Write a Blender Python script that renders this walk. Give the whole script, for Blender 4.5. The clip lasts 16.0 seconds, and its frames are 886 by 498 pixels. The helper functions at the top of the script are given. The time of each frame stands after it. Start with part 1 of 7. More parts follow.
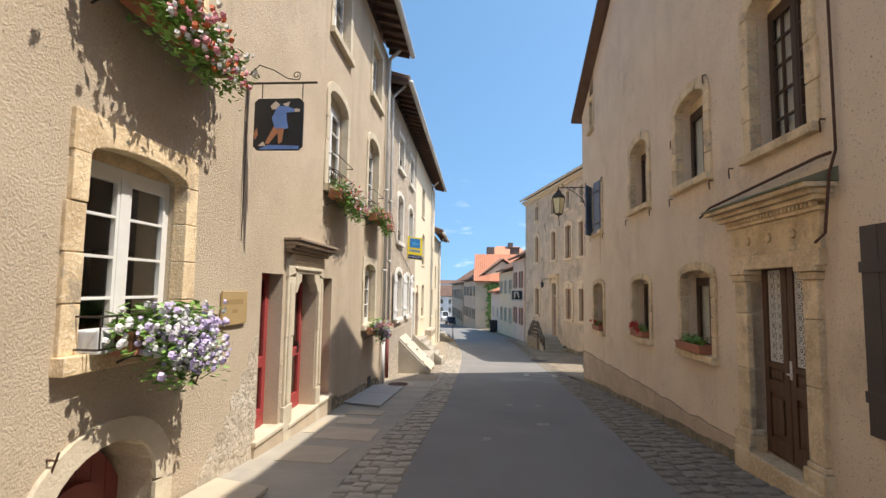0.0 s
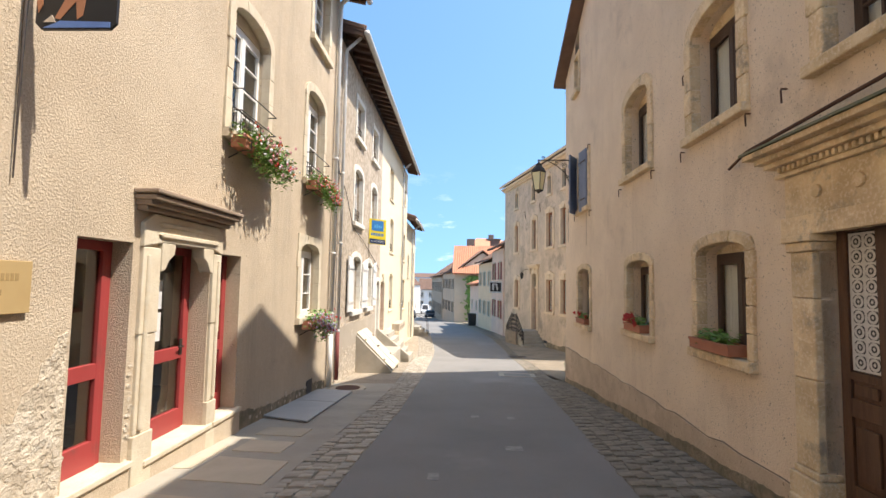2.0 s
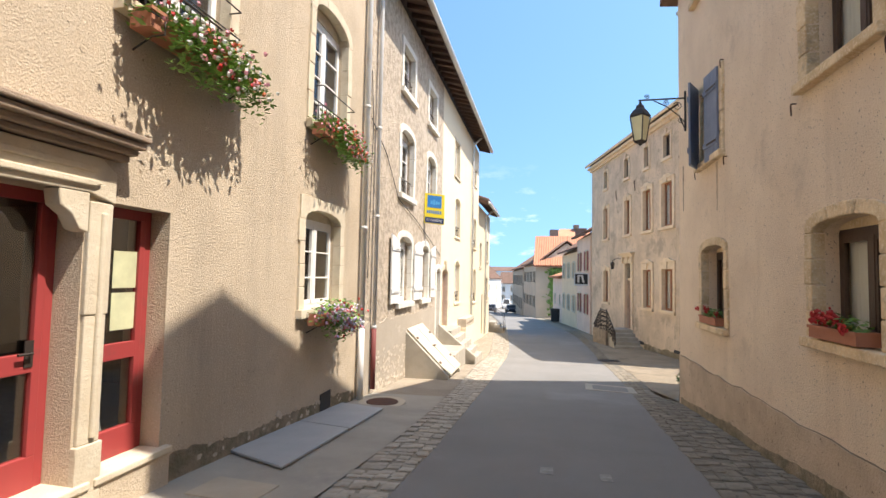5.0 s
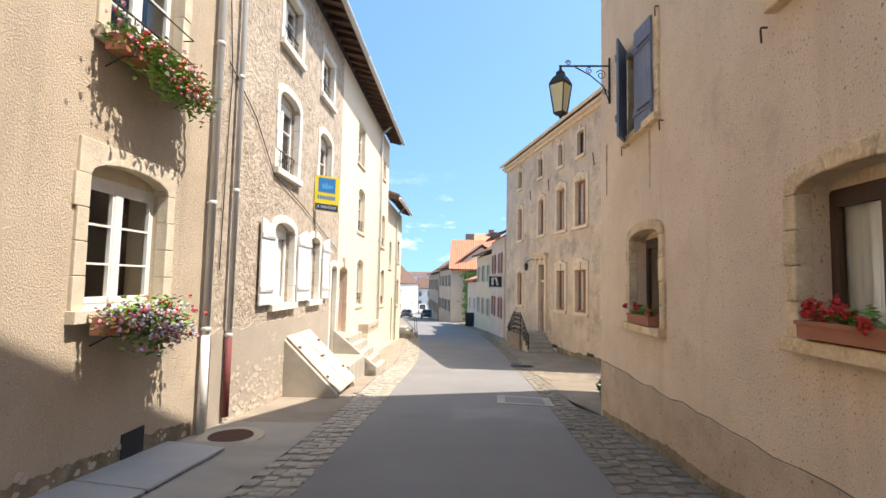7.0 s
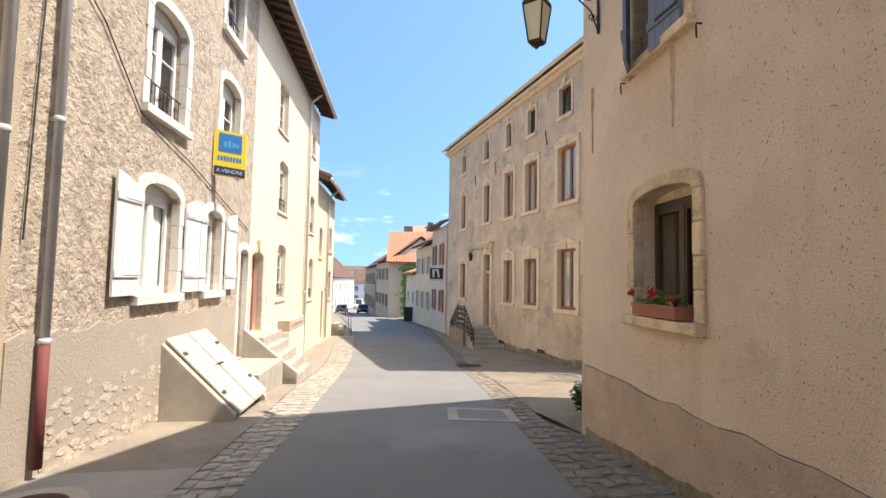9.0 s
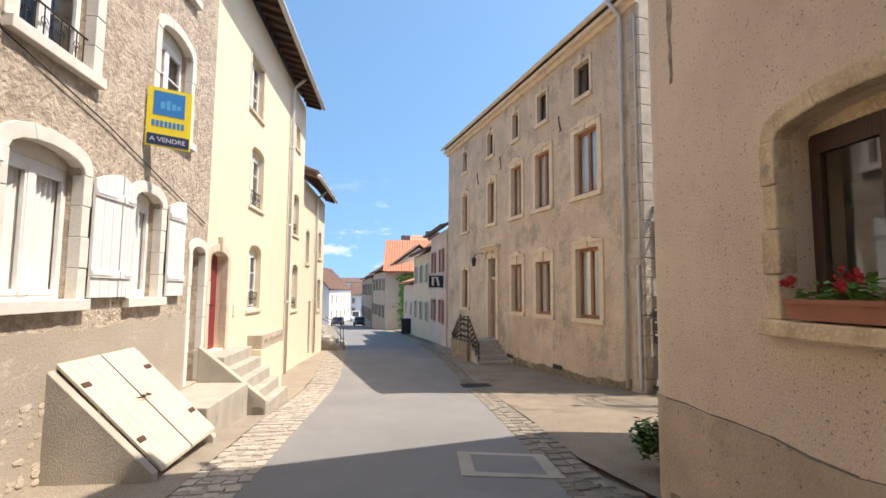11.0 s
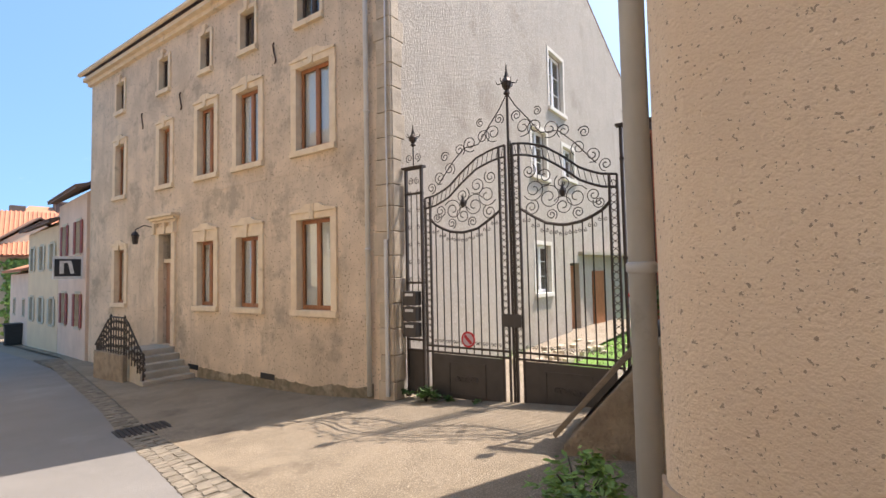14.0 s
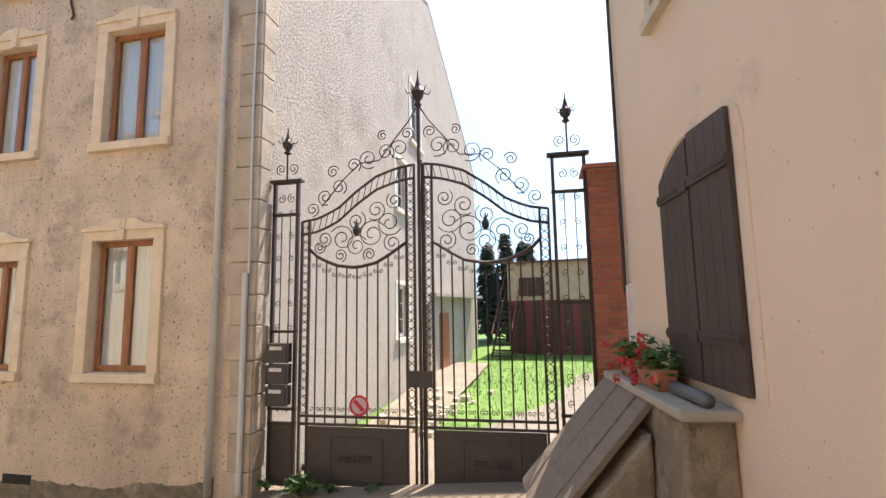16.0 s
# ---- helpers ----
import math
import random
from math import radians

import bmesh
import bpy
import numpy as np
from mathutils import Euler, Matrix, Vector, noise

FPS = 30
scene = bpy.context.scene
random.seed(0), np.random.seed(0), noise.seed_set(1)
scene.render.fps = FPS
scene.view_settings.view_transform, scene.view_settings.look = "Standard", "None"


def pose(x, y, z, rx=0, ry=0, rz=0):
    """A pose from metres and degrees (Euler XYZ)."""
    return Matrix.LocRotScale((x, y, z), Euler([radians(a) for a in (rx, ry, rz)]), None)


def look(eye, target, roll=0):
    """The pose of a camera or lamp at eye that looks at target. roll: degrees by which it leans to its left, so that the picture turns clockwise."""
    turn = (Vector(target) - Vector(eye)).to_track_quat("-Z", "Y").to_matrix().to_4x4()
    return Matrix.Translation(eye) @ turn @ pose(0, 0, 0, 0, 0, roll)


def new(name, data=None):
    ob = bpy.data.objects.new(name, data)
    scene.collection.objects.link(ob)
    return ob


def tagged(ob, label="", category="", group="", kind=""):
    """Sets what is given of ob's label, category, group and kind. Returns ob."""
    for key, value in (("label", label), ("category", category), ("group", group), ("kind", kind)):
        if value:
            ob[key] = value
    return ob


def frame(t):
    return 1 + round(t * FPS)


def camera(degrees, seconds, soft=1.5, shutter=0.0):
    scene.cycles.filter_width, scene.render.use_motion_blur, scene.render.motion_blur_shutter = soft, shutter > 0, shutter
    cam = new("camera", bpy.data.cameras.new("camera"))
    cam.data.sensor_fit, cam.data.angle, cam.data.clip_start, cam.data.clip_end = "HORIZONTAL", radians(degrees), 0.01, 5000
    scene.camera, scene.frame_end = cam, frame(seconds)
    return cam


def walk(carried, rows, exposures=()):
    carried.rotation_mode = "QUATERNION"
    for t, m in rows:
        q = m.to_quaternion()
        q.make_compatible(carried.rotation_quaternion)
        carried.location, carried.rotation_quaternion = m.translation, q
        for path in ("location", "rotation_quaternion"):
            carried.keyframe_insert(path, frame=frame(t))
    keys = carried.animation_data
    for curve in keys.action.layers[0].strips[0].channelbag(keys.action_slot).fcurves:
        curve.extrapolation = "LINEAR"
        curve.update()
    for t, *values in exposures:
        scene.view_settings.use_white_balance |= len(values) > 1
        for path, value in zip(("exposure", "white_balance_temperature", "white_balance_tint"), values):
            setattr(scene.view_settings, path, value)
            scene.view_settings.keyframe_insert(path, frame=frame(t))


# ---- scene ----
cam = camera(85.0, 16.0)
ROWS = [  # seconds, x, y, z, yaw, pitch, roll
    (0.0, -0.012, 0.024, 1.844, -0.03, 4.68, -0.86),
    (0.5, 0.149, 0.505, 1.814, -2.21, 4.22, -0.82),
    (1.0, 0.286, 1.048, 1.775, -2.08, 4.02, -0.84),
    (1.5, 0.433, 1.552, 1.719, -1.58, 4.02, -0.95),
    (2.0, 0.542, 2.106, 1.678, -2.13, 3.98, -1.00),
    (2.5, 0.667, 2.620, 1.628, -1.29, 3.00, -1.02),
    (3.0, 0.726, 3.111, 1.573, -0.40, 2.21, -1.18),
    (3.5, 0.772, 3.678, 1.562, 1.54, 2.57, -1.19),
    (6.0, 1.178, 5.814, 1.373, 9.29, 3.95, -1.23),
    (6.5, 1.255, 6.278, 1.323, 4.95, 4.89, -1.29),
    (7.0, 1.333, 6.951, 1.278, -2.02, 4.01, -1.15),
    (7.5, 1.474, 7.438, 1.235, -7.22, 4.63, -1.12),
    (8.0, 1.434, 7.911, 1.213, -10.79, 4.12, -1.12),
    (8.5, 1.389, 8.511, 1.162, -9.54, 3.39, -1.22),
    (11.0, 1.668, 11.275, 0.935, -9.62, 4.91, -0.45),
    (11.5, 1.687, 11.790, 0.898, -15.98, 3.93, -0.29),
    (12.0, 1.796, 12.376, 0.894, -20.51, 2.92, -0.04),
    (12.5, 1.851, 13.000, 0.828, -24.10, 2.63, 0.34),
    (13.0, 2.002, 13.688, 0.888, -28.71, 3.03, 0.35),
    (13.5, 2.180, 14.311, 0.888, -37.75, 4.03, 0.69),
    (14.0, 2.355, 14.883, 0.921, -46.26, 2.89, 1.17),
    (14.5, 2.493, 15.409, 0.964, -52.38, 2.91, 1.44),
    (15.0, 2.701, 15.931, 1.042, -59.91, 2.19, 1.87),
    (15.5, 2.868, 16.429, 1.098, -63.80, 2.88, 1.54),
    (16.0, 2.916, 17.035, 1.036, -69.02, 7.12, 0.97),
]
walk(cam, [(t, pose(x, y, z, 90 + p, r, w)) for t, x, y, z, w, p, r in ROWS], exposures=[(0.0, 0.90, 6650, 11), (1.0, 1.10, 6700, 12), (3.5, 1.36, 6750, 12), (8.5, 1.30, 6750, 14), (11.0, 1.04, 6850, 15), (12.0, 0.94, 6900, 16), (13.0, 1.07, 6950, 17), (16.0, 1.42, 7000, 18)])

# ---- daylight ----
SUN = Vector((6.0, -1.7, 10.6)).normalized()
world = bpy.data.worlds.new("sky")
scene.world = world
world.use_nodes = True
wn = world.node_tree.nodes
sky = wn.new("ShaderNodeTexSky")
sky.sky_type = "NISHITA"
sky.sun_disc = False
sky.sun_elevation = math.asin(SUN.z)
sky.sun_rotation = math.atan2(SUN.x, SUN.y)
sky.altitude, sky.air_density, sky.dust_density, sky.ozone_density = 300, 1.0, 1.1, 2.0
wn["Background"].inputs["Strength"].default_value = 0.15
wl_ = world.node_tree.links
# thin fair weather clouds low over the horizon
gen = wn.new("ShaderNodeTexCoord").outputs["Generated"]
hi_ = wn.new("ShaderNodeMapping")
hi_.inputs["Scale"].default_value, hi_.inputs["Location"].default_value = (1, 1, 0.72), (0, 0, 0.30)
wl_.new(gen, hi_.inputs["Vector"])
wl_.new(hi_.outputs[0], sky.inputs["Vector"])
cm = wn.new("ShaderNodeMapping")
cm.inputs["Scale"].default_value = (2.2, 2.2, 7.0)
wl_.new(gen, cm.inputs["Vector"])
cn = wn.new("ShaderNodeTexNoise")
cn.inputs["Scale"].default_value, cn.inputs["Detail"].default_value, cn.inputs["Roughness"].default_value = 3.2, 7.0, 0.62
wl_.new(cm.outputs[0], cn.inputs["Vector"])
cr = wn.new("ShaderNodeMapRange")
cr.inputs["From Min"].default_value, cr.inputs["From Max"].default_value, cr.inputs["To Max"].default_value = 0.55, 0.72, 0.8
wl_.new(cn.outputs["Fac"], cr.inputs["Value"])
hs_ = wn.new("ShaderNodeHueSaturation")
hs_.inputs["Saturation"].default_value, hs_.inputs["Value"].default_value = 0.2, 1.5
tone = wn.new("ShaderNodeHueSaturation")
tone.inputs["Hue"].default_value, tone.inputs["Saturation"].default_value = 0.487, 1.12
wl_.new(sky.outputs[0], tone.inputs["Color"])
wl_.new(tone.outputs[0], hs_.inputs["Color"])
cx_ = wn.new("ShaderNodeMix")
cx_.data_type = "RGBA"
sz = wn.new("ShaderNodeSeparateXYZ")
wl_.new(gen, sz.inputs[0])
lo_ = wn.new("ShaderNodeMapRange")
lo_.inputs["From Min"].default_value, lo_.inputs["From Max"].default_value = 0.24, 0.10
wl_.new(sz.outputs["Z"], lo_.inputs["Value"])
cf = wn.new("ShaderNodeMath")
cf.operation = "MULTIPLY"
wl_.new(cr.outputs[0], cf.inputs[0])
wl_.new(lo_.outputs[0], cf.inputs[1])
wl_.new(cf.outputs[0], cx_.inputs["Factor"])
wl_.new(tone.outputs[0], cx_.inputs[6])
wl_.new(hs_.outputs[0], cx_.inputs[7])
wl_.new(cx_.outputs[2], wn["Background"].inputs["Color"])
sun = new("sun", bpy.data.lights.new("sun", "SUN"))
sun.data.energy, sun.data.angle, sun.data.color = 3.3, radians(0.53), (1.0, 0.95, 0.87)
sun.matrix_world = look(SUN * 60, (0, 0, 0))


# ---- materials ----
def mat(name, base, rough=0.85, metal=0.0, var=None, scale=6.0, amount=0.5, bump=0.0, bump_scale=60.0, fine=None, random_tint=0.0, spec=0.5, stain=None, stain_scale=0.6, stain_at=0.55, grain=None, pits=None, streak=None, depth=0.02):
    """Base colour broken up by coarse and fine noise, stains and relief; random_tint varies pieces."""
    m = bpy.data.materials.new(name)
    m.use_nodes = True
    t = m.node_tree
    n, l = t.nodes, t.links
    b = n["Principled BSDF"]
    b.inputs["Roughness"].default_value = rough
    b.inputs["Metallic"].default_value = metal
    b.inputs["Specular IOR Level"].default_value = spec
    co = n.new("ShaderNodeTexCoord").outputs["Object"]
    if grain:
        mp = n.new("ShaderNodeMapping")
        mp.inputs["Scale"].default_value = grain
        l.new(co, mp.inputs["Vector"])
        co = mp.outputs[0]

    def noise_tex(s, detail=5.0, r=0.6):
        k = n.new("ShaderNodeTexNoise")
        k.inputs["Scale"].default_value, k.inputs["Detail"].default_value, k.inputs["Roughness"].default_value = s, detail, r
        l.new(co, k.inputs["Vector"])
        return k.outputs["Fac"]

    def ramp(v, a, c):
        k = n.new("ShaderNodeMapRange")
        k.inputs["From Min"].default_value, k.inputs["From Max"].default_value = a, c
        l.new(v, k.inputs["Value"])
        return k.outputs[0]

    def mix(f, a, c):
        k = n.new("ShaderNodeMix")
        k.data_type = "RGBA"
        for v, s in ((f, k.inputs["Factor"]), (a, k.inputs[6]), (c, k.inputs[7])):
            if isinstance(v, bpy.types.NodeSocket):
                l.new(v, s)
            else:
                s.default_value = v if isinstance(v, float) else (*v[:3], 1.0)
        return k.outputs[2]

    var = var or tuple(c * 0.7 for c in base)
    col = mix(ramp(noise_tex(scale), 0.5 - 0.25 / max(amount, 0.05) * 0.5, 0.5 + 0.25 / max(amount, 0.05) * 0.5), base, var)
    if fine:
        col = mix(ramp(noise_tex(bump_scale, 3.0), 0.5, 0.75), col, fine)
    if stain:
        col = mix(ramp(noise_tex(stain_scale, 7.0, 0.7), stain_at, stain_at + 0.12), col, stain)
    if streak:
        keep = co
        mp = n.new("ShaderNodeMapping")
        mp.inputs["Scale"].default_value = (1.6, 1.6, 0.14)
        l.new(co, mp.inputs["Vector"])
        co = mp.outputs[0]
        col = mix(ramp(noise_tex(1.0, 6.0, 0.7), 0.54, 0.74), col, streak)
        co = keep
    if pits:
        col = mix(ramp(noise_tex(pits[1], 2.0, 0.5), pits[2], pits[2] + 0.03), col, pits[0])
    if random_tint:
        k = n.new("ShaderNodeHueSaturation")
        o = n.new("ShaderNodeObjectInfo").outputs["Random"]
        g = n.new("ShaderNodeNewGeometry").outputs["Random Per Island"]
        a = n.new("ShaderNodeMath")
        a.operation = "ADD"
        l.new(o, a.inputs[0])
        l.new(g, a.inputs[1])
        f = n.new("ShaderNodeMath")
        f.operation = "FRACT"
        l.new(a.outputs[0], f.inputs[0])
        r = n.new("ShaderNodeMapRange")
        r.inputs["To Min"].default_value, r.inputs["To Max"].default_value = 1 - random_tint, 1 + random_tint
        l.new(f.outputs[0], r.inputs["Value"])
        l.new(r.outputs[0], k.inputs["Value"])
        l.new(col, k.inputs["Color"])
        col = k.outputs[0]
    l.new(col, b.inputs["Base Color"])
    if bump:
        k = n.new("ShaderNodeBump")
        k.inputs["Strength"].default_value, k.inputs["Distance"].default_value = min(1.0, bump), depth
        l.new(noise_tex(bump_scale, 4.0, 0.65), k.inputs["Height"])
        l.new(k.outputs[0], b.inputs["Normal"])
    return m


def glass(name, tint=(0.9, 0.93, 0.93), ior=1.6):
    m = bpy.data.materials.new(name)
    m.use_nodes = True
    n, l = m.node_tree.nodes, m.node_tree.links
    n.remove(n["Principled BSDF"])
    tr, gl, mx, fr = n.new("ShaderNodeBsdfTransparent"), n.new("ShaderNodeBsdfGlossy"), n.new("ShaderNodeMixShader"), n.new("ShaderNodeLayerWeight")
    tr.inputs["Color"].default_value = (*tint, 1)
    gl.inputs["Roughness"].default_value = 0.015
    f0 = ((ior - 1) / (ior + 1)) ** 2
    pw, ml = n.new("ShaderNodeMath"), n.new("ShaderNodeMath")
    pw.operation, ml.operation = "POWER", "MULTIPLY_ADD"
    pw.inputs[1].default_value = 5.0
    ml.inputs[1].default_value, ml.inputs[2].default_value = 1.0 - f0, f0
    fr.inputs["Blend"].default_value = 0.5
    l.new(fr.outputs["Facing"], pw.inputs[0])
    l.new(pw.outputs[0], ml.inputs[0])
    l.new(ml.outputs[0], mx.inputs[0])
    l.new(tr.outputs[0], mx.inputs[1])
    l.new(gl.outputs[0], mx.inputs[2])
    l.new(mx.outputs[0], n["Material Output"].inputs["Surface"])
    return m


render_tan = mat("tan_roughcast", (0.55, 0.445, 0.32), 0.95, var=(0.465, 0.37, 0.26), scale=0.9, amount=0.85, bump=0.8, bump_scale=52, depth=0.02, fine=(0.63, 0.52, 0.38), stain=(0.40, 0.325, 0.235), stain_scale=0.35, stain_at=0.58, streak=(0.42, 0.34, 0.245), pits=((0.30, 0.24, 0.17), 30.0, 0.70))
render_pink = mat("pinkish_render", (0.82, 0.66, 0.485), 0.92, var=(0.74, 0.585, 0.425), scale=1.1, amount=0.9, bump=0.85, bump_scale=52, depth=0.018, stain=(0.60, 0.47, 0.34), stain_scale=0.6, stain_at=0.57, streak=(0.69, 0.54, 0.39), pits=((0.38, 0.29, 0.21), 46.0, 0.655))
plinth_pink = mat("worn_plinth_render", (0.60, 0.465, 0.335), 0.95, var=(0.47, 0.36, 0.255), scale=1.6, amount=1.0, bump=0.8, bump_scale=32, stain=(0.42, 0.315, 0.225), stain_scale=1.1, stain_at=0.55, pits=((0.25, 0.18, 0.13), 20.0, 0.68))
render_grey = mat("grey_stone_roughcast", (0.54, 0.445, 0.335), 0.95, var=(0.36, 0.29, 0.215), scale=8, amount=1.3, bump=1.0, bump_scale=14, depth=0.05, stain=(0.54, 0.45, 0.345), stain_scale=1.6, stain_at=0.5)
render_grey_low = mat("grey_plinth_render", (0.44, 0.37, 0.29), 0.95, var=(0.38, 0.32, 0.24), scale=1.5, bump=0.6, bump_scale=30, stain=(0.62, 0.55, 0.43), stain_scale=1.3, stain_at=0.57)
render_yellow = mat("pale_yellow_render", (0.79, 0.68, 0.49), 0.9, var=(0.73, 0.625, 0.445), scale=0.8, bump=0.25, bump_scale=40, stain=(0.66, 0.55, 0.38), stain_scale=0.3, stain_at=0.62)
render_mansion = mat("worn_mansion_render", (0.72, 0.57, 0.415), 0.92, var=(0.57, 0.45, 0.325), scale=1.1, amount=1.0, bump=0.5, bump_scale=30, stain=(0.42, 0.335, 0.245), stain_scale=0.9, stain_at=0.53, streak=(0.47, 0.375, 0.275), pits=((0.25, 0.195, 0.14), 22.0, 0.64))
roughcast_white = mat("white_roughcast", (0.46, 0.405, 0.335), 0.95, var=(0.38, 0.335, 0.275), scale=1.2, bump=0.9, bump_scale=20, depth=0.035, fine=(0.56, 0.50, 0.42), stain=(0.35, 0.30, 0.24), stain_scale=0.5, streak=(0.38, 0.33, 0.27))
render_side = mat("beige_side_render", (0.80, 0.625, 0.46), 0.92, var=(0.74, 0.575, 0.42), scale=0.7, bump=0.3, bump_scale=45, stain=(0.56, 0.44, 0.325), stain_scale=0.4, stain_at=0.6, pits=((0.45, 0.34, 0.25), 24.0, 0.72))
render_far = mat("far_pale_render", (0.68, 0.53, 0.37), 0.92, var=(0.52, 0.43, 0.32), scale=0.6, bump=0.2, bump_scale=20)
render_white = mat("white_far_render", (0.75, 0.73, 0.70), 0.92, var=(0.68, 0.66, 0.62), scale=0.5)
limestone = mat("yellow_limestone", (0.79, 0.61, 0.375), 0.9, var=(0.58, 0.42, 0.24), scale=3.5, amount=1.1, bump=0.6, bump_scale=35, fine=(0.84, 0.71, 0.52), random_tint=0.10, stain=(0.36, 0.285, 0.20), stain_scale=3.0, stain_at=0.56)
limestone_pale = mat("pale_limestone", (0.64, 0.56, 0.42), 0.9, var=(0.55, 0.46, 0.33), scale=4, amount=0.8, bump=0.45, bump_scale=35, random_tint=0.05, stain=(0.46, 0.39, 0.29), stain_scale=2.2, stain_at=0.6)
mansion_stone = mat("mansion_window_stone", (0.80, 0.645, 0.455), 0.88, var=(0.70, 0.55, 0.375), scale=4, amount=0.8, bump=0.35, bump_scale=30, stain=(0.42, 0.33, 0.24), stain_scale=2.0, stain_at=0.62)
white_stone = mat("whitened_stone", (0.74, 0.70, 0.62), 0.9, var=(0.63, 0.58, 0.49), scale=4, bump=0.3, bump_scale=30)
quoin_stone = mat("grey_quoin_stone", (0.56, 0.465, 0.35), 0.9, var=(0.43, 0.355, 0.265), scale=3, amount=0.9, bump=0.8, bump_scale=22, random_tint=0.08)
asphalt = mat("asphalt", (0.235, 0.222, 0.205), 0.9, var=(0.19, 0.18, 0.167), scale=0.6, amount=0.7, bump=0.5, bump_scale=140, fine=(0.31, 0.295, 0.27), stain=(0.28, 0.265, 0.245), stain_scale=0.35, stain_at=0.58)
paving = mat("dark_footway", (0.45, 0.40, 0.32), 0.92, var=(0.36, 0.32, 0.255), scale=1.5, amount=0.8, bump=0.5, bump_scale=90, fine=(0.34, 0.32, 0.28), stain=(0.32, 0.295, 0.25), stain_scale=0.7)
gravel = mat("washed_gravel_concrete", (0.33, 0.27, 0.195), 0.92, var=(0.25, 0.20, 0.145), scale=1.6, amount=0.8, bump=0.8, bump_scale=75, fine=(0.60, 0.51, 0.39), stain=(0.27, 0.22, 0.16), stain_scale=0.6)
cobble = mat("grey_setts", (0.46, 0.405, 0.325), 0.88, var=(0.36, 0.315, 0.25), scale=5, amount=0.9, bump=0.7, bump_scale=45, random_tint=0.15, stain=(0.16, 0.17, 0.10), stain_scale=2.0, stain_at=0.64)
# Brownish verge setts, with the shade by the wall also put into the colour.
cobble_shaded = mat("brownish_shaded_setts", (0.28, 0.24, 0.185), 0.9, var=(0.20, 0.172, 0.13), scale=5, amount=0.9, bump=0.7, bump_scale=45, random_tint=0.18, stain=(0.10, 0.11, 0.06), stain_scale=2.0, stain_at=0.6)
gravel_worn = mat("worn_gravel_concrete", (0.30, 0.24, 0.168), 0.92, var=(0.225, 0.18, 0.125), scale=1.3, amount=1.0, bump=0.9, bump_scale=60, depth=0.03, fine=(0.55, 0.46, 0.34), stain=(0.17, 0.135, 0.095), stain_scale=0.5, stain_at=0.56)
# Gritty verge joint, likewise darkened for the shade by the wall.
joint_shaded = mat("gritty_shaded_joint", (0.20, 0.17, 0.125), 0.95, var=(0.14, 0.12, 0.09), scale=3, bump=0.6, bump_scale=80)
joint = mat("sandy_joint", (0.32, 0.28, 0.22), 0.95, var=(0.23, 0.20, 0.15), scale=3, bump=0.6, bump_scale=80)
slab_mat = mat("pale_slab", (0.56, 0.48, 0.355), 0.92, var=(0.46, 0.39, 0.285), scale=3, bump=0.4, bump_scale=70, random_tint=0.1)
concrete = mat("worn_concrete", (0.46, 0.41, 0.33), 0.92, var=(0.37, 0.33, 0.26), scale=2.2, amount=0.9, bump=0.5, bump_scale=50, stain=(0.25, 0.22, 0.17), stain_scale=1.3, stain_at=0.62)
cream_paint = mat("cream_painted_boards", (0.60, 0.53, 0.40), 0.75, var=(0.52, 0.45, 0.335), scale=5, bump=0.2, bump_scale=60, stain=(0.5, 0.42, 0.3), stain_scale=2.5, stain_at=0.64)
white_paint = mat("white_paint", (0.78, 0.765, 0.73), 0.5, var=(0.70, 0.68, 0.64), scale=6, stain=(0.64, 0.61, 0.55), stain_scale=2.5, stain_at=0.6)
deep_red = mat("deep_red_paint", (0.24, 0.028, 0.03), 0.5, var=(0.19, 0.024, 0.025), scale=4)
poster_green = mat("yellow_green_poster", (0.64, 0.64, 0.40), 0.6)
roll_zinc = mat("dark_zinc_roll", (0.16, 0.16, 0.165), 0.5, metal=0.3)
red_paint = mat("red_door_paint", (0.34, 0.045, 0.045), 0.5, var=(0.30, 0.045, 0.042), scale=4, stain=(0.24, 0.05, 0.045), stain_scale=2.5)
maroon = mat("maroon_boards", (0.22, 0.055, 0.05), 0.75, var=(0.17, 0.045, 0.04), scale=4, bump=0.2)
brown_wood = mat("dark_brown_wood", (0.085, 0.05, 0.032), 0.6, var=(0.055, 0.032, 0.02), scale=4, grain=(8, 8, 0.7), bump=0.3, bump_scale=12)
orange_wood = mat("varnished_orange_wood", (0.48, 0.20, 0.085), 0.5, var=(0.21, 0.08, 0.03), scale=4, grain=(8, 8, 0.7))
door_wood = mat("faded_pinkish_door", (0.42, 0.25, 0.17), 0.7, var=(0.34, 0.19, 0.13), scale=3)
old_board = mat("weathered_boards", (0.27, 0.215, 0.155), 0.85, var=(0.17, 0.13, 0.09), scale=4, grain=(1, 1, 6), bump=0.6, bump_scale=20, stain=(0.22, 0.2, 0.16), stain_scale=2)
shutter_brown = mat("dark_brown_shutter", (0.075, 0.055, 0.045), 0.65, var=(0.055, 0.04, 0.033), scale=5, bump=0.2)
shutter_blue = mat("faded_blue_shutter", (0.22, 0.26, 0.35), 0.7, var=(0.16, 0.19, 0.27), scale=5, bump=0.2)
iron = mat("wrought_iron", (0.045, 0.04, 0.037), 0.55, metal=0.6, var=(0.075, 0.055, 0.045), scale=12, bump=0.2)
iron_sheet = mat("brown_iron_sheet", (0.085, 0.075, 0.068), 0.6, metal=0.4, var=(0.065, 0.056, 0.05), scale=5, bump=0.15)
rust = mat("rusty_iron", (0.13, 0.06, 0.035), 0.85, metal=0.3, var=(0.08, 0.04, 0.03), scale=9)
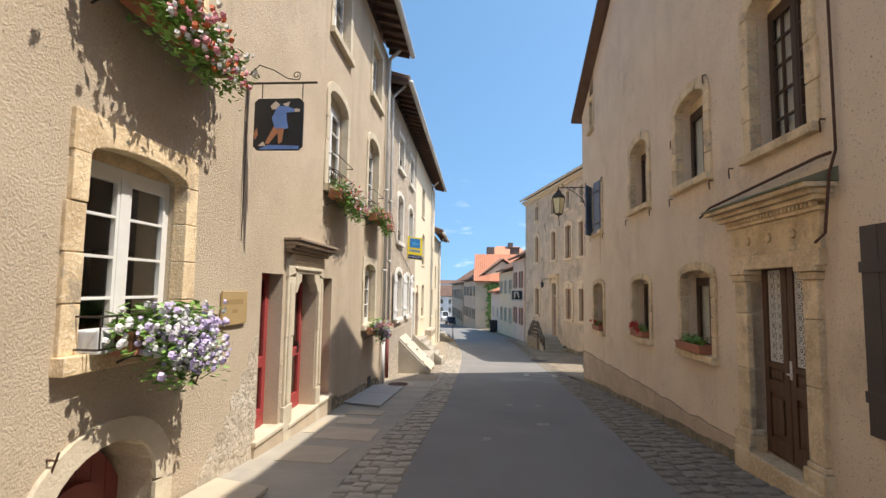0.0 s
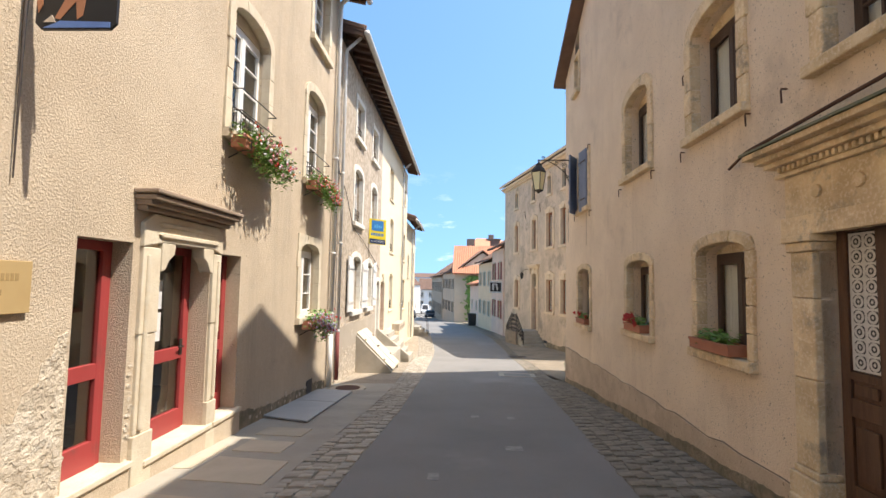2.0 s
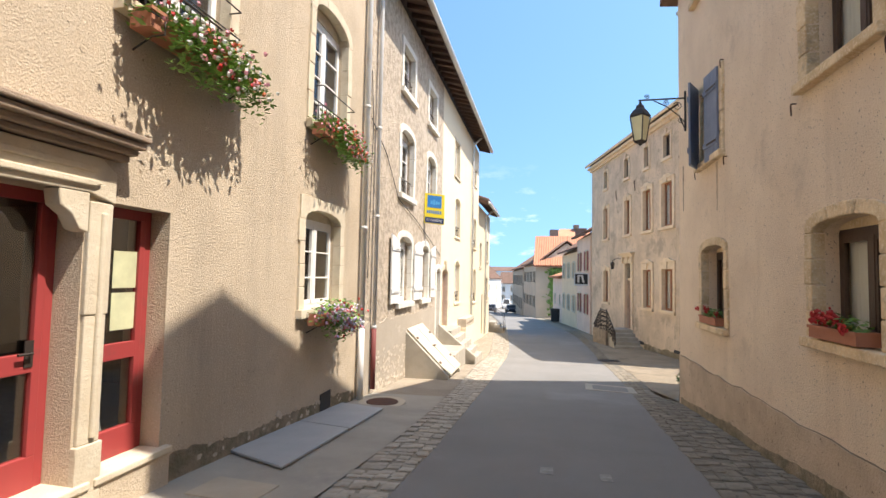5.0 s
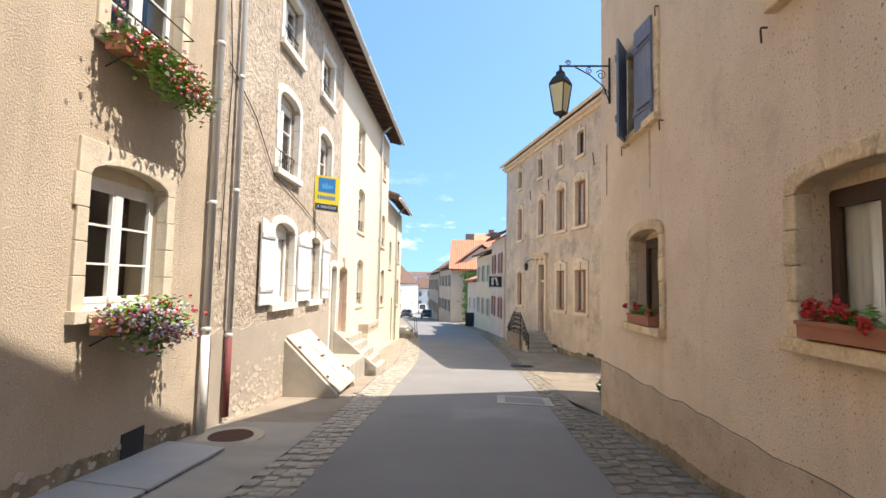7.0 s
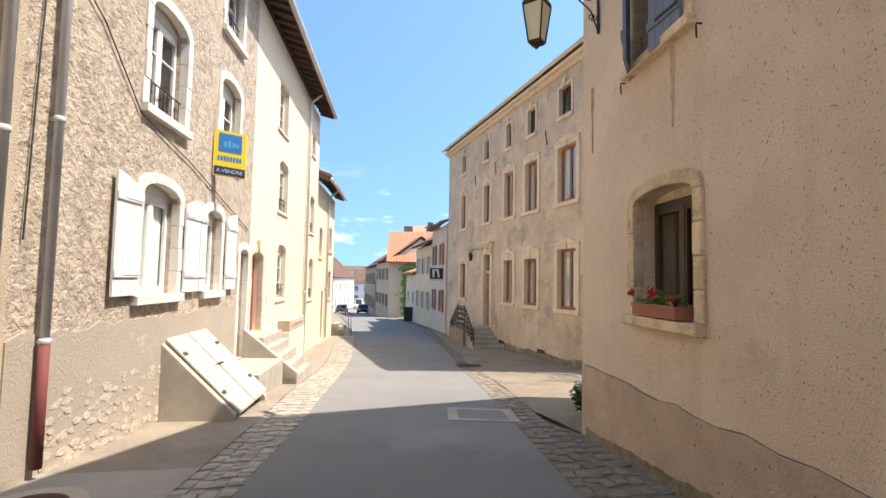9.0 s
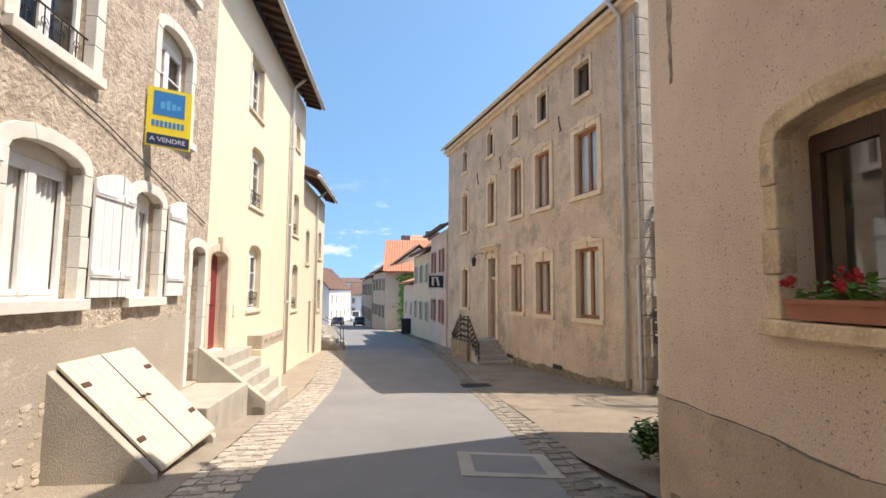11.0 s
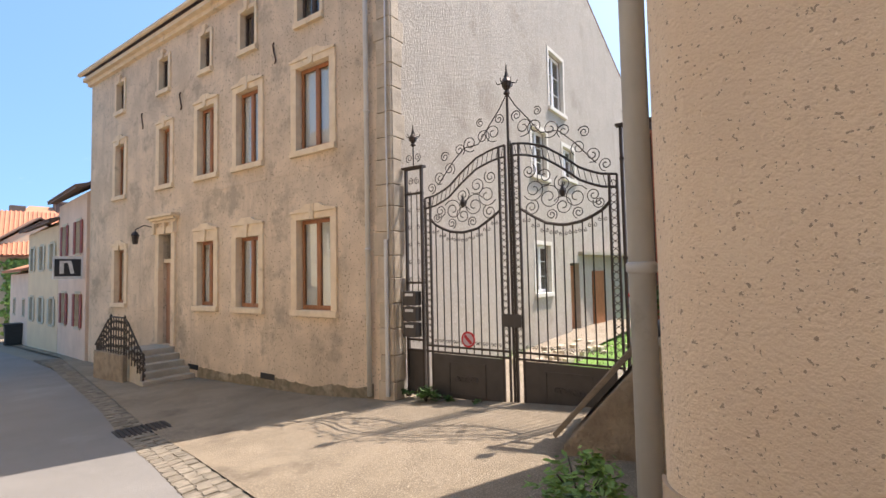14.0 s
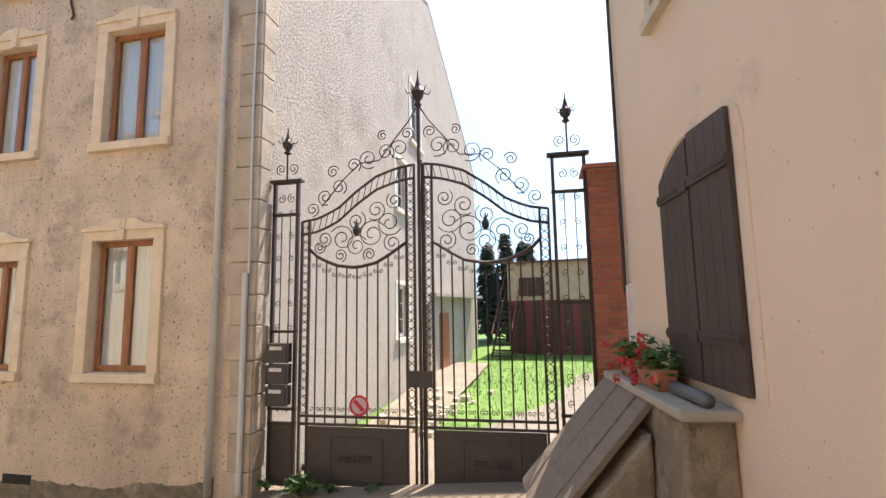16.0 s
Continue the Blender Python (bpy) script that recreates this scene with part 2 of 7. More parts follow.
zinc = mat("grey_zinc", (0.64, 0.635, 0.61), 0.6, metal=0.1, var=(0.55, 0.545, 0.52), scale=3, stain=(0.48, 0.47, 0.45), stain_scale=1.2)
# Opaque yellowish glass; daylight passing through it is put into the pale colour.
lamp_glass = mat("backlit_lamp_glass", (0.84, 0.78, 0.48), 0.25, var=(0.78, 0.72, 0.42), scale=4)
brick_red = mat("red_brick", (0.40, 0.135, 0.075), 0.88, var=(0.30, 0.10, 0.06), scale=9, bump=0.5, bump_scale=50, random_tint=0.2)
mortar = mat("mortar", (0.42, 0.34, 0.26), 0.95, var=(0.34, 0.28, 0.21), scale=8, bump=0.5)
roof_brown = mat("brown_roof_tile", (0.20, 0.12, 0.085), 0.88, var=(0.14, 0.085, 0.06), scale=2, amount=0.9, bump=0.6, bump_scale=14, random_tint=0.15)
roof_orange = mat("orange_roof_tile", (0.60, 0.26, 0.145), 0.85, var=(0.48, 0.20, 0.11), scale=1.5, bump=0.4, bump_scale=14, random_tint=0.12)
eave_wood = mat("dark_eave_wood", (0.11, 0.06, 0.04), 0.8, var=(0.075, 0.042, 0.03), scale=4)
terracotta = mat("terracotta", (0.42, 0.17, 0.095), 0.85, var=(0.35, 0.135, 0.075), scale=6, bump=0.2)
leaf = mat("green_leaf", (0.10, 0.20, 0.04), 0.55, var=(0.05, 0.11, 0.02), scale=9, random_tint=0.35)
leaf_bright = mat("bright_leaf", (0.22, 0.36, 0.08), 0.55, var=(0.12, 0.23, 0.04), scale=9, random_tint=0.3)
leaf_dark = mat("dark_needles", (0.025, 0.05, 0.022), 0.7, var=(0.015, 0.032, 0.015), scale=3, random_tint=0.3)
bark = mat("bark", (0.10, 0.075, 0.055), 0.95, bump=0.8, bump_scale=12)
grass_mat = mat("grass", (0.13, 0.24, 0.035), 0.85, var=(0.08, 0.17, 0.025), scale=2, amount=0.9, bump=0.5, bump_scale=40, random_tint=0.25)
petal_red = mat("red_petal", (0.62, 0.035, 0.03), 0.6, random_tint=0.15)
petal_orange = mat("orange_petal", (0.70, 0.16, 0.05), 0.6, random_tint=0.15)
petal_pink = mat("pink_petal", (0.78, 0.33, 0.37), 0.6, random_tint=0.15)
petal_white = mat("white_petal", (0.80, 0.78, 0.76), 0.6, random_tint=0.06)
petal_violet = mat("violet_petal", (0.64, 0.52, 0.78), 0.6, random_tint=0.12)
lace = mat("white_lace", (0.72, 0.70, 0.66), 0.9, var=(0.6, 0.58, 0.54), scale=20)
curtain_mat = mat("white_curtain", (0.86, 0.84, 0.79), 0.9, var=(0.76, 0.74, 0.69), scale=2, grain=(14, 14, 0.3))
# Dark grey house shells: the dimness of unlit rooms is put into the colour.
dark_room = mat("painted_dim_room", (0.10, 0.09, 0.08), 0.95)
sign_yellow = mat("sign_yellow", (0.85, 0.68, 0.03), 0.5, var=(0.80, 0.62, 0.03), scale=3)
sign_blue = mat("sign_blue", (0.03, 0.22, 0.55), 0.5, var=(0.025, 0.18, 0.48), scale=3)
sign_black = mat("sign_black", (0.018, 0.018, 0.02), 0.5)
sign_white = mat("sign_white", (0.75, 0.75, 0.74), 0.5)
sign_red = mat("sign_red", (0.6, 0.03, 0.04), 0.5)
paint_blue = mat("painted_blue", (0.16, 0.28, 0.62), 0.6)
paint_skin = mat("painted_orange_brown", (0.55, 0.24, 0.12), 0.6)
paint_pale = mat("painted_cream", (0.72, 0.60, 0.46), 0.6)
plaque_mat = mat("brass_plaque", (0.56, 0.40, 0.19), 0.5, metal=0.3, var=(0.50, 0.35, 0.16), scale=3)
car_dark = mat("dark_car_paint", (0.03, 0.035, 0.05), 0.3)
car_white = mat("white_car_paint", (0.75, 0.76, 0.77), 0.3)
rubber = mat("black_rubber", (0.02, 0.02, 0.02), 0.8)
door_brown = mat("oiled_brown_door", (0.125, 0.062, 0.032), 0.55, var=(0.075, 0.036, 0.02), scale=3, amount=1.0, grain=(9, 9, 0.8), bump=0.25, bump_scale=30)
pane_glass = glass("window_glass", (0.97, 0.98, 0.98), 1.45)
door_glass = glass("door_glass", (0.82, 0.80, 0.74), 2.3)
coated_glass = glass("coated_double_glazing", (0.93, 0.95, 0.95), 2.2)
old_glass = glass("old_window_glass", (0.95, 0.96, 0.95), 1.75)
old_plaster = mat("old_stained_plaster", (0.36, 0.285, 0.20), 0.95, var=(0.24, 0.185, 0.13), scale=3, amount=1.2, bump=1.0, bump_scale=16, depth=0.05, stain=(0.17, 0.14, 0.10), stain_scale=2.0, stain_at=0.55)
scar_plaster = mat("pale_scar_plaster", (0.60, 0.52, 0.41), 0.95, var=(0.48, 0.40, 0.30), scale=9, amount=1.0, bump=0.8, bump_scale=40)
plastic_dark = mat("dark_plastic", (0.035, 0.035, 0.033), 0.6)


# ---- building blocks ----
class Shape:
    """A mesh in the making: vertices in world metres, and faces."""

    def __init__(self):
        self.v, self.f = [], []

    def add(self, verts, faces):
        k = len(self.v)
        self.v += [tuple(p) for p in verts]
        self.f += [tuple(i + k for i in f) for f in faces]
        return self


BOX = [(0, 1, 2, 3), (7, 6, 5, 4), (0, 4, 5, 1), (1, 5, 6, 2), (2, 6, 7, 3), (3, 7, 4, 0)]


def facade(ox, oy, ux, uy, side):
    """Coordinates on a house front: metres along it, out of it (to the street), and up."""
    k = math.hypot(ux, uy)
    ux, uy = ux / k, uy / k
    nx, ny = (uy, -ux) if side > 0 else (-uy, ux)
    return lambda s, d, z: (ox + ux * s + nx * d, oy + uy * s + ny * d, z)


FL = facade(-2.735, 0, 0.0708, 1, 1)      # row of houses on one side of the street
FR = facade(3.23, 0, 0.08, 1, -1)         # house opposite
FH = facade(8.5, 21.7, -0.145, 1, -1)     # mansion front
FG = facade(8.85, 21.7, 0.17, -1, 1)      # gate line
FS = facade(4.47, 15.66, 4.93, 1.39, -1)     # side wall towards the gate
FHS = facade(8.45, 22.05, 0.99, 0.145, 1)  # mansion's side wall
FW = lambda x, y, z: (x, y, z)


def box(sh, F, s0, s1, d0, d1, z0, z1):
    return sh.add([F(s, d, z) for z in (z0, z1) for s, d in ((s0, d0), (s1, d0), (s1, d1), (s0, d1))], BOX)


def prism(sh, F, poly, d0, d1):
    """A polygon of (s, z) drawn out from depth d0 to d1."""
    n = len(poly)
    v = [F(s, d0, z) for s, z in poly] + [F(s, d1, z) for s, z in poly]
    return sh.add(v, [tuple(range(n)), tuple(range(2 * n - 1, n - 1, -1))] + [(i, (i + 1) % n, (i + 1) % n + n, i + n) for i in range(n)])


def prism_z(sh, poly, z0, z1):
    n = len(poly)
    return sh.add([(x, y, z0) for x, y in poly] + [(x, y, z1) for x, y in poly],
                  [tuple(range(n)), tuple(range(2 * n - 1, n - 1, -1))] + [(i, (i + 1) % n, (i + 1) % n + n, i + n) for i in range(n)])


def tube(sh, pts, r, n=6, taper=1.0):
    pts = [Vector(p) for p in pts]
    rings = []
    for i, p in enumerate(pts):
        t = (pts[min(i + 1, len(pts) - 1)] - pts[max(i - 1, 0)]).normalized()
        a = t.orthogonal().normalized() if i == 0 else (a - t * a.dot(t)).normalized()
        b = t.cross(a)
        q = r * (1 + (taper - 1) * i / max(1, len(pts) - 1))
        rings.append([p + (a * math.cos(2 * math.pi * j / n) + b * math.sin(2 * math.pi * j / n)) * q for j in range(n)])
    f = [(i * n + j, i * n + (j + 1) % n, (i + 1) * n + (j + 1) % n, (i + 1) * n + j) for i in range(len(pts) - 1) for j in range(n)]
    f += [tuple(range(n - 1, -1, -1)), tuple(range((len(pts) - 1) * n, len(pts) * n))]
    return sh.add([v for ring in rings for v in ring], f)


def lathe(sh, c, prof, n=12):
    """A turned body round the upright axis through c: prof of (radius, height)."""
    v = [(c[0] + r * math.cos(2 * math.pi * j / n), c[1] + r * math.sin(2 * math.pi * j / n), c[2] + h) for r, h in prof for j in range(n)]
    f = [(i * n + j, i * n + (j + 1) % n, (i + 1) * n + (j + 1) % n, (i + 1) * n + j) for i in range(len(prof) - 1) for j in range(n)]
    f += [tuple(range(n - 1, -1, -1)), tuple(range((len(prof) - 1) * n, len(prof) * n))]
    return sh.add(v, f)


def spiral(F, s, z, d, r, turns, start, flip=1, n=18):
    """Points of a scroll that winds in round (s, z)."""
    out = []
    for i in range(n + 1):
        a = start + flip * turns * 2 * math.pi * i / n
        q = r * (1 - 0.8 * i / n)
        out.append(F(s + q * math.cos(a), d, z + q * math.sin(a)))
    return out


ROOT = {}


def thing(name, at, label, category, group="", kind=""):
    ob = new(name)
    ob.location = at
    ob.empty_display_size = 0.2
    ROOT[ob.name] = Vector(at)
    return tagged(ob, label, category, group, kind)


def part(name, sh, material, parent=None, label="", bevel=0.0, smooth=False):
    """Links a shape as one mesh object, under a thing or under one of its parts."""
    at = ROOT[parent.name] if parent is not None else Vector((0, 0, 0))
    me = bpy.data.meshes.new(name)
    me.from_pydata([tuple(Vector(p) - at) for p in sh.v], [], sh.f)
    if len(sh.f) < 4000:
        bm = bmesh.new()
        bm.from_mesh(me)
        bmesh.ops.remove_doubles(bm, verts=bm.verts, dist=0.0005)
        bmesh.ops.recalc_face_normals(bm, faces=bm.faces)
        bm.to_mesh(me)
        bm.free()
    me.materials.append(material)
    if smooth:
        me.polygons.foreach_set("use_smooth", [True] * len(me.polygons))
    ob = new(name, me)
    if parent is not None:
        ob.parent = parent
        ROOT[ob.name] = at
    if bevel:
        b = ob.modifiers.new("edge", "BEVEL")
        b.width, b.segments, b.limit_method = bevel, 2, "ANGLE"
    if label:
        ob["label"] = label
    return ob


def alone(name, sh, material, label, category, kind="", group="", bevel=0.0, smooth=False):
    """A thing that is one mesh, with its origin at the middle of its base."""
    v = np.array(sh.v)
    at = Vector(((v[:, 0].min() + v[:, 0].max()) / 2, (v[:, 1].min() + v[:, 1].max()) / 2, v[:, 2].min()))
    sh.v = [tuple(Vector(p) - at) for p in sh.v]
    ob = part(name, sh, material, None, "", bevel, smooth)
    ob.location = at
    ROOT[ob.name] = at
    return tagged(ob, label, category, group, kind)


PROFILE = [(-30, 2.0), (-5, 0.5), (0, 0.2), (6, -0.25), (9.5, -0.5), (13.1, -0.78), (15.4, -0.97), (19.5, -1.27), (24.5, -1.7), (30, -1.85), (40, -2.2), (60, -3.0), (100, -5.4), (170, -6.5), (1500, -40)]


def zg(y):
    return float(np.interp(y, [a for a, _ in PROFILE], [b for _, b in PROFILE]))


def arch_pts(s0, s1, z, rise, n=8):
    """A flat arch from (s0, z) over the crown to (s1, z)."""
    c, h = (s0 + s1) / 2, (s1 - s0) / 2
    return [(c - h * math.cos(math.pi * i / n), z + rise * math.sin(math.pi * i / n) ** 0.9) for i in range(n + 1)] if rise > 0 else [(s0, z), (s1, z)]


def wall_sheet(F, s0, s1, z0, top, holes, thick=0.45):
    """A wall with openings right through it; holes of (s0, s1, z0, z1, rise); top is a height or a list of (s, z)."""
    sh = Shape()
    prof = top if isinstance(top, list) else [(s0, top), (s1, top)]
    th = lambda s: float(np.interp(s, [a for a, _ in prof], [b for _, b in prof]))
    S = sorted({round(s, 4) for s in [s0, s1] + [a for a, _ in prof] + [v for h in holes for v in h[:2]]})
    low = min(b for _, b in prof)
    Z = sorted({round(z, 4) for z in [z0] + [v for h in holes for v in (h[2], h[3] + h[4])]})
    Z = [z for z in Z if z < low] + [None]
    for a, b in zip(S, S[1:]):
        for c, e in zip(Z, Z[1:]):
            m = (a + b) / 2
            tz = e if e is not None else c + 0.01
            if any(h[0] - 1e-6 < m < h[1] + 1e-6 and h[2] - 1e-6 < (c + tz) / 2 < h[3] + h[4] + 1e-6 for h in holes):
                continue
            ea, eb = (th(a), th(b)) if e is None else (e, e)
            for d in (0, -thick):
                sh.add([F(a, d, c), F(b, d, c), F(b, d, eb), F(a, d, ea)], [(0, 1, 2, 3)])
    for h0, h1, a, b, r in holes:
        crown = arch_pts(h0, h1, b, r)
        loop = [(h0, a), (h1, a)] + crown[::-1]
        k = len(loop)
        sh.add([F(s, 0, z) for s, z in loop] + [F(s, -thick, z) for s, z in loop], [(i, (i + 1) % k, (i + 1) % k + k, i + k) for i in range(k)])
        if r > 0:
            for (sa, za), (sb, zb) in zip(crown, crown[1:]):
                for d in (0, -thick):
                    sh.add([F(sa, d, za), F(sb, d, zb), F(sb, d, b + r), F(sa, d, b + r)], [(0, 1, 2, 3)])
    for s in (s0, s1):
        sh.add([F(s, 0, z0), F(s, -thick, z0), F(s, -thick, th(s)), F(s, 0, th(s))], [(0, 1, 2, 3)])
    sh.add([F(s, d, th(s)) for s in S for d in (0, -thick)], [(2 * i, 2 * i + 1, 2 * i + 3, 2 * i + 2) for i in range(len(S) - 1)])
    return sh


def hull(F, s0, s1, z0, top, depth, thick=0.45):
    """The other walls, the floor and the ceiling of a house, behind its front."""
    sh = Shape()
    prof = top if isinstance(top, list) else [(s0, top), (s1, top)]
    t0, t1 = prof[0][1], prof[-1][1]
    b = -depth
    sh.add([F(s0, -thick, z0), F(s0, b, z0), F(s0, b, t0), F(s0, -thick, t0)], [(0, 1, 2, 3)])
    sh.add([F(s1, -thick, z0), F(s1, b, z0), F(s1, b, t1), F(s1, -thick, t1)], [(0, 1, 2, 3)])
    n = len(prof)
    sh.add([F(s0, b, z0), F(s1, b, z0)] + [F(s, b, z) for s, z in prof[::-1]], [tuple(range(n + 2))])
    sh.add([F(s, d, z) for s, z in prof for d in (-thick, b)], [(2 * i, 2 * i + 1, 2 * i + 3, 2 * i + 2) for i in range(n - 1)])
    for z in (z0 + 0.02, ):
        sh.add([F(s0, -thick, z), F(s1, -thick, z), F(s1, b, z), F(s0, b, z)], [(0, 1, 2, 3)])
    for z in (2.85, 5.95):   # floors between storeys
        if z < min(t0, t1) - 0.5:
            sh.add([F(s0, -thick, z), F(s1, -thick, z), F(s1, b, z), F(s0, b, z)], [(0, 1, 2, 3)])
    return sh


def surround(F, h, w=0.16, out=0.035, blocks=4, sill=0.12, sill_out=0.10, outer_arch=True, key=0.0, seed=1):
    """A stone window surround: uneven jamb blocks, an arched lintel of stones and a sill."""
    rnd = random.Random(seed)
    s0, s1, z0, z1, r = h
    stones = []

    def piece():
        stones.append(Shape())
        return stones[-1]

    for side in (0, 1):
        step = (z1 - z0) / blocks
        for i in range(blocks):
            ww = w + rnd.uniform(-0.012, 0.03)
            a, b = (s0 - ww, s0 + 0.004) if side == 0 else (s1 - 0.004, s1 + ww)
            box(piece(), F, a, b, -0.10, out + rnd.uniform(-0.006, 0.006), z0 + i * step + 0.004, z0 + (i + 1) * step - 0.002)
    inner = [(s, z - 0.006) for s, z in arch_pts(s0 - 0.004, s1 + 0.004, z1, r)]
    top = w * 1.05
    if r > 0 and outer_arch:
        outer = arch_pts(s0 - w, s1 + w, z1 + top * 0.55, r + top * 0.45)
    else:
        outer = [(s0 - w + (s1 - s0 + 2 * w) * i / (len(inner) - 1), z1 + r + top) for i in range(len(inner))]
    n = len(inner)
    cuts = sorted({0, n - 1, *(round((n - 1) * k / 3) for k in (1, 2))}) if n > 2 else [0, 1]
    for a, b in zip(cuts, cuts[1:]):
        lower, upper = inner[a:b + 1], outer[a:b + 1]
        if a == 0:
            lower = [(s0 - w, z1)] + lower
        if b == n - 1:
            lower = lower + [(s1 + w, z1)]
        prism(piece(), F, lower + upper[::-1], -0.10, out + rnd.uniform(-0.004, 0.006))
    if key:
        c = (s0 + s1) / 2
        prism(piece(), F, [(c - key * 0.4, z1 + r - 0.02), (c + key * 0.4, z1 + r - 0.02), (c + key * 0.62, z1 + r + top + 0.14), (c - key * 0.62, z1 + r + top + 0.14)], 0, out + 0.05)
    if sill:
        stones.insert(0, box(Shape(), F, s0 - w * 1.1, s1 + w * 1.1, -0.12, sill_out, z0 - sill, z0 + 0.005))
    return stones


def joined(shapes):
    out = Shape()
    for k in shapes:
        out.add(k.v, k.f)
    return out


def casement(win, F, h, frame_mat, rows=3, cols=2, depth=-0.2, bar=0.022, frame=0.055, curtain=None, balcony=False, mid=0.05, pane_m=None, stone_m=None):
    """Window frame, glazing bars, panes and curtain, set back in the opening, as parts of win."""
    s0, s1, z0, z1, r = h
    crown = arch_pts(s0, s1, z1, r)
    sh = Shape()
    box(sh, F, s0, s0 + frame, depth - 0.05, depth, z0, z1 + r * 0.2)
    box(sh, F, s1 - frame, s1, depth - 0.05, depth, z0, z1 + r * 0.2)
    box(sh, F, s0 + frame, s1 - frame, depth - 0.05, depth, z0, z0 + frame * 1.2)
    box(sh, F, s0 + frame, s1 - frame, depth - 0.05, depth, z1 - frame, z1 + r * 0.2)
    if r > 0:
        part("arch_fill", prism(Shape(), F, [(s0, z1 + r * 0.2), (s1, z1 + r * 0.2)] + [q for q in crown[::-1] if q[1] > z1 + r * 0.2], depth - 0.06, depth + 0.015), stone_m or limestone_pale, win)
    c = (s0 + s1) / 2
    box(sh, F, c - mid, c + mid, depth - 0.05, depth + 0.015, z0 + frame, z1 - frame)
    for a, b in ((s0 + frame, c - mid), (c + mid, s1 - frame)):      # sash stiles and rails
        box(sh, F, a, a + 0.03, depth - 0.035, depth + 0.008, z0 + frame, z1 - frame)
        box(sh, F, b - 0.03, b, depth - 0.035, depth + 0.008, z0 + frame, z1 - frame)
        box(sh, F, a, b, depth - 0.035, depth + 0.008, z1 - frame - 0.045, z1 - frame)
        box(sh, F, a, b, depth - 0.035, depth + 0.008, z0 + frame, z0 + frame + 0.06)
        for k in range(1, cols // 2):
            x = a + (b - a) * k / (cols // 2)
            box(sh, F, x - bar / 2, x + bar / 2, depth - 0.03, depth + 0.006, z0 + frame, z1 - frame)
    for i in range(1, rows):
        z = z0 + frame + (z1 - z0 - 2 * frame) * i / rows
        for a, b in ((s0 + frame, c - mid), (c + mid, s1 - frame)):
            box(sh, F, a, b, depth - 0.03, depth + 0.006, z - bar / 2, z + bar / 2)
    part("frame", sh, frame_mat, win)
    for a, b in ((s0 + frame, c - mid), (c + mid, s1 - frame)):
        pane = part("pane", box(Shape(), F, a, b, depth - 0.026, depth - 0.020, z0 + frame, z1 - frame), pane_m or pane_glass, win)
        pane.visible_shadow = False
    if curtain:
        for k, (a, b) in enumerate(((s0 + 0.03, c - 0.06 + curtain * 0.1), (c + 0.06 - curtain * 0.1, s1 - 0.03))):
            cu, n = Shape(), 22
            pts = [(a + (b - a) * i / n, depth - 0.075 + 0.018 * math.sin(i * 1.9 + k)) for i in range(n + 1)]
            cu.add([F(s, d + o, z) for s, d in pts for z in (z0 + 0.03, z1) for o in (0, -0.006)],
                   [(4 * i, 4 * i + 2, 4 * i + 6, 4 * i + 4) for i in range(n)] + [(4 * i + 1, 4 * i + 3, 4 * i + 7, 4 * i + 5) for i in range(n)])
            part("curtain", cu, curtain_mat, win, smooth=True)
    if balcony:
        g = Shape()
        tube(g, [F(s0, -0.06, z0 + 0.42), F(s1, -0.06, z0 + 0.42)], 0.012)
        tube(g, [F(s0, -0.06, z0 + 0.08), F(s1, -0.06, z0 + 0.08)], 0.010)
        for i in range(9):
            s = s0 + (s1 - s0) * (i + 0.5) / 9
            tube(g, [F(s, -0.06, z0 + 0.08), F(s, -0.06, z0 + 0.42)], 0.007, 4)
            if i % 2:
                tube(g, spiral(F, s, z0 + 0.25, -0.06, 0.06, 1.2, 0), 0.005, 4)
        part("guard_rail", g, iron, win, "small wrought iron guard")


def window(house, F, h, stone, frame_mat, rows=3, cols=2, w=0.16, blocks=4, key=0.0, curtain=None, sill=0.12, balcony=False, outer_arch=True, depth=-0.2, out=0.035, seed=1, sill_out=0.10, bevel=0.008, pane_m=None, frame=0.055, mid=0.05):
    stones = surround(F, h, w, out, blocks, sill, sill_out, outer_arch, key, seed)
    win = part("window", stones[0], stone, house, bevel=bevel)
    for k in stones[1:]:
        part("surround_stone", k, stone, win, bevel=bevel)
    casement(win, F, h, frame_mat, rows, cols, depth, curtain=curtain, balcony=balcony, pane_m=pane_m, frame=frame, mid=mid, stone_m=stone)
    return win


def shutter(parent, F, a, b, z0, z1, d0, material, rise=0.0, boards=4, swing=None):
    """A board shutter with ledges and hinges; swing turns it out from the wall round its edge a."""
    G = F
    if swing is not None:
        ca, sa = math.cos(swing), math.sin(swing)
        G = lambda s, d, z: F(a + (s - a) * ca - (d - d0) * sa, d0 + (s - a) * sa + (d - d0) * ca, z)
    n = boards
    ob = None
    for i in range(n):
        p, q = a + (b - a) * i / n, a + (b - a) * (i + 1) / n
        g = 0.003 if b > a else -0.003
        f = lambda s: z1 - rise + rise * (1 - abs((s - b) / (b - a)) ** 1.6)
        bd_ = prism(Shape(), G, [(p + g, z0), (q - g, z0), (q - g, f(q)), (p + g, f(p))], d0, d0 + 0.032)
        if ob is None:
            ob = part("shutter", bd_, material, parent)
        else:
            part("board", bd_, material, ob)
    for z in (z0 + 0.18 * (z1 - z0), z0 + 0.80 * (z1 - z0)):
        part("ledge", box(Shape(), G, a, b, d0 + 0.032, d0 + 0.052, z - 0.045, z + 0.045), material, ob)
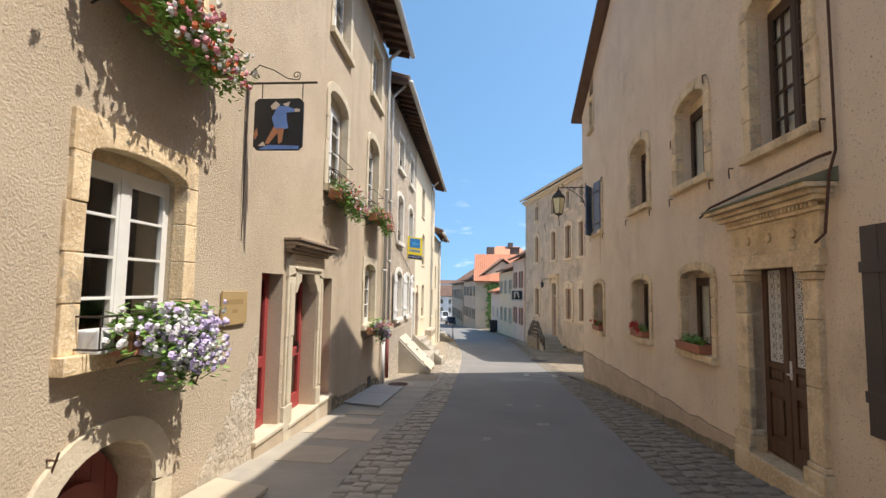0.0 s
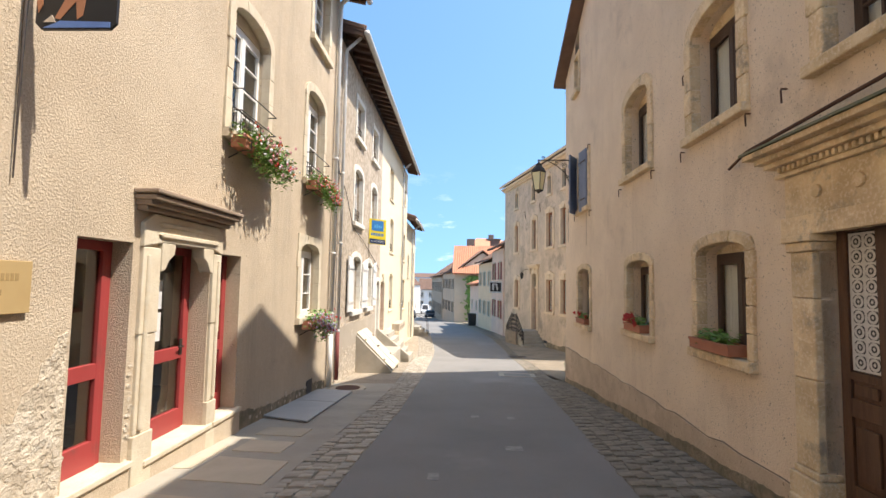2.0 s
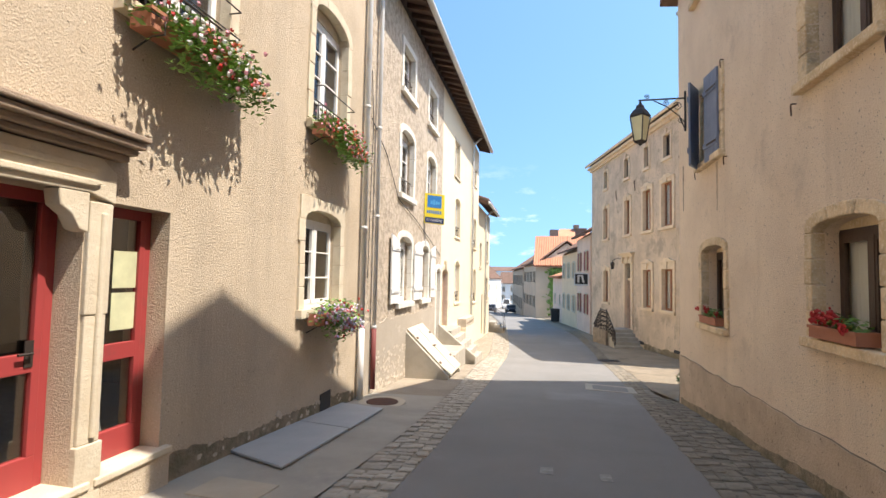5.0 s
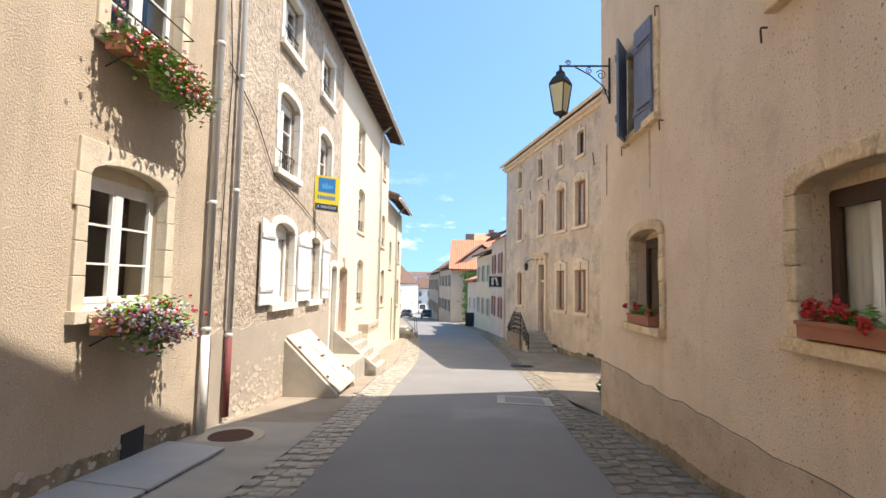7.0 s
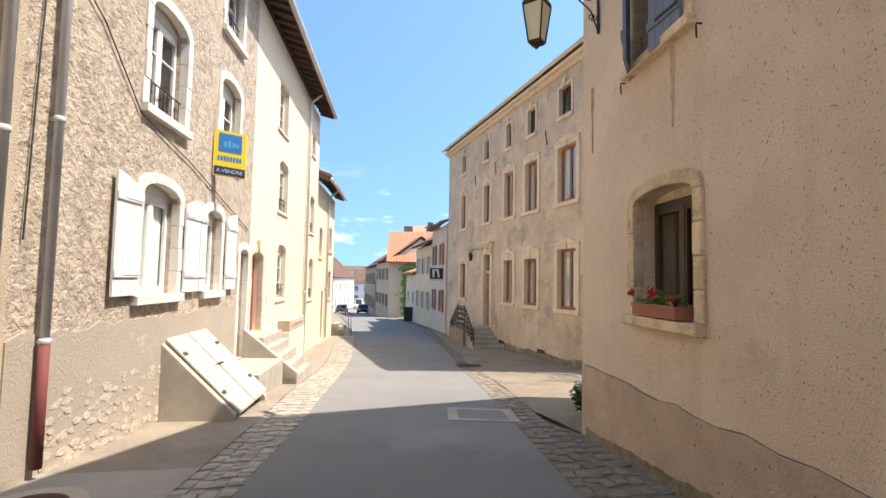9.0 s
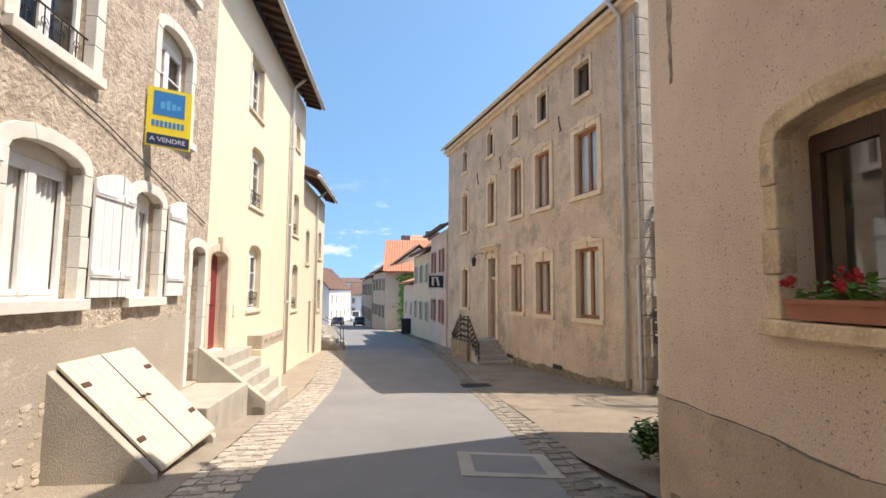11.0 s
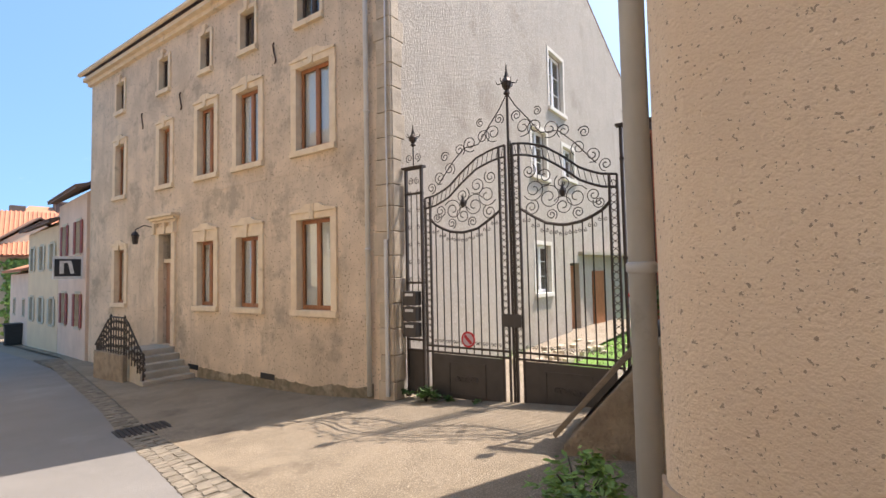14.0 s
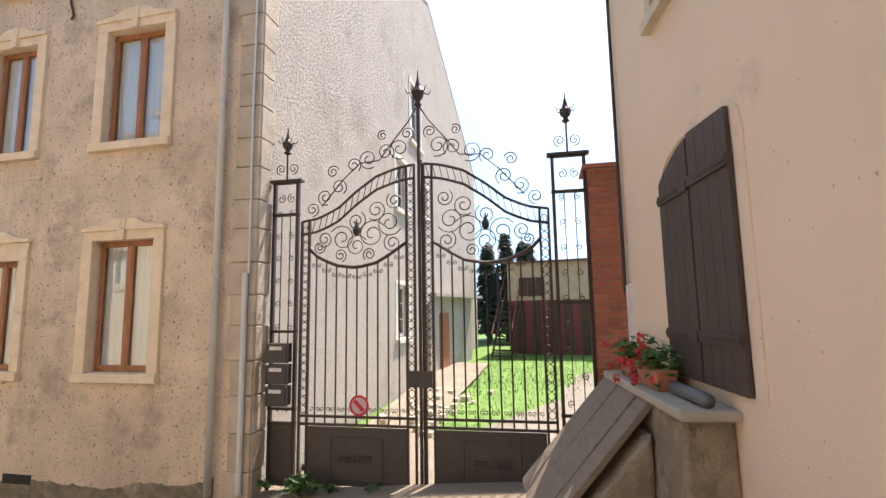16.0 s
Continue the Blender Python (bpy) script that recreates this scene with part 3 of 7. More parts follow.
    for z in (z0 + 0.18 * (z1 - z0), z0 + 0.80 * (z1 - z0)):
        hg = box(Shape(), G, a, a + (b - a) * 0.7, d0 + 0.052, d0 + 0.060, z - 0.016, z + 0.016)
        part("hinge", hg, material if material is white_paint else iron, ob)
    return ob


def gutter_pipe(house, F, s, z_top, z_bot, d=0.09, r=0.05, material=None, collars=(1.0, 3.0, 5.0)):
    sh = Shape()
    tube(sh, [F(s, d, z_bot), F(s, d, z_top - 0.5), F(s, d + 0.02, z_top - 0.35), F(s, d + 0.38, z_top - 0.02)], r, 12)
    for z in collars:
        lathe(sh, F(s, d, z), [(r + 0.002, 0), (r + 0.012, 0.01), (r + 0.012, 0.05), (r + 0.002, 0.06)])
        box(sh, F, s - 0.015, s + 0.015, 0, d, z + 0.015, z + 0.045)
    return part("downpipe", sh, material or zinc, house, "grey zinc downpipe", smooth=True)


def eaves(house, F, s0, s1, z, over=0.55, rafters=0.45, material=None, drop=0.18, gutter=True):
    """Overhanging eave: boards, rafter tails and a half-round gutter."""
    sh = Shape()
    prism_pts = lambda s: [F(s, 0.0, z + 0.12), F(s, over, z - drop + 0.12), F(s, over, z - drop + 0.18), F(s, 0.0, z + 0.18)]
    sh.add(prism_pts(s0) + prism_pts(s1), BOX)
    part("eave_soffit", sh, material or eave_wood, house)
    n = int((s1 - s0) / rafters)
    for i in range(n + 1):
        s = s0 + 0.05 + i * (s1 - s0 - 0.1) / n
        p = lambda q: [F(q, 0.0, z - 0.02), F(q, over - 0.03, z - drop + 0.02), F(q, over - 0.03, z - drop + 0.12), F(q, 0.0, z + 0.12)]
        part("rafter", Shape().add(p(s - 0.045) + p(s + 0.045), BOX), material or eave_wood, house)
    if gutter:
        g = Shape()
        tube(g, [F(s0, over + 0.07, z - drop + 0.10), F(s1, over + 0.07, z - drop + 0.10)], 0.075, 10)
        part("gutter", g, zinc, house, smooth=True)


def roof(house, F, s0, s1, z, depth, rise, over=0.55, drop=0.18, material=None, ribs=True):
    """A roof that rises from the street eave to a ridge and falls behind it."""
    sh = Shape()
    m = -depth / 2
    k = lambda d: z + 0.2 + (rise * (d / m) if d > m else rise * (1 - (d - m) / m)) if d < 0 else z + 0.2 - drop * d / over
    ds = [over, 0.0, m, -depth - 0.3]
    zs = [z + 0.2 - drop, z + 0.2, z + 0.2 + rise, z + 0.2]
    for s in (s0, s1):
        sh.add([F(s, d, q) for d, q in zip(ds, zs)] + [F(s, d, q + 0.1) for d, q in zip(ds, zs)], [])
    f = []
    for i in range(3):
        f += [(i, i + 1, 8 + i + 1, 8 + i), (4 + i, 4 + i + 1, 12 + i + 1, 12 + i), (i, i + 1, 4 + i + 1, 4 + i), (8 + i, 8 + i + 1, 12 + i + 1, 12 + i)]
    f += [(0, 4, 12, 8), (3, 7, 15, 11)]
    sh.f += f
    part("roof", sh, material or roof_brown, house)
    if ribs:
        rb = Shape()
        n = int((s1 - s0) / 0.24)
        for i in range(n):
            s = s0 + 0.12 + i * 0.24
            tube(rb, [F(s, over + 0.02, z + 0.30 - drop), F(s, 0, z + 0.30), F(s, m, z + 0.30 + rise)], 0.055, 6)
        part("roof_tiles", rb, material or roof_brown, house, "rows of curved clay tiles", smooth=True)


# ---- ground, road and footways ----
def strip(xs, ys, lift=0.0, thick=0.0):
    """A sheet between two edges x0(y) and x1(y), along the ground."""
    sh = Shape()
    rows = [(xs[0](y), xs[1](y), y) for y in ys]
    sh.add([p for a, b, y in rows for p in ((a, y, zg(y) + lift), (b, y, zg(y) + lift))], [(2 * i, 2 * i + 1, 2 * i + 3, 2 * i + 2) for i in range(len(rows) - 1)])
    return sh


YS = [-30, -20, -10, -5, -2, 0, 2, 4, 6, 8, 9.5, 11, 13.1, 15.4, 17, 19.5, 22, 24.5, 27, 30, 35, 40, 45, 50, 55, 60, 70, 80, 90, 100, 120, 140, 170]
road_l = lambda y: float(np.interp(y, [-30, 4.5, 6.9, 11, 17.5, 26.5, 40, 60, 100, 170], [-2.0, -0.49, -0.30, 0.15, 0.62, 1.1, 1.0, -0.6, -3.2, -6.0]))
road_r = lambda y: float(np.interp(y, [-30, 4.6, 7, 11, 14, 16, 21, 27, 37, 52, 100, 170], [0.6, 2.32, 2.64, 3.12, 3.48, 3.70, 4.25, 4.75, 5.2, 4.4, 1.4, 0.2]))
cob_l = lambda y: road_l(y) - float(np.interp(y, [4.5, 8, 13, 20, 40], [0.62, 0.60, 0.55, 0.75, 0.9]))
cob_r = lambda y: float(np.interp(y, [-30, 5, 15.4, 16, 18, 22.5, 30, 40, 60], [1.6, 3.6, 4.45, 4.2, 4.45, 4.85, 5.3, 5.9, 5.0]))
g = Shape()
gx = [-400, -60, -20, -8, -5, 0, 5, 9, 14, 20, 30, 60, 400]
gy = [-300, -30, -5, 0, 6, 9.5, 13.1, 15.4, 19.5, 24.5, 30, 40, 60, 100, 170, 400, 1500]
g.add([(x, y, zg(y) - 0.06) for y in gy for x in gx], [(i * 13 + j, i * 13 + j + 1, (i + 1) * 13 + j + 1, (i + 1) * 13 + j) for i in range(16) for j in range(12)])
tagged(part("ground", g, joint), "sandy brown earth under and beyond the street", "ground", kind="structure")
tagged(part("road", strip((road_l, road_r), YS), asphalt), "worn grey asphalt street running gently downhill", "road", kind="structure")
Y1 = [y for y in YS if y < 15] + [14.6]
tagged(part("footway", strip((lambda y: -2.735 + 0.0708 * y - 0.05, cob_l), sorted(Y1), 0.01), paving), "dark grey footway with paler slabs along the houses", "pavement", kind="structure")
Y2 = [14.6] + [y for y in YS if y > 15 and y < 130]
tagged(part("footway", strip((lambda y: float(np.interp(y, [14, 38, 60, 130], [-1.75, -0.15, -2.5, -8])), cob_l), Y2, 0.01), gravel), "tan washed gravel footway in the sun", "pavement", kind="structure")
Y3 = [15.4, 17, 19.5, 22, 24.5, 27, 30, 35, 40, 45, 50, 55, 60, 70]
tagged(part("forecourt", strip((cob_r, lambda y: float(np.interp(y, [15.4, 17.5, 17.6, 22, 40, 60], [8.0, 9.5, 9.6, 9.4, 6.2, 7.5]))), Y3, 0.01), gravel_worn), "tan washed gravel forecourt before the mansion and gate", "pavement", kind="structure")

# ---- houses of the sunny side ----
HOLES1 = {"w0": (3.33, 4.47, 1.36, 2.74, 0.13), "u0": (3.33, 4.47, 4.2, 5.55, 0.22), "t0": (3.4, 4.4, 6.55, 8.0, 0.0), "u1": (8.58, 9.80, 3.66, 5.3, 0.24), "u2": (11.76, 12.98, 3.70, 5.4, 0.24),
          "lw2": (11.66, 12.88, 0.95, 2.25, 0.18), "t1": (8.66, 9.80, 6.6, 8.1, 0.0), "t2": (11.95, 13.1, 6.75, 8.2, 0.0), "d1": (6.16, 6.84, -0.05, 2.01, 0.0), "d2": (7.23, 8.28, -0.12, 2.04, 0.0),
          "d3": (8.5, 9.13, -0.12, 2.0, 0.0), "cellar": (3.18, 4.25, -0.6, 0.22, 0.45)}
H1 = thing("house", FL(6, -3, -1), "tan roughcast house with stone window surrounds and red doors", "house")
part("wall", wall_sheet(FL, -9, 14.1, -2.0, 8.75, list(HOLES1.values())), render_tan, H1)
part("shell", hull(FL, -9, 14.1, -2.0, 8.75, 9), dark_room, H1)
for k, key in enumerate(("w0", "u0", "t0", "u1", "u2", "lw2", "t1", "t2")):
    arch = HOLES1[key][4] > 0
    window(H1, FL, HOLES1[key], limestone if key in ("w0", "u0") else limestone_pale, white_paint, rows=4 if key != "lw2" else 3, cols=2, w=0.15, outer_arch=False if key in ("w0", "u0", "lw2") else arch, depth=-0.15, seed=k + 3, curtain=0.0 if key in ("t1", "t2") else None, balcony=key in ("u1", "u2"))
eaves(H1, FL, -9, 14.2, 8.9, 0.65)
roof(H1, FL, -9, 14.2, 8.9, 10, 4.5, 0.65)
gutter_pipe(H1, FL, 13.8, 8.9, -0.78, collars=(0.55, 2.3, 4.6))
HOLES2 = {"g1": (16.28, 17.38, 0.80, 2.22, 0.2), "g2": (18.5, 19.25, 0.80, 2.15, 0.17), "door": (20.45, 21.02, -0.75, 1.55, 0.15), "f1": (16.27, 17.4, 3.42, 4.85, 0.2), "f2": (18.95, 20.05, 3.42, 4.85, 0.2),
          "t1": (16.3, 17.35, 5.98, 7.1, 0.0), "t2": (18.98, 20.0, 5.98, 7.1, 0.0)}
H2 = thing("house", FL(17.5, -3, -1), "grey brown rubble house with white shutters and whitened stone", "house")
part("wall", wall_sheet(FL, 14.1, 21.15, -2.2, 7.95, list(HOLES2.values())), render_grey, H2)
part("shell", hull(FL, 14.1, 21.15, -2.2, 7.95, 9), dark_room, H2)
for k, key in enumerate(("g1", "g2", "f1", "f2", "t1", "t2")):
    window(H2, FL, HOLES2[key], white_stone, white_paint, rows=1 if key[0] == "g" else 3, w=0.14, depth=-0.16, seed=k + 20, outer_arch=HOLES2[key][4] > 0, curtain=0.3 if key[0] == "g" else None, balcony=key[0] in "ft")
eaves(H2, FL, 14.2, 21.15, 8.1, 0.6)
roof(H2, FL, 14.2, 21.15, 8.1, 10, 4.2, 0.6)
gutter_pipe(H2, FL, 14.48, 8.05, -0.72, r=0.042, collars=(0.4, 2.6, 4.4))
HOLES3 = {"door": (21.3, 22.25, -0.30, 1.55, 0.14), "w1": (23.78, 24.85, 0.42, 1.85, 0.2), "f1": (23.68, 24.8, 3.0, 4.35, 0.2), "t1": (23.42, 24.5, 5.35, 6.75, 0.0), "w2": (28.8, 29.75, 0.2, 1.65, 0.17),
          "f2": (28.7, 29.6, 2.85, 4.15, 0.17), "t2": (28.75, 29.4, 5.95, 6.75, 0.0)}
H3 = thing("house", FL(26, -3, -2), "pale yellow rendered house with tall arched windows", "house")
part("wall", wall_sheet(FL, 21.15, 30.4, -2.4, 7.95, list(HOLES3.values())), render_yellow, H3)
part("shell", hull(FL, 21.15, 30.4, -2.4, 7.95, 9), dark_room, H3)
for k, key in enumerate(("w1", "f1", "t1", "w2", "f2", "t2")):
    window(H3, FL, HOLES3[key], limestone_pale if key[0] == "t" else render_yellow, white_paint, rows=3, w=0.10, depth=-0.14, seed=k + 40, out=0.012, outer_arch=HOLES3[key][4] > 0, sill=0.07, sill_out=0.05, balcony=key not in ("t1", "t2"))
eaves(H3, FL, 21.15, 30.4, 8.1, 0.6, gutter=True)
roof(H3, FL, 21.15, 30.4, 8.1, 10, 4.2, 0.6)
gutter_pipe(H3, FL, 27.75, 8.05, -1.75, r=0.05, collars=(0.5, 3.0, 5.6))
H4 = thing("house", FL(33, -3, -2), "cream rendered lower house with a brown tiled eave", "house")
HOLES4 = [(32.2, 32.7, -1.75, 0.45, 0.0), (31.2, 31.9, 2.0, 3.2, 0.1), (34.3, 35.1, 0.0, 1.3, 0.1), (34.3, 35.1, 2.4, 3.5, 0.1)]
part("wall", wall_sheet(FL, 30.4, 36.0, -2.6, 5.2, HOLES4), render_yellow, H4)
part("shell", hull(FL, 30.4, 36.0, -2.6, 5.2, 8), dark_room, H4)
for k, h in enumerate(HOLES4[1:]):
    window(H4, FL, h, limestone_pale, white_paint, rows=3, w=0.1, out=0.012, seed=k + 50, sill_out=0.05)
eaves(H4, FL, 30.4, 36.0, 5.4, 0.5)
roof(H4, FL, 30.4, 36.0, 5.4, 9, 3.6, 0.5)
gutter_pipe(H4, FL, 33.2, 5.3, -1.8, collars=(0.5, 2.6))

# ---- pinkish house of the shady side ----
GABLE = [(-9, 8.9), (7.29, 8.9), (7.30, 10.6), (8.3, 11.05), (15.62, 7.4)]
HOLESR = {"w1": (6.86, 7.89, 0.95, 2.05, 0.13), "w2": (9.39, 10.42, 0.93, 1.98, 0.12), "w3": (12.93, 14.02, 0.76, 1.94, 0.12), "u0": (4.72, 5.72, 3.5, 5.2, 0.18), "u1": (6.92, 7.95, 3.55, 4.75, 0.2),
          "u2": (9.39, 10.44, 3.57, 4.75, 0.2), "u3": (13.05, 14.0, 3.5, 4.72, 0.0), "small": (13.92, 14.36, 6.62, 7.55, 0.0), "door": (4.86, 5.88, 0.0, 2.28, 0.0), "near": (3.2, 4.08, 0.7, 2.42, 0.0), "vent": (8.5, 8.9, -0.36, -0.19, 0.0)}
HR = thing("house", FR(8, -3, -1), "pinkish beige rendered house with limestone surrounds, in shade", "house")
part("wall", wall_sheet(FR, -9, 15.44, -2.2, [(s, z) for s, z in GABLE[:-1]] + [(15.44, 7.55)], list(HOLESR.values())), render_pink, HR)
for k, key in enumerate(("w1", "w2", "w3", "u0", "u1", "u2", "u3", "small")):
    h = HOLESR[key]
    window(HR, FR, h, limestone, brown_wood, rows=1 if key != "u0" else 5, cols=4 if key == "u0" else 2, w=0.12 if key[0] == "w" else 0.16 if key != "small" else 0.08, blocks=4, depth=-0.22, frame=0.06, mid=0.035, bevel=0.014, seed=k + 60, outer_arch=h[4] > 0, curtain=0.2 if key not in ("small", "u3", "w3") else None, sill=0.1, pane_m=old_glass)

# ---- mansion ----
HOLESH = {}
for i, (a, b) in enumerate(((2.08, 3.22), (4.68, 5.66), (6.72, 7.60))):
    HOLESH["g%d" % i] = (a, b, 0.16, 2.2, 0.0) if i == 0 else (a, b, 0.16, 1.95, 0.0)
    HOLESH["f%d" % i] = (a, b, 3.78, 5.72, 0.0)
HOLESH.update({"g4": (12.32, 13.1, 0.14, 1.95, 0.0), "f3": (9.2, 9.9, 3.8, 5.6, 0.0), "f4": (12.42, 13.12, 3.8, 5.6, 0.0), "door": (9.05, 9.85, -1.05, 2.3, 0.0)})
for i, (a, b) in enumerate(((2.38, 3.15), (4.85, 5.48), (6.95, 7.45), (9.35, 9.95), (12.5, 13.1))):
    HOLESH["t%d" % i] = (a, b, 6.78, 7.8, 0.0)
HOLESS = [(8.0, 9.25, 6.4, 8.35, 0.0), (6.5, 7.6, 3.9, 5.4, 0.0), (9.0, 10.1, 4.2, 5.3, 0.0), (6.55, 7.7, 0.25, 1.75, 0.0), (9.4, 10.3, -1.2, 1.2, 0.0)]
HH = thing("house", FH(8, -6, -2), "three storey mansion with worn beige render and carved window frames", "house")
part("wall", wall_sheet(FH, 0.36, 15.4, -2.6, 8.55, list(HOLESH.values())), render_mansion, HH)
for k, (key, h) in enumerate(HOLESH.items()):
    if key == "door":
        continue
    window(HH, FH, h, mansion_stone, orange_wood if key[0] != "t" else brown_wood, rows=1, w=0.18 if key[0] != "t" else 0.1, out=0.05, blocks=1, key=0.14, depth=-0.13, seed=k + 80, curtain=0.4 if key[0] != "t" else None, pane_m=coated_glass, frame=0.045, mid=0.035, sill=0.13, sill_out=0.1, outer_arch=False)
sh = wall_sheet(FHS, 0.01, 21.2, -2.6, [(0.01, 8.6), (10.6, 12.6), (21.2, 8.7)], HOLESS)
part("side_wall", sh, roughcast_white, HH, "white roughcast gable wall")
sh = Shape()
C0, C1 = FH(15.4, -0.45, 0), FHS(21.1, -0.45, 0)
far = (C1[0] - 0.145 * 15.3, C1[1] + 15.3)
for p, q in ((C0, far), (far, C1)):
    sh.add([(p[0], p[1], -2.6), (q[0], q[1], -2.6), (q[0], q[1], 8.6), (p[0], p[1], 8.6)], [(0, 1, 2, 3)])
for z in (-1.0, 2.95, 6.2):
    sh.add([FH(0.8, -0.45, z), C0[:2] + (z,), far + (z,), FHS(21.1, -0.45, z)], [(0, 1, 2, 3)])
part("shell", sh, dark_room, HH)
sh = Shape()
ridge0, ridge1 = FHS(10.6, 0.0, 12.62), (FHS(10.6, 0, 0)[0] - 0.145 * 15.3, FHS(10.6, 0, 0)[1] + 15.3, 12.72)
e0, e1 = FH(0.36, 0.35, 8.62), FH(15.6, 0.35, 8.62)
b0 = FHS(21.4, 0.0, 8.66)
b1 = (b0[0] - 0.145 * 15.6, b0[1] + 15.6, 8.75)
for dz in (0, 0.14):
    sh.add([(p[0], p[1], p[2] + dz) for p in (e0, e1, ridge1, ridge0, b0, b1)], [(0, 1, 2, 3), (3, 2, 5, 4)])
sh.add([(p[0], p[1], p[2] + dz) for dz in (0, 0.14) for p in (e0, ridge0, b0, e1, ridge1, b1)], [(0, 1, 7, 6), (1, 2, 8, 7), (3, 4, 10, 9), (4, 5, 11, 10), (0, 3, 9, 6), (2, 5, 11, 8)])
part("roof", sh, roof_brown, HH)
sh = Shape()
box(sh, FH, 0.3, 15.5, 0.0, 0.12, 8.28, 8.42)
box(sh, FH, 0.25, 15.55, 0.0, 0.26, 8.42, 8.55)
tube(sh, [FH(0.2, 0.36, 8.66), FH(15.6, 0.36, 8.66)], 0.07, 8)
part("cornice", sh, mansion_stone, HH, "moulded eaves cornice with gutter")
gutter_pipe(HH, FH, 0.92, 8.6, -1.45, d=0.10, r=0.05, collars=(1.4, 4.2, 6.6))

# ---- shady house: side wall, hull and roof ----
def corner_sheet(out, z0, z1, n=10):
    """The rounded corner between the street wall and the side wall, set out by a little."""
    a, c, b = (Vector(F_(s_, out, 0)) for F_, s_ in ((FR, 15.44), (FS, 0.0), (FS, 0.22)))
    pts = [a * (1 - t) ** 2 + c * 2 * t * (1 - t) + b * t * t for t in (i / n for i in range(n + 1))]
    back = [Vector(FS(0.22, -0.42, 0)), Vector(FR(15.44, -0.42, 0))]
    return prism_z(Shape(), [(p.x, p.y) for p in pts + back], z0, z1)


part("corner_wall", corner_sheet(0.0, -2.2, 7.55), render_pink, HR, "rounded pinkish rendered corner", smooth=False)
sh = wall_sheet(FS, 0.221, 5.15, -2.2, 7.55, [(2.40, 3.60, 0.42, 2.05, 0.2), (2.7, 3.6, 3.9, 5.2, 0.0)])
part("side_wall", sh, render_side, HR, "beige rendered side wall")
sh = Shape()
pa, pb, pc, pd = FR(-9, -0.45, 0), FR(-9, -6.5, 0), FS(5.15, -0.4, 0), FS(0.4, -0.45, 0)
for p, q in ((pa, pb), (pb, pc)):
    sh.add([(p[0], p[1], -2.2), (q[0], q[1], -2.2), (q[0], q[1], 7.5), (p[0], p[1], 7.5)], [(0, 1, 2, 3)])
for z in (-0.02, 2.9, 7.45):
    sh.add([(p[0], p[1], z) for p in (pa, pb, pc, pd)], [(0, 1, 2, 3)])
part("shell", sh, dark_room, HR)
sh = Shape()
rim = [FR(7.3, 0.3, 10.65), FR(8.3, 0.3, 11.1), FR(15.8, 0.3, 7.4)]
back = [FR(7.3, -6.6, 10.65), FR(8.3, -6.6, 11.1), FR(16.9, -6.6, 7.4)]
for a, b, c, e in ((rim[0], rim[1], back[1], back[0]), (rim[1], rim[2], back[2], back[1])):
    sh.add([(p[0], p[1], p[2] + dz) for dz in (0, 0.12) for p in (a, b, c, e)], BOX)
a, b = FR(-9.2, 0.35, 8.85), FR(7.3, 0.35, 8.85)
c, e = FR(7.3, -6.6, 10.6), FR(-9.2, -6.6, 10.6)
sh.add([(p[0], p[1], p[2] + dz) for dz in (0, 0.12) for p in (a, b, c, e)], BOX)
sh.add([FR(7.29, -0.45, 8.0), FR(7.29, -6.5, 8.0), FR(7.29, -6.5, 10.6), FR(7.29, -0.45, 10.6)], [(0, 1, 2, 3)])
part("roof", sh, roof_brown, HR)


# ---- doors and fittings of the tan house ----
def red_door(F, h, depth, leaf_name="door", notices=0, mid=0.42, paper=None):
    s0, s1, z0, z1, _ = h
    fr = Shape()
    box(fr, F, s0, s0 + 0.07, depth - 0.05, depth, z0, z1)
    box(fr, F, s1 - 0.07, s1, depth - 0.05, depth, z0, z1)
    box(fr, F, s0 + 0.07, s1 - 0.07, depth - 0.05, depth, z1 - 0.09, z1)
    box(fr, F, s0 + 0.07, s1 - 0.07, depth - 0.05, depth + 0.01, z0, z0 + 0.24)
    zm = z0 + (z1 - z0) * mid
    box(fr, F, s0 + 0.07, s1 - 0.07, depth - 0.05, depth + 0.01, zm - 0.07, zm + 0.07)
    for a in (s0 + 0.07, s1 - 0.13):
        box(fr, F, a, a + 0.06, depth - 0.04, depth + 0.012, z0 + 0.24, z1 - 0.09)
    d = part(leaf_name, fr, red_paint, H1, "red painted glazed door", bevel=0.006)
    for a, b in ((z0 + 0.24, zm - 0.07), (zm + 0.07, z1 - 0.09)):
        p = part("pane", box(Shape(), F, s0 + 0.12, s1 - 0.12, depth - 0.026, depth - 0.02, a, b), door_glass, d)
        p.visible_shadow = False
    for i in range(notices):
        z = zm + 0.18 + i * 0.36
        part("notice", box(Shape(), F, s0 + 0.26, s0 + 0.26 + min(0.25, (s1 - s0) * 0.4), depth - 0.018, depth - 0.014, z, z + 0.32), paper or (sign_white if i else lace), d, "sheet of paper behind the glass")
    return d


red_door(FL, HOLES1["d1"], -0.2)
d = red_door(FL, HOLES1["d2"], -0.24, notices=2)
hd = Shape()
tube(hd, [FL(8.12, -0.235, 0.86), FL(8.12, -0.19, 0.86), FL(8.02, -0.19, 0.86)], 0.011)
box(hd, FL, 8.09, 8.15, -0.232, -0.222, 0.76, 0.95)
part("door_handle", hd, iron, d, "dark metal handle")
red_door(FL, HOLES1["d3"], -0.2, notices=2, paper=poster_green)
ea = thing("folding_easel", FL(8.82, -0.55, -0.12), "pale wooden folding easel standing behind the glass door", "easel")
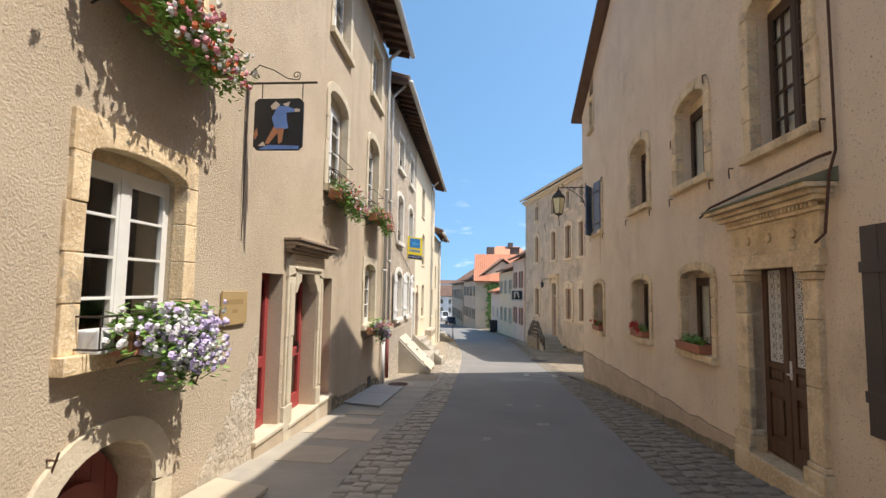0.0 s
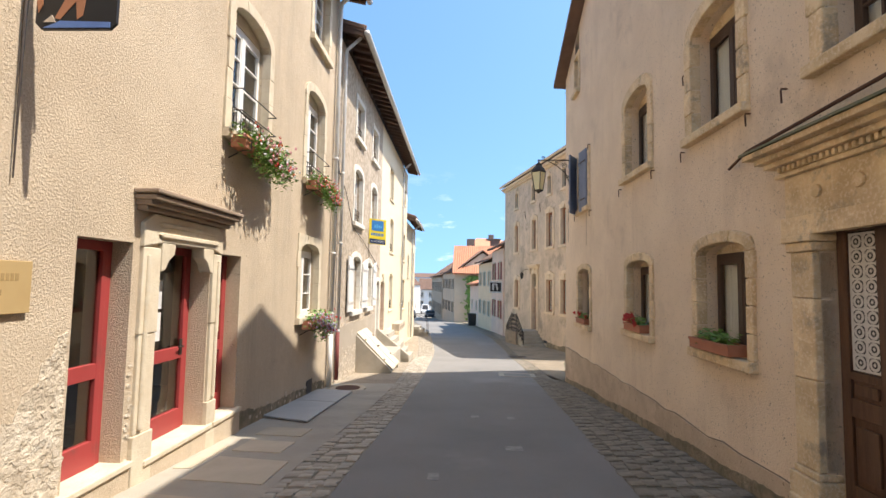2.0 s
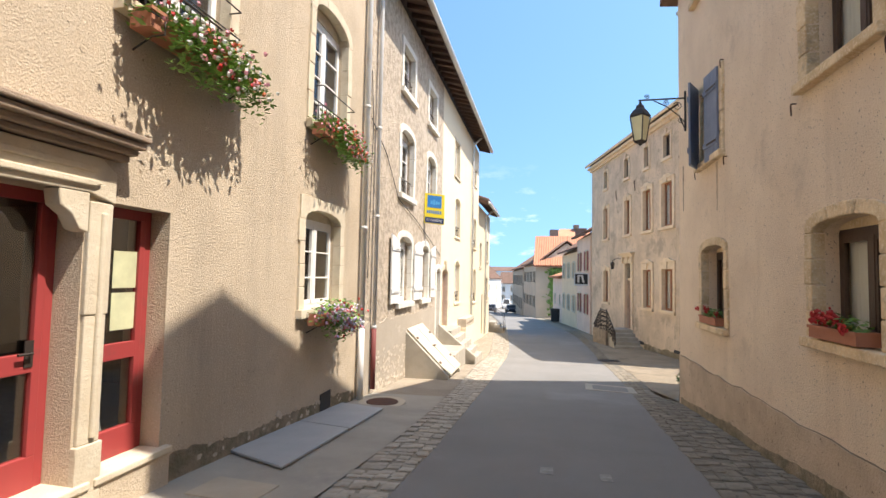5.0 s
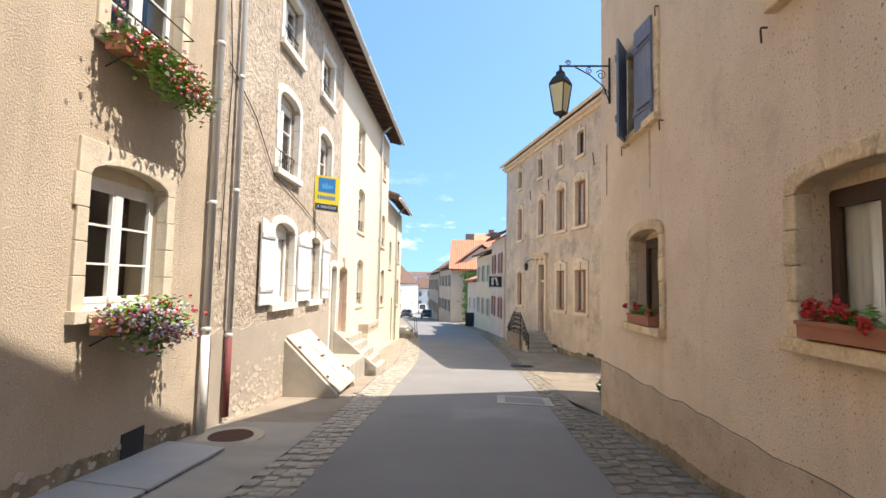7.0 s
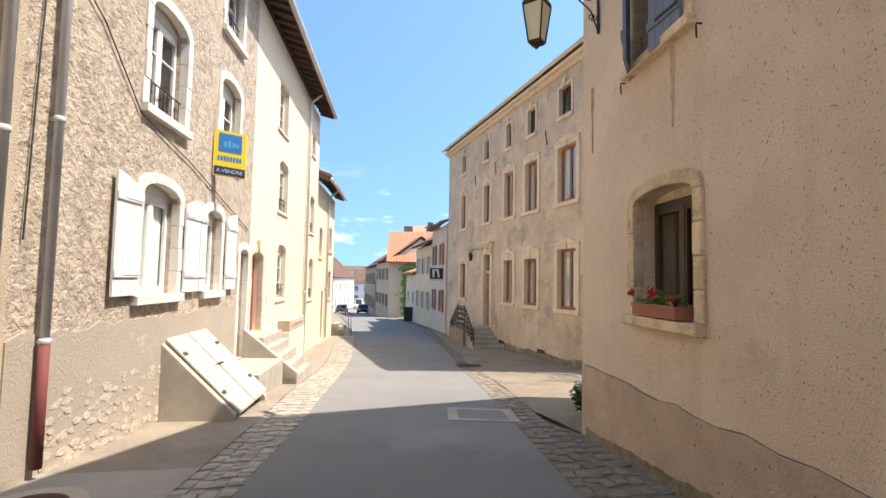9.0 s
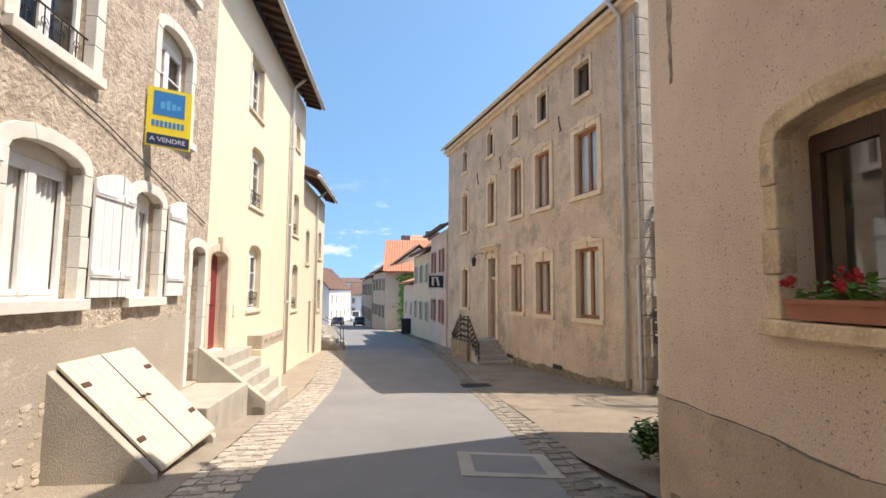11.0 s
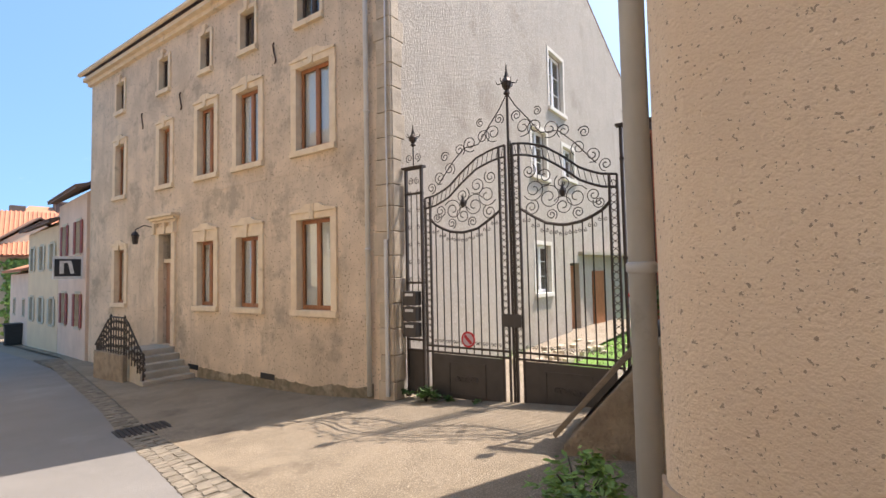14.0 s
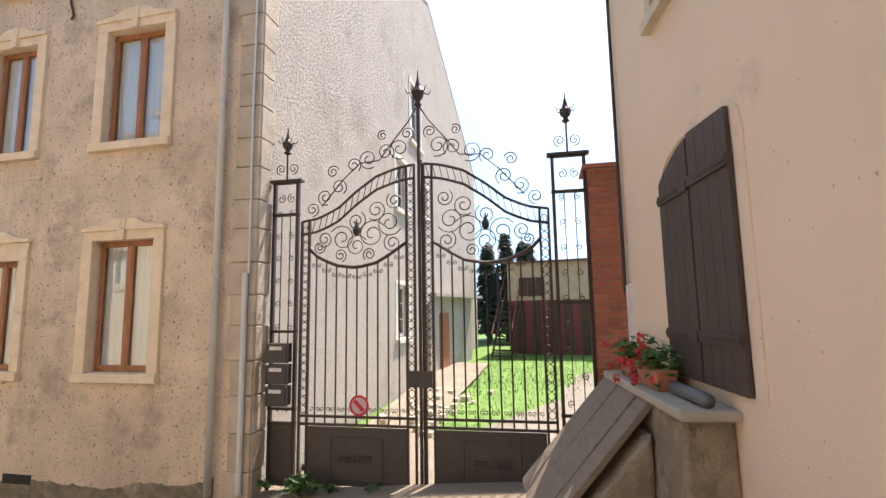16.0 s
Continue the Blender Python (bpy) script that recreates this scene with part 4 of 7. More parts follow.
for a, b in (((8.60, -0.50), (8.80, -0.55)), ((9.02, -0.50), (8.84, -0.55)), ((8.82, -0.80), (8.82, -0.58))):
    part("leg", tube(Shape(), [FL(a[0], a[1], -0.12), FL(b[0], b[1], 0.72)], 0.022, 6), sign_white, ea)
part("crossbar", box(Shape(), FL, 8.66, 8.97, -0.535, -0.515, 0.18, 0.22), sign_white, ea)
part("floor_board", box(Shape(), FL, 8.5, 9.13, -0.9, -0.3, -0.2, -0.12), concrete, H1, "pale floor behind the door")
for a, b, z in ((6.06, 6.92, -0.05), (7.1, 8.4, -0.12), (8.44, 9.22, -0.12)):
    part("doorstep", box(Shape(), FL, a, b, -0.3, 0.07, z - 0.055, z + 0.005), limestone_pale, H1, "pale stone threshold", bevel=0.012)
    part("step_riser", box(Shape(), FL, a + 0.01, b - 0.01, -0.2, 0.045, z - 0.6, z - 0.057), render_tan, H1)
sh = Shape()
for a, b in ((6.93, 7.23), (8.28, 8.50)):
    box(sh, FL, a, b, -0.1, 0.05, -0.5, 0.16)
    box(sh, FL, a + 0.02, b - 0.02, -0.1, 0.035, 0.16, 1.12)
    box(sh, FL, a + 0.01, b - 0.01, -0.1, 0.042, 1.124, 1.98)
    c = a + 0.09 if a < 7 else b - 0.09
    tube(sh, [FL(c, 0.045, 0.2), FL(c, 0.045, 1.9)], 0.028, 8)
prism(sh, FL, [(7.23, 2.04), (7.23, 1.74), (7.30, 1.76), (7.36, 1.86), (7.45, 1.92), (7.47, 2.04)], -0.1, 0.045)
prism(sh, FL, [(8.28, 2.04), (8.28, 1.74), (8.21, 1.76), (8.15, 1.86), (8.06, 1.92), (8.04, 2.04)], -0.1, 0.045)
prism(sh, FL, [(6.93, 1.98), (7.24, 2.04), (8.27, 2.04), (8.50, 1.98), (8.50, 2.22), (8.36, 2.32), (7.07, 2.32), (6.93, 2.22)], -0.06, 0.05)
for z, o in ((2.09, 0.075), (2.2, 0.065)):
    prism(sh, FL, [(7.2, z), (8.3, z), (8.36, z + 0.03), (8.3, z + 0.05), (7.2, z + 0.05), (7.14, z + 0.03)], 0.04, o)
part("door_surround", sh, limestone_pale, H1, "carved gothic stone door frame with shouldered lintel", bevel=0.01)
sh = Shape()
for i, (z, o) in enumerate(((2.33, 0.10), (2.38, 0.16), (2.43, 0.22), (2.49, 0.25))):
    box(sh, FL, 6.86 - 0.02 * i, 8.56 + 0.02 * i, -0.02, o, z, z + (0.05 if i < 3 else 0.045))
part("door_cornice", sh, mat("weathered_cornice", (0.36, 0.27, 0.19), 0.9, var=(0.26, 0.19, 0.14), scale=5, bump=0.5), H1, "dark weathered stone cornice", bevel=0.012)
sh = Shape()
inner, outer = arch_pts(3.18, 4.25, 0.22, 0.45, 14), arch_pts(2.96, 4.47, 0.16, 0.68, 14)
for i in range(14):
    prism(sh, FL, [inner[i], inner[i + 1], outer[i + 1], outer[i]], -0.1, 0.035)
box(sh, FL, 2.96, 3.18, -0.1, 0.035, -0.4, 0.19)
box(sh, FL, 4.25, 4.47, -0.1, 0.035, -0.4, 0.19)
part("cellar_arch", sh, limestone_pale, H1, "pale stone arch round the cellar door")
cd = part("cellar_door", prism(Shape(), FL, [(3.45, -0.5), (4.0, -0.5)] + arch_pts(3.45, 4.0, 0.15, 0.2)[::-1], -0.3, -0.24), maroon, H1, "maroon boarded cellar door")
for i in range(7):
    a, b = 3.18 + i * 0.153, 3.18 + (i + 1) * 0.153
    za = 0.22 + 0.45 * math.sin(math.pi * (a - 3.18) / 1.07) ** 0.9
    zb = 0.22 + 0.45 * math.sin(math.pi * (min(b, 4.249) - 3.18) / 1.07) ** 0.9
    part("board", prism(Shape(), FL, [(a + 0.003, -0.5), (b - 0.003, -0.5), (b - 0.003, zb), (a + 0.003, za)], -0.34, -0.3), maroon, cd)
# exposed rubble at the foot of the wall, scars and iron hooks
sh = Shape()
rnd = random.Random(5)
def chips(n, s0, s1, zf, top, rmax):
    for _ in range(n):
        s = s0 + rnd.random() * (s1 - s0)
        z = zf(s) + rnd.random() ** 1.5 * top(s)
        r = rnd.uniform(0.012, rmax)
        prism(sh, FL, [(s + r * rnd.uniform(0.6, 1.5) * math.cos(a), z + r * rnd.uniform(0.5, 1.1) * math.sin(a)) for a in (0.2, 0.9, 1.8, 2.7, 3.4, 4.2, 5.2)], -0.01, rnd.uniform(0.003, 0.012))
edge = [(4.92, -0.1), (4.98, 0.02), (5.05, 0.05), (5.08, 0.14), (5.2, 0.16), (5.27, 0.3), (5.36, 0.29), (5.42, 0.42), (5.52, 0.46), (5.5, 0.58), (5.62, 0.66), (5.7, 0.64), (5.76, 0.82), (5.88, 0.88), (5.9, 1.02), (6.0, 1.08), (6.04, 1.2), (6.13, 1.24)]
patch = prism(Shape(), FL, [(4.9, -0.3), (6.13, -0.3)] + edge[::-1], -0.02, 0.004)
part("bare_patch", patch, mat("bare_pale_rubble", (0.60, 0.51, 0.385), 0.95, var=(0.44, 0.365, 0.27), scale=7, amount=1.2, bump=1.0, bump_scale=15, depth=0.05, stain=(0.66, 0.58, 0.46), stain_scale=3.0, stain_at=0.5), H1, "whitish bare rubble where plaster has fallen")
chips(170, 5.0, 6.12, lambda s: zg(s) - 0.02, lambda s: 0.1 + 1.0 * (s - 5.0) / 1.1, 0.05)
chips(60, 9.3, 13.6, lambda s: zg(s) - 0.03, lambda s: 0.3, 0.05)
chips(26, 6.86, 6.95, lambda s: -0.3, lambda s: 1.2, 0.03)
tagged(part("bare_rubble", sh, scar_plaster, H1, "patch of bare rubble where plaster has fallen"), kind="stuff")
sh = Shape()
for s, z in ((3.2, 0.72), (4.75, 0.98)):
    tube(sh, [FL(s, 0, z), FL(s, 0.07, z), FL(s, 0.08, z + 0.05), FL(s + 0.01, 0.03, z - 0.08)], 0.008)
part("iron_hook", sh, rust, H1)
# Flat black plate paints the dark of the vent opening.
part("cellar_vent", box(Shape(), FL, 12.35, 12.72, -0.02, 0.012, -0.68, -0.40), sign_black, H1, "cellar vent, its dark opening painted as a black plate")

pl = thing("wall_plaque", FL(5.45, 0.02, 1.41), "small brass plaque with worn lettering on the wall", "plaque")
part("plate", box(Shape(), FL, 5.18, 5.73, 0.012, 0.035, 1.41, 1.78), plaque_mat, pl, bevel=0.004)
sh = Shape()
for z, w, h in ((1.64, 0.36, 0.05), (1.54, 0.12, 0.04)):
    n = int(w / 0.035)
    for i in range(n):
        box(sh, FL, 5.455 - w / 2 + i * w / n, 5.455 - w / 2 + (i + 0.65) * w / n, 0.035, 0.037, z, z + h)
part("lettering", sh, mat("engraved_brass", (0.36, 0.24, 0.10), 0.6), pl)

sg = thing("hanging_sign", FL(5.52, 0.3, 3.4), "black painted shop sign with a blue figure on an iron bracket", "sign")
sh = Shape()
tube(sh, [FL(5.52, 0.03, 4.22), FL(5.52, 0.03, 3.4), FL(5.53, 0.025, 2.35)], 0.018, 6, 0.3)
tube(sh, [FL(5.52, 0.0, 4.2), FL(5.52, 0.85, 4.2)], 0.013)
tube(sh, [FL(5.52, 0.03, 4.3 + 0.0), FL(5.52, 0.15, 4.42), FL(5.52, 0.32, 4.36), FL(5.52, 0.5, 4.25), FL(5.52, 0.6, 4.24)], 0.007, 5)
FT = lambda s, d, z: FL(5.52 + d, s, z)
tube(sh, spiral(FT, 0.6, 4.29, 0, 0.055, 1.4, -1.6), 0.006, 5)
tube(sh, spiral(FT, 0.08, 4.33, 0, 0.05, 1.4, 1.5, -1), 0.006, 5)
for d in (0.2, 0.68):
    tube(sh, [FL(5.52, d, 4.2), FL(5.52, d, 4.0)], 0.006, 5)
part("bracket", sh, iron, sg)
c, r = 0.045, 0.66
prism_b = prism(Shape(), FT, [(0.12 + c, 3.40), (0.70 - c, 3.40), (0.70, 3.40 + c), (0.70, 4.01 - c), (0.70 - c, 4.01), (0.12 + c, 4.01), (0.12, 4.01 - c), (0.12, 3.40 + c)], -0.012, 0.012)
bd = part("board", prism_b, sign_black, sg)
for name, m, polys in (("painted_robe", paint_blue, [[(0.33, 3.78), (0.40, 3.92), (0.50, 3.92), (0.60, 3.88), (0.60, 3.85), (0.50, 3.84), (0.51, 3.74), (0.53, 3.66), (0.44, 3.63), (0.37, 3.66)], [(0.18, 3.41), (0.66, 3.41), (0.66, 3.45), (0.3, 3.46)]]),
                       ("painted_limbs", paint_skin, [[(0.40, 3.66), (0.48, 3.66), (0.46, 3.5), (0.42, 3.47)], [(0.36, 3.68), (0.42, 3.62), (0.30, 3.47), (0.26, 3.48)], [(0.125, 3.60), (0.16, 3.66), (0.17, 3.58), (0.14, 3.52)]]),
                       ("painted_drape", paint_pale, [[(0.31, 3.92), (0.37, 3.98), (0.42, 3.94), (0.40, 3.88), (0.33, 3.88)], [(0.45, 3.94), (0.54, 3.97), (0.52, 3.91)], [(0.60, 3.89), (0.66, 3.88), (0.66, 3.85), (0.60, 3.85)], [(0.18, 3.45), (0.24, 3.50), (0.27, 3.45)]])):
    sh = Shape()
    for k, poly in enumerate(polys):
        prism(sh, FT, poly, -0.0155 - 0.001 * k, -0.0125)
    part(name, sh, m, bd)


# ---- flowers ----
def leaves(sh, rnd, c, n, spread, size, droop=0.0, G=FW):
    """Many small folded leaves round c in an uneven cloud; spread along, out and up."""
    for _ in range(n):
        u, v, w = (max(-1.0, min(1.0, rnd.gauss(0, 0.45))) for _ in range(3))
        s, d, z = c[0] + u * spread[0], c[1] + v * spread[1], c[2] + w * spread[2] - droop * rnd.random() ** 2
        q = size * rnd.uniform(0.6, 1.3)
        a, b = rnd.uniform(0, 6.28), rnd.uniform(-0.9, 0.9)
        e1 = Vector((math.cos(a), math.sin(a), b * 0.6)).normalized() * q
        e2 = Vector((-math.sin(a), math.cos(a), rnd.uniform(-0.8, 0.8))).normalized() * q * 0.6
        p = Vector((s, d, z))
        pts = [p - e1, p + e2 * 0.8 - e1 * 0.2, p + e1, p - e2 * 0.8 - e1 * 0.2, p + Vector((0, 0, -q * 0.18))]
        sh.add([G(*x) for x in pts], [(0, 1, 4), (1, 2, 4), (2, 3, 4), (3, 0, 4)])


def blossoms(sh, rnd, c, n, spread, size, G=FW):
    for _ in range(n):
        p = Vector([c[i] + max(-1.0, min(1.0, rnd.gauss(0.15 if i == 1 else 0.0, 0.45))) * spread[i] for i in range(3)])
        q = size * rnd.uniform(0.7, 1.25)
        for k in range(5):
            a = 2 * math.pi * k / 5 + rnd.random()
            t = Vector((math.cos(a), rnd.uniform(0.2, 0.9), math.sin(a))).normalized()
            u = t.orthogonal().normalized() * q * 0.45
            w = t.cross(u).normalized() * q * 0.45
            m = p + t * q * 0.5
            sh.add([G(*x) for x in (m - u, m + w, m + u, m - w)], [(0, 1, 2, 3)])


def flower_box(F, s0, s1, z, d, colours, label, n_leaf=420, n_flower=34, hang=0.25, lift=0.14, seed=1, box_mat=None, drop_box=True, size=0.035, brackets=True, fsize=0.035, centre=None, compact=False):
    """A trough on brackets before a sill, with hanging foliage and blossoms."""
    rnd = random.Random(seed)
    t = thing("flower_box", F((s0 + s1) / 2, d + 0.1, z), label, "flower box", "flower boxes at the windows")
    tall = 0.12 if compact else 0.17
    lift -= 0.05 if compact else 0.0
    sh = Shape()
    for a, b, c, e in ((s0, s1, d, d + 0.02), (s0, s1, d + 0.18, d + 0.2), (s0, s0 + 0.02, d + 0.02, d + 0.18), (s1 - 0.02, s1, d + 0.02, d + 0.18)):
        box(sh, F, a, b, c, e, z, z + tall)
    box(sh, F, s0 + 0.02, s1 - 0.02, d + 0.02, d + 0.18, z, z + tall - 0.04)
    box(sh, F, s0 - 0.01, s1 + 0.01, d + 0.2, d + 0.212, z + tall - 0.03, z + tall)
    part("trough", sh, box_mat or terracotta, t, bevel=0.006)
    if brackets:
        sh = Shape()
        for s in (s0 + 0.12, s1 - 0.12):
            tube(sh, [F(s, 0, z - 0.12), F(s, d + 0.1, z - 0.02), F(s, d + 0.225, z - 0.02), F(s, d + 0.225, z + 0.12)], 0.009)
        tube(sh, [F(s0 - 0.03, d + 0.225, z + 0.10), F(s1 + 0.03, d + 0.225, z + 0.10)], 0.007)
        part("bracket", sh, iron, t)
    sh = Shape()
    c0, w = (centre or (s0 + s1) / 2), (s1 - s0)
    if compact:
        leaves(sh, rnd, (c0, d + 0.10, z + lift + 0.05), n_leaf, (w * 0.46, 0.10, 0.11), size * 1.2, 0.02, F)
    else:
        leaves(sh, rnd, (c0, d + 0.15, z + lift + 0.03), int(n_leaf * 1.5), (w * 0.55, 0.17, 0.19), size * 1.25, 0.05, F)
        leaves(sh, rnd, (c0 + w * 0.08, d + 0.29, z + 0.04), n_leaf, (w * 0.48, 0.12, 0.14), size * 1.1, hang, F)
    tagged(part("foliage", sh, leaf_bright if seed % 2 else leaf, t), kind="stuff")
    for k, (m, share) in enumerate(colours):
        sh = Shape()
        if compact:         # a few round umbels on short stalks
            for _ in range(n_flower):
                c = (c0 + w * rnd.uniform(-0.52, 0.40), d + rnd.uniform(0.06, 0.24), z + lift + rnd.uniform(-0.04, 0.20))
                blossoms(sh, rnd, c, 11, (0.05, 0.05, 0.045), 0.032, F)
            tagged(part("blossom", sh, m, t), kind="stuff")
            continue
        blossoms(sh, rnd, (c0 + (k - len(colours) / 2) * w * 0.12, d + 0.27, z + lift + 0.03), int(n_flower * share * 1.5), (w * 0.55, 0.16, 0.19), fsize, F)
        blossoms(sh, rnd, (c0 + w * 0.1, d + 0.36, z - hang * 0.2), int(n_flower * share * 1.0), (w * 0.45, 0.08, 0.14), fsize, F)
        tagged(part("blossom", sh, m, t), kind="stuff")
    return t


MIX = [(petal_red, 0.25), (petal_pink, 0.8), (petal_white, 1.0), (petal_orange, 0.3)]
flower_box(FL, 3.15, 4.75, 3.92, 0.06, [(petal_pink, 1.0), (petal_orange, 0.5), (petal_white, 0.7)], "terracotta trough of pink and orange geraniums under the window", 1000, 42, 0.3, seed=11, fsize=0.045)
flower_box(FL, 3.5, 4.5, 1.34, 0.10, [(petal_white, 1.3), (petal_violet, 1.7)], "trough of violet and white flowers hanging before the sill", 1000, 44, 0.28, seed=13, fsize=0.045, centre=3.95)
flower_box(FL, 8.5, 9.95, 3.42, 0.08, MIX, "terracotta trough overflowing with mixed geraniums", 1000, 28, 0.3, seed=15)
flower_box(FL, 11.65, 13.05, 3.48, 0.08, [(petal_red, 0.3), (petal_pink, 1.0), (petal_orange, 0.5), (petal_white, 0.5)], "terracotta trough of red and pink geraniums with yellowish leaves", 950, 30, 0.3, seed=17)
flower_box(FL, 11.7, 12.85, 0.72, 0.08, [(petal_pink, 0.8), (petal_violet, 0.8), (petal_white, 0.6), (petal_red, 0.4)], "trough of pink, violet and white flowers before the sill", 560, 40, 0.22, seed=19)
flower_box(FR, 7.0, 7.85, 0.97, -0.06, [(petal_red, 0.4)], "terracotta trough with green leaves and one red bloom on the sill", 260, 1, 0.05, seed=21, brackets=False, compact=True)
flower_box(FR, 9.55, 10.3, 0.95, -0.08, [(petal_red, 1.6)], "trough of red geraniums on the stone sill", 170, 8, 0.05, seed=23, brackets=False, compact=True)
flower_box(FR, 13.1, 13.9, 0.78, -0.10, [(petal_red, 1.6)], "terracotta trough of red geraniums on the corner window sill", 170, 7, 0.05, seed=25, brackets=False, compact=True)
bx = Shape()
box(bx, FL, 3.36, 3.62, -0.06, 0.16, 1.36, 1.52)
alone("sill_box", bx, sign_white, "small white planter box on the window sill", "planter", bevel=0.01)
sh = Shape()
for z in (1.40, 1.62):
    tube(sh, [FL(3.3, 0.0, z), FL(3.3, 0.2, z), FL(4.5, 0.2, z), FL(4.5, 0.0, z)], 0.008)
for i in range(9):
    tube(sh, [FL(3.32 + i * 0.145, 0.2, 1.40), FL(3.32 + i * 0.145, 0.2, 1.62)], 0.006, 4)
part("sill_rail", sh, iron, H1, "low wrought iron rail before the sill")
sh = Shape()
for s0, s1, z in ((8.6, 9.8, 3.95), (11.8, 13.0, 3.95)):
    for dz in (0.0, 0.3):
        tube(sh, [FL(s0, 0.02, z + dz), FL(s0, 0.16, z + dz), FL(s1, 0.16, z + dz), FL(s1, 0.02, z + dz)], 0.009)
part("sill_rail", sh, iron, H1, "thin iron rail across the window")

# ---- grey house: plinth, shutters, hatch, sign ----
sh = Shape()
rnd = random.Random(8)
top = [(14.1 + i * 0.235, 0.50 + rnd.uniform(-0.06, 0.05)) for i in range(28)]
prism(sh, FL, [(14.1, -1.6), (20.4, -1.8)] + top[::-1], -0.01, 0.018)
part("plinth", sh, render_grey_low, H2, "patched beige plinth render")
sh = Shape()
for i in range(170):
    s = 14.6 + rnd.random() * 2.4
    z = zg(s) + rnd.random() ** 1.3 * 0.85
    r = rnd.uniform(0.015, 0.07)
    prism(sh, FL, [(s + r * rnd.uniform(0.7, 1.5) * math.cos(a), z + r * 0.65 * rnd.uniform(0.7, 1.2) * math.sin(a)) for a in (0.2, 1.0, 1.9, 2.8, 3.5, 4.2, 5.2)], 0.0, rnd.uniform(0.020, 0.029))
tagged(part("bare_rubble", sh, scar_plaster, H2, "bare rubble stones at the foot of the wall"), kind="stuff")
for a, b in ((16.14, 15.56), (17.52, 18.08), (18.36, 18.1), (19.40, 19.98)):
    shutter(H2, FL, a, b, 0.82, 2.38, 0.05, white_paint, 0.16, boards=3)
dr = part("door", box(Shape(), FL, 20.45, 21.02, -0.3, -0.25, -0.75, 1.66), white_paint, H2, "white painted panel door")
sh = Shape()
for a, b, c, e in ((20.53, 20.71, -0.55, 0.1), (20.76, 20.94, -0.55, 0.1), (20.53, 20.71, 0.25, 1.35), (20.76, 20.94, 0.25, 1.35)):
    box(sh, FL, a, b, -0.25, -0.238, c, e)
part("door_panel", sh, white_paint, dr, bevel=0.006)
stones = surround(FL, HOLES2["door"], 0.14, 0.03, 4, 0, 0, True, 0, 31)
ds = part("door_surround", stones[0], white_stone, H2, bevel=0.01)
for k in stones[1:]:
    part("surround_stone", k, white_stone, ds, bevel=0.01)

ht = thing("cellar_hatch", FL(17.9, 0.6, zg(18)), "sloping cream boarded cellar hatch on concrete cheeks", "cellar hatch")
zb0, zb1 = zg(17.2) - 0.05, zg(18.8) - 0.05
for a in (17.02, 18.72):
    part("cheek", Shape().add([FL(s, d, z) for s in (a, a + 0.12) for d, z in ((0, -1.6), (1.12, -1.6), (1.12, zg(a) + 0.10), (0.0, 0.08))], [(0, 1, 2, 3), (7, 6, 5, 4), (0, 4, 5, 1), (1, 5, 6, 2), (2, 6, 7, 3), (3, 7, 4, 0)]), concrete, ht, bevel=0.012)
for k, (a, b) in enumerate(((17.16, 17.92), (17.95, 18.70))):
    sh = Shape()
    for i in range(5):
        p, q = a + (b - a) * i / 5 + 0.003, a + (b - a) * (i + 1) / 5 - 0.003
        f = lambda s, d, z: FL(s, d, z)
        z0, z1 = 0.10, zg(17.9) + 0.14
        sh.add([f(s, d, z + o) for s in (p, q) for d, z, o in ((0.0, z0, 0), (1.14, z1, 0), (1.14, z1, 0.04), (0.0, z0, 0.04))], [(0, 1, 2, 3), (7, 6, 5, 4), (0, 4, 5, 1), (1, 5, 6, 2), (2, 6, 7, 3), (3, 7, 4, 0)])
    lf = part("leaf", sh, cream_paint, ht)
hs = Shape()
zz = lambda d: 0.10 + (zg(17.9) + 0.14 - 0.10) * d / 1.14 + 0.055
for d in (0.25, 0.85):
    for a, b in ((17.2, 17.34), (18.5, 18.65)):
        hs.add([FL(s, q, zz(q) + o) for s in (a, b) for q, o in ((d, -0.02), (d + 0.04, -0.02), (d + 0.04, 0), (d, 0))], BOX)
for s in (17.86, 18.0):
    tube(hs, [FL(s + 0.05 * math.cos(a), 0.55 + 0.05 * math.sin(a), zz(0.55) + 0.01) for a in np.linspace(0, 6.28, 10)], 0.008)
part("hinge", hs, rust, ht)

sl = thing("for_sale_sign", FL(18.65, 0.3, 3.05), "yellow and blue estate agent board with bent lower flap", "sign")
FQ = lambda s, d, z: FL(18.62 + d + 0.25 * s, s, z - 0.04 - 0.10 * (s - 0.3))
board = part("board", box(Shape(), FQ, 0.03, 0.58, -0.01, 0.01, 2.98, 3.84), sign_yellow, sl)
part("blue_field", prism(Shape(), FQ, [(0.11, 3.44), (0.50, 3.44), (0.50, 3.79), (0.11, 3.79)], -0.014, -0.011), sign_blue, board)
sh = Shape()
for x, z, h in ((0.2, 3.54, 0.1), (0.27, 3.53, 0.14), (0.34, 3.54, 0.09), (0.4, 3.55, 0.06)):
    box(sh, FQ, x, x + 0.05, -0.0165, -0.0145, z, z + h)
part("logo_shapes", sh, mat("logo_light_blue", (0.10, 0.45, 0.8), 0.5), board)
sh = Shape()
for i in range(8):
    box(sh, FQ, 0.10 + i * 0.052, 0.135 + i * 0.052, -0.014, -0.011, 3.27, 3.36)
part("number_bars", sh, sign_blue, board)
bd = part("band", box(Shape(), FQ, 0.05, 0.57, -0.014, -0.011, 3.00, 3.16), mat("sign_navy", (0.02, 0.04, 0.12), 0.5), board)


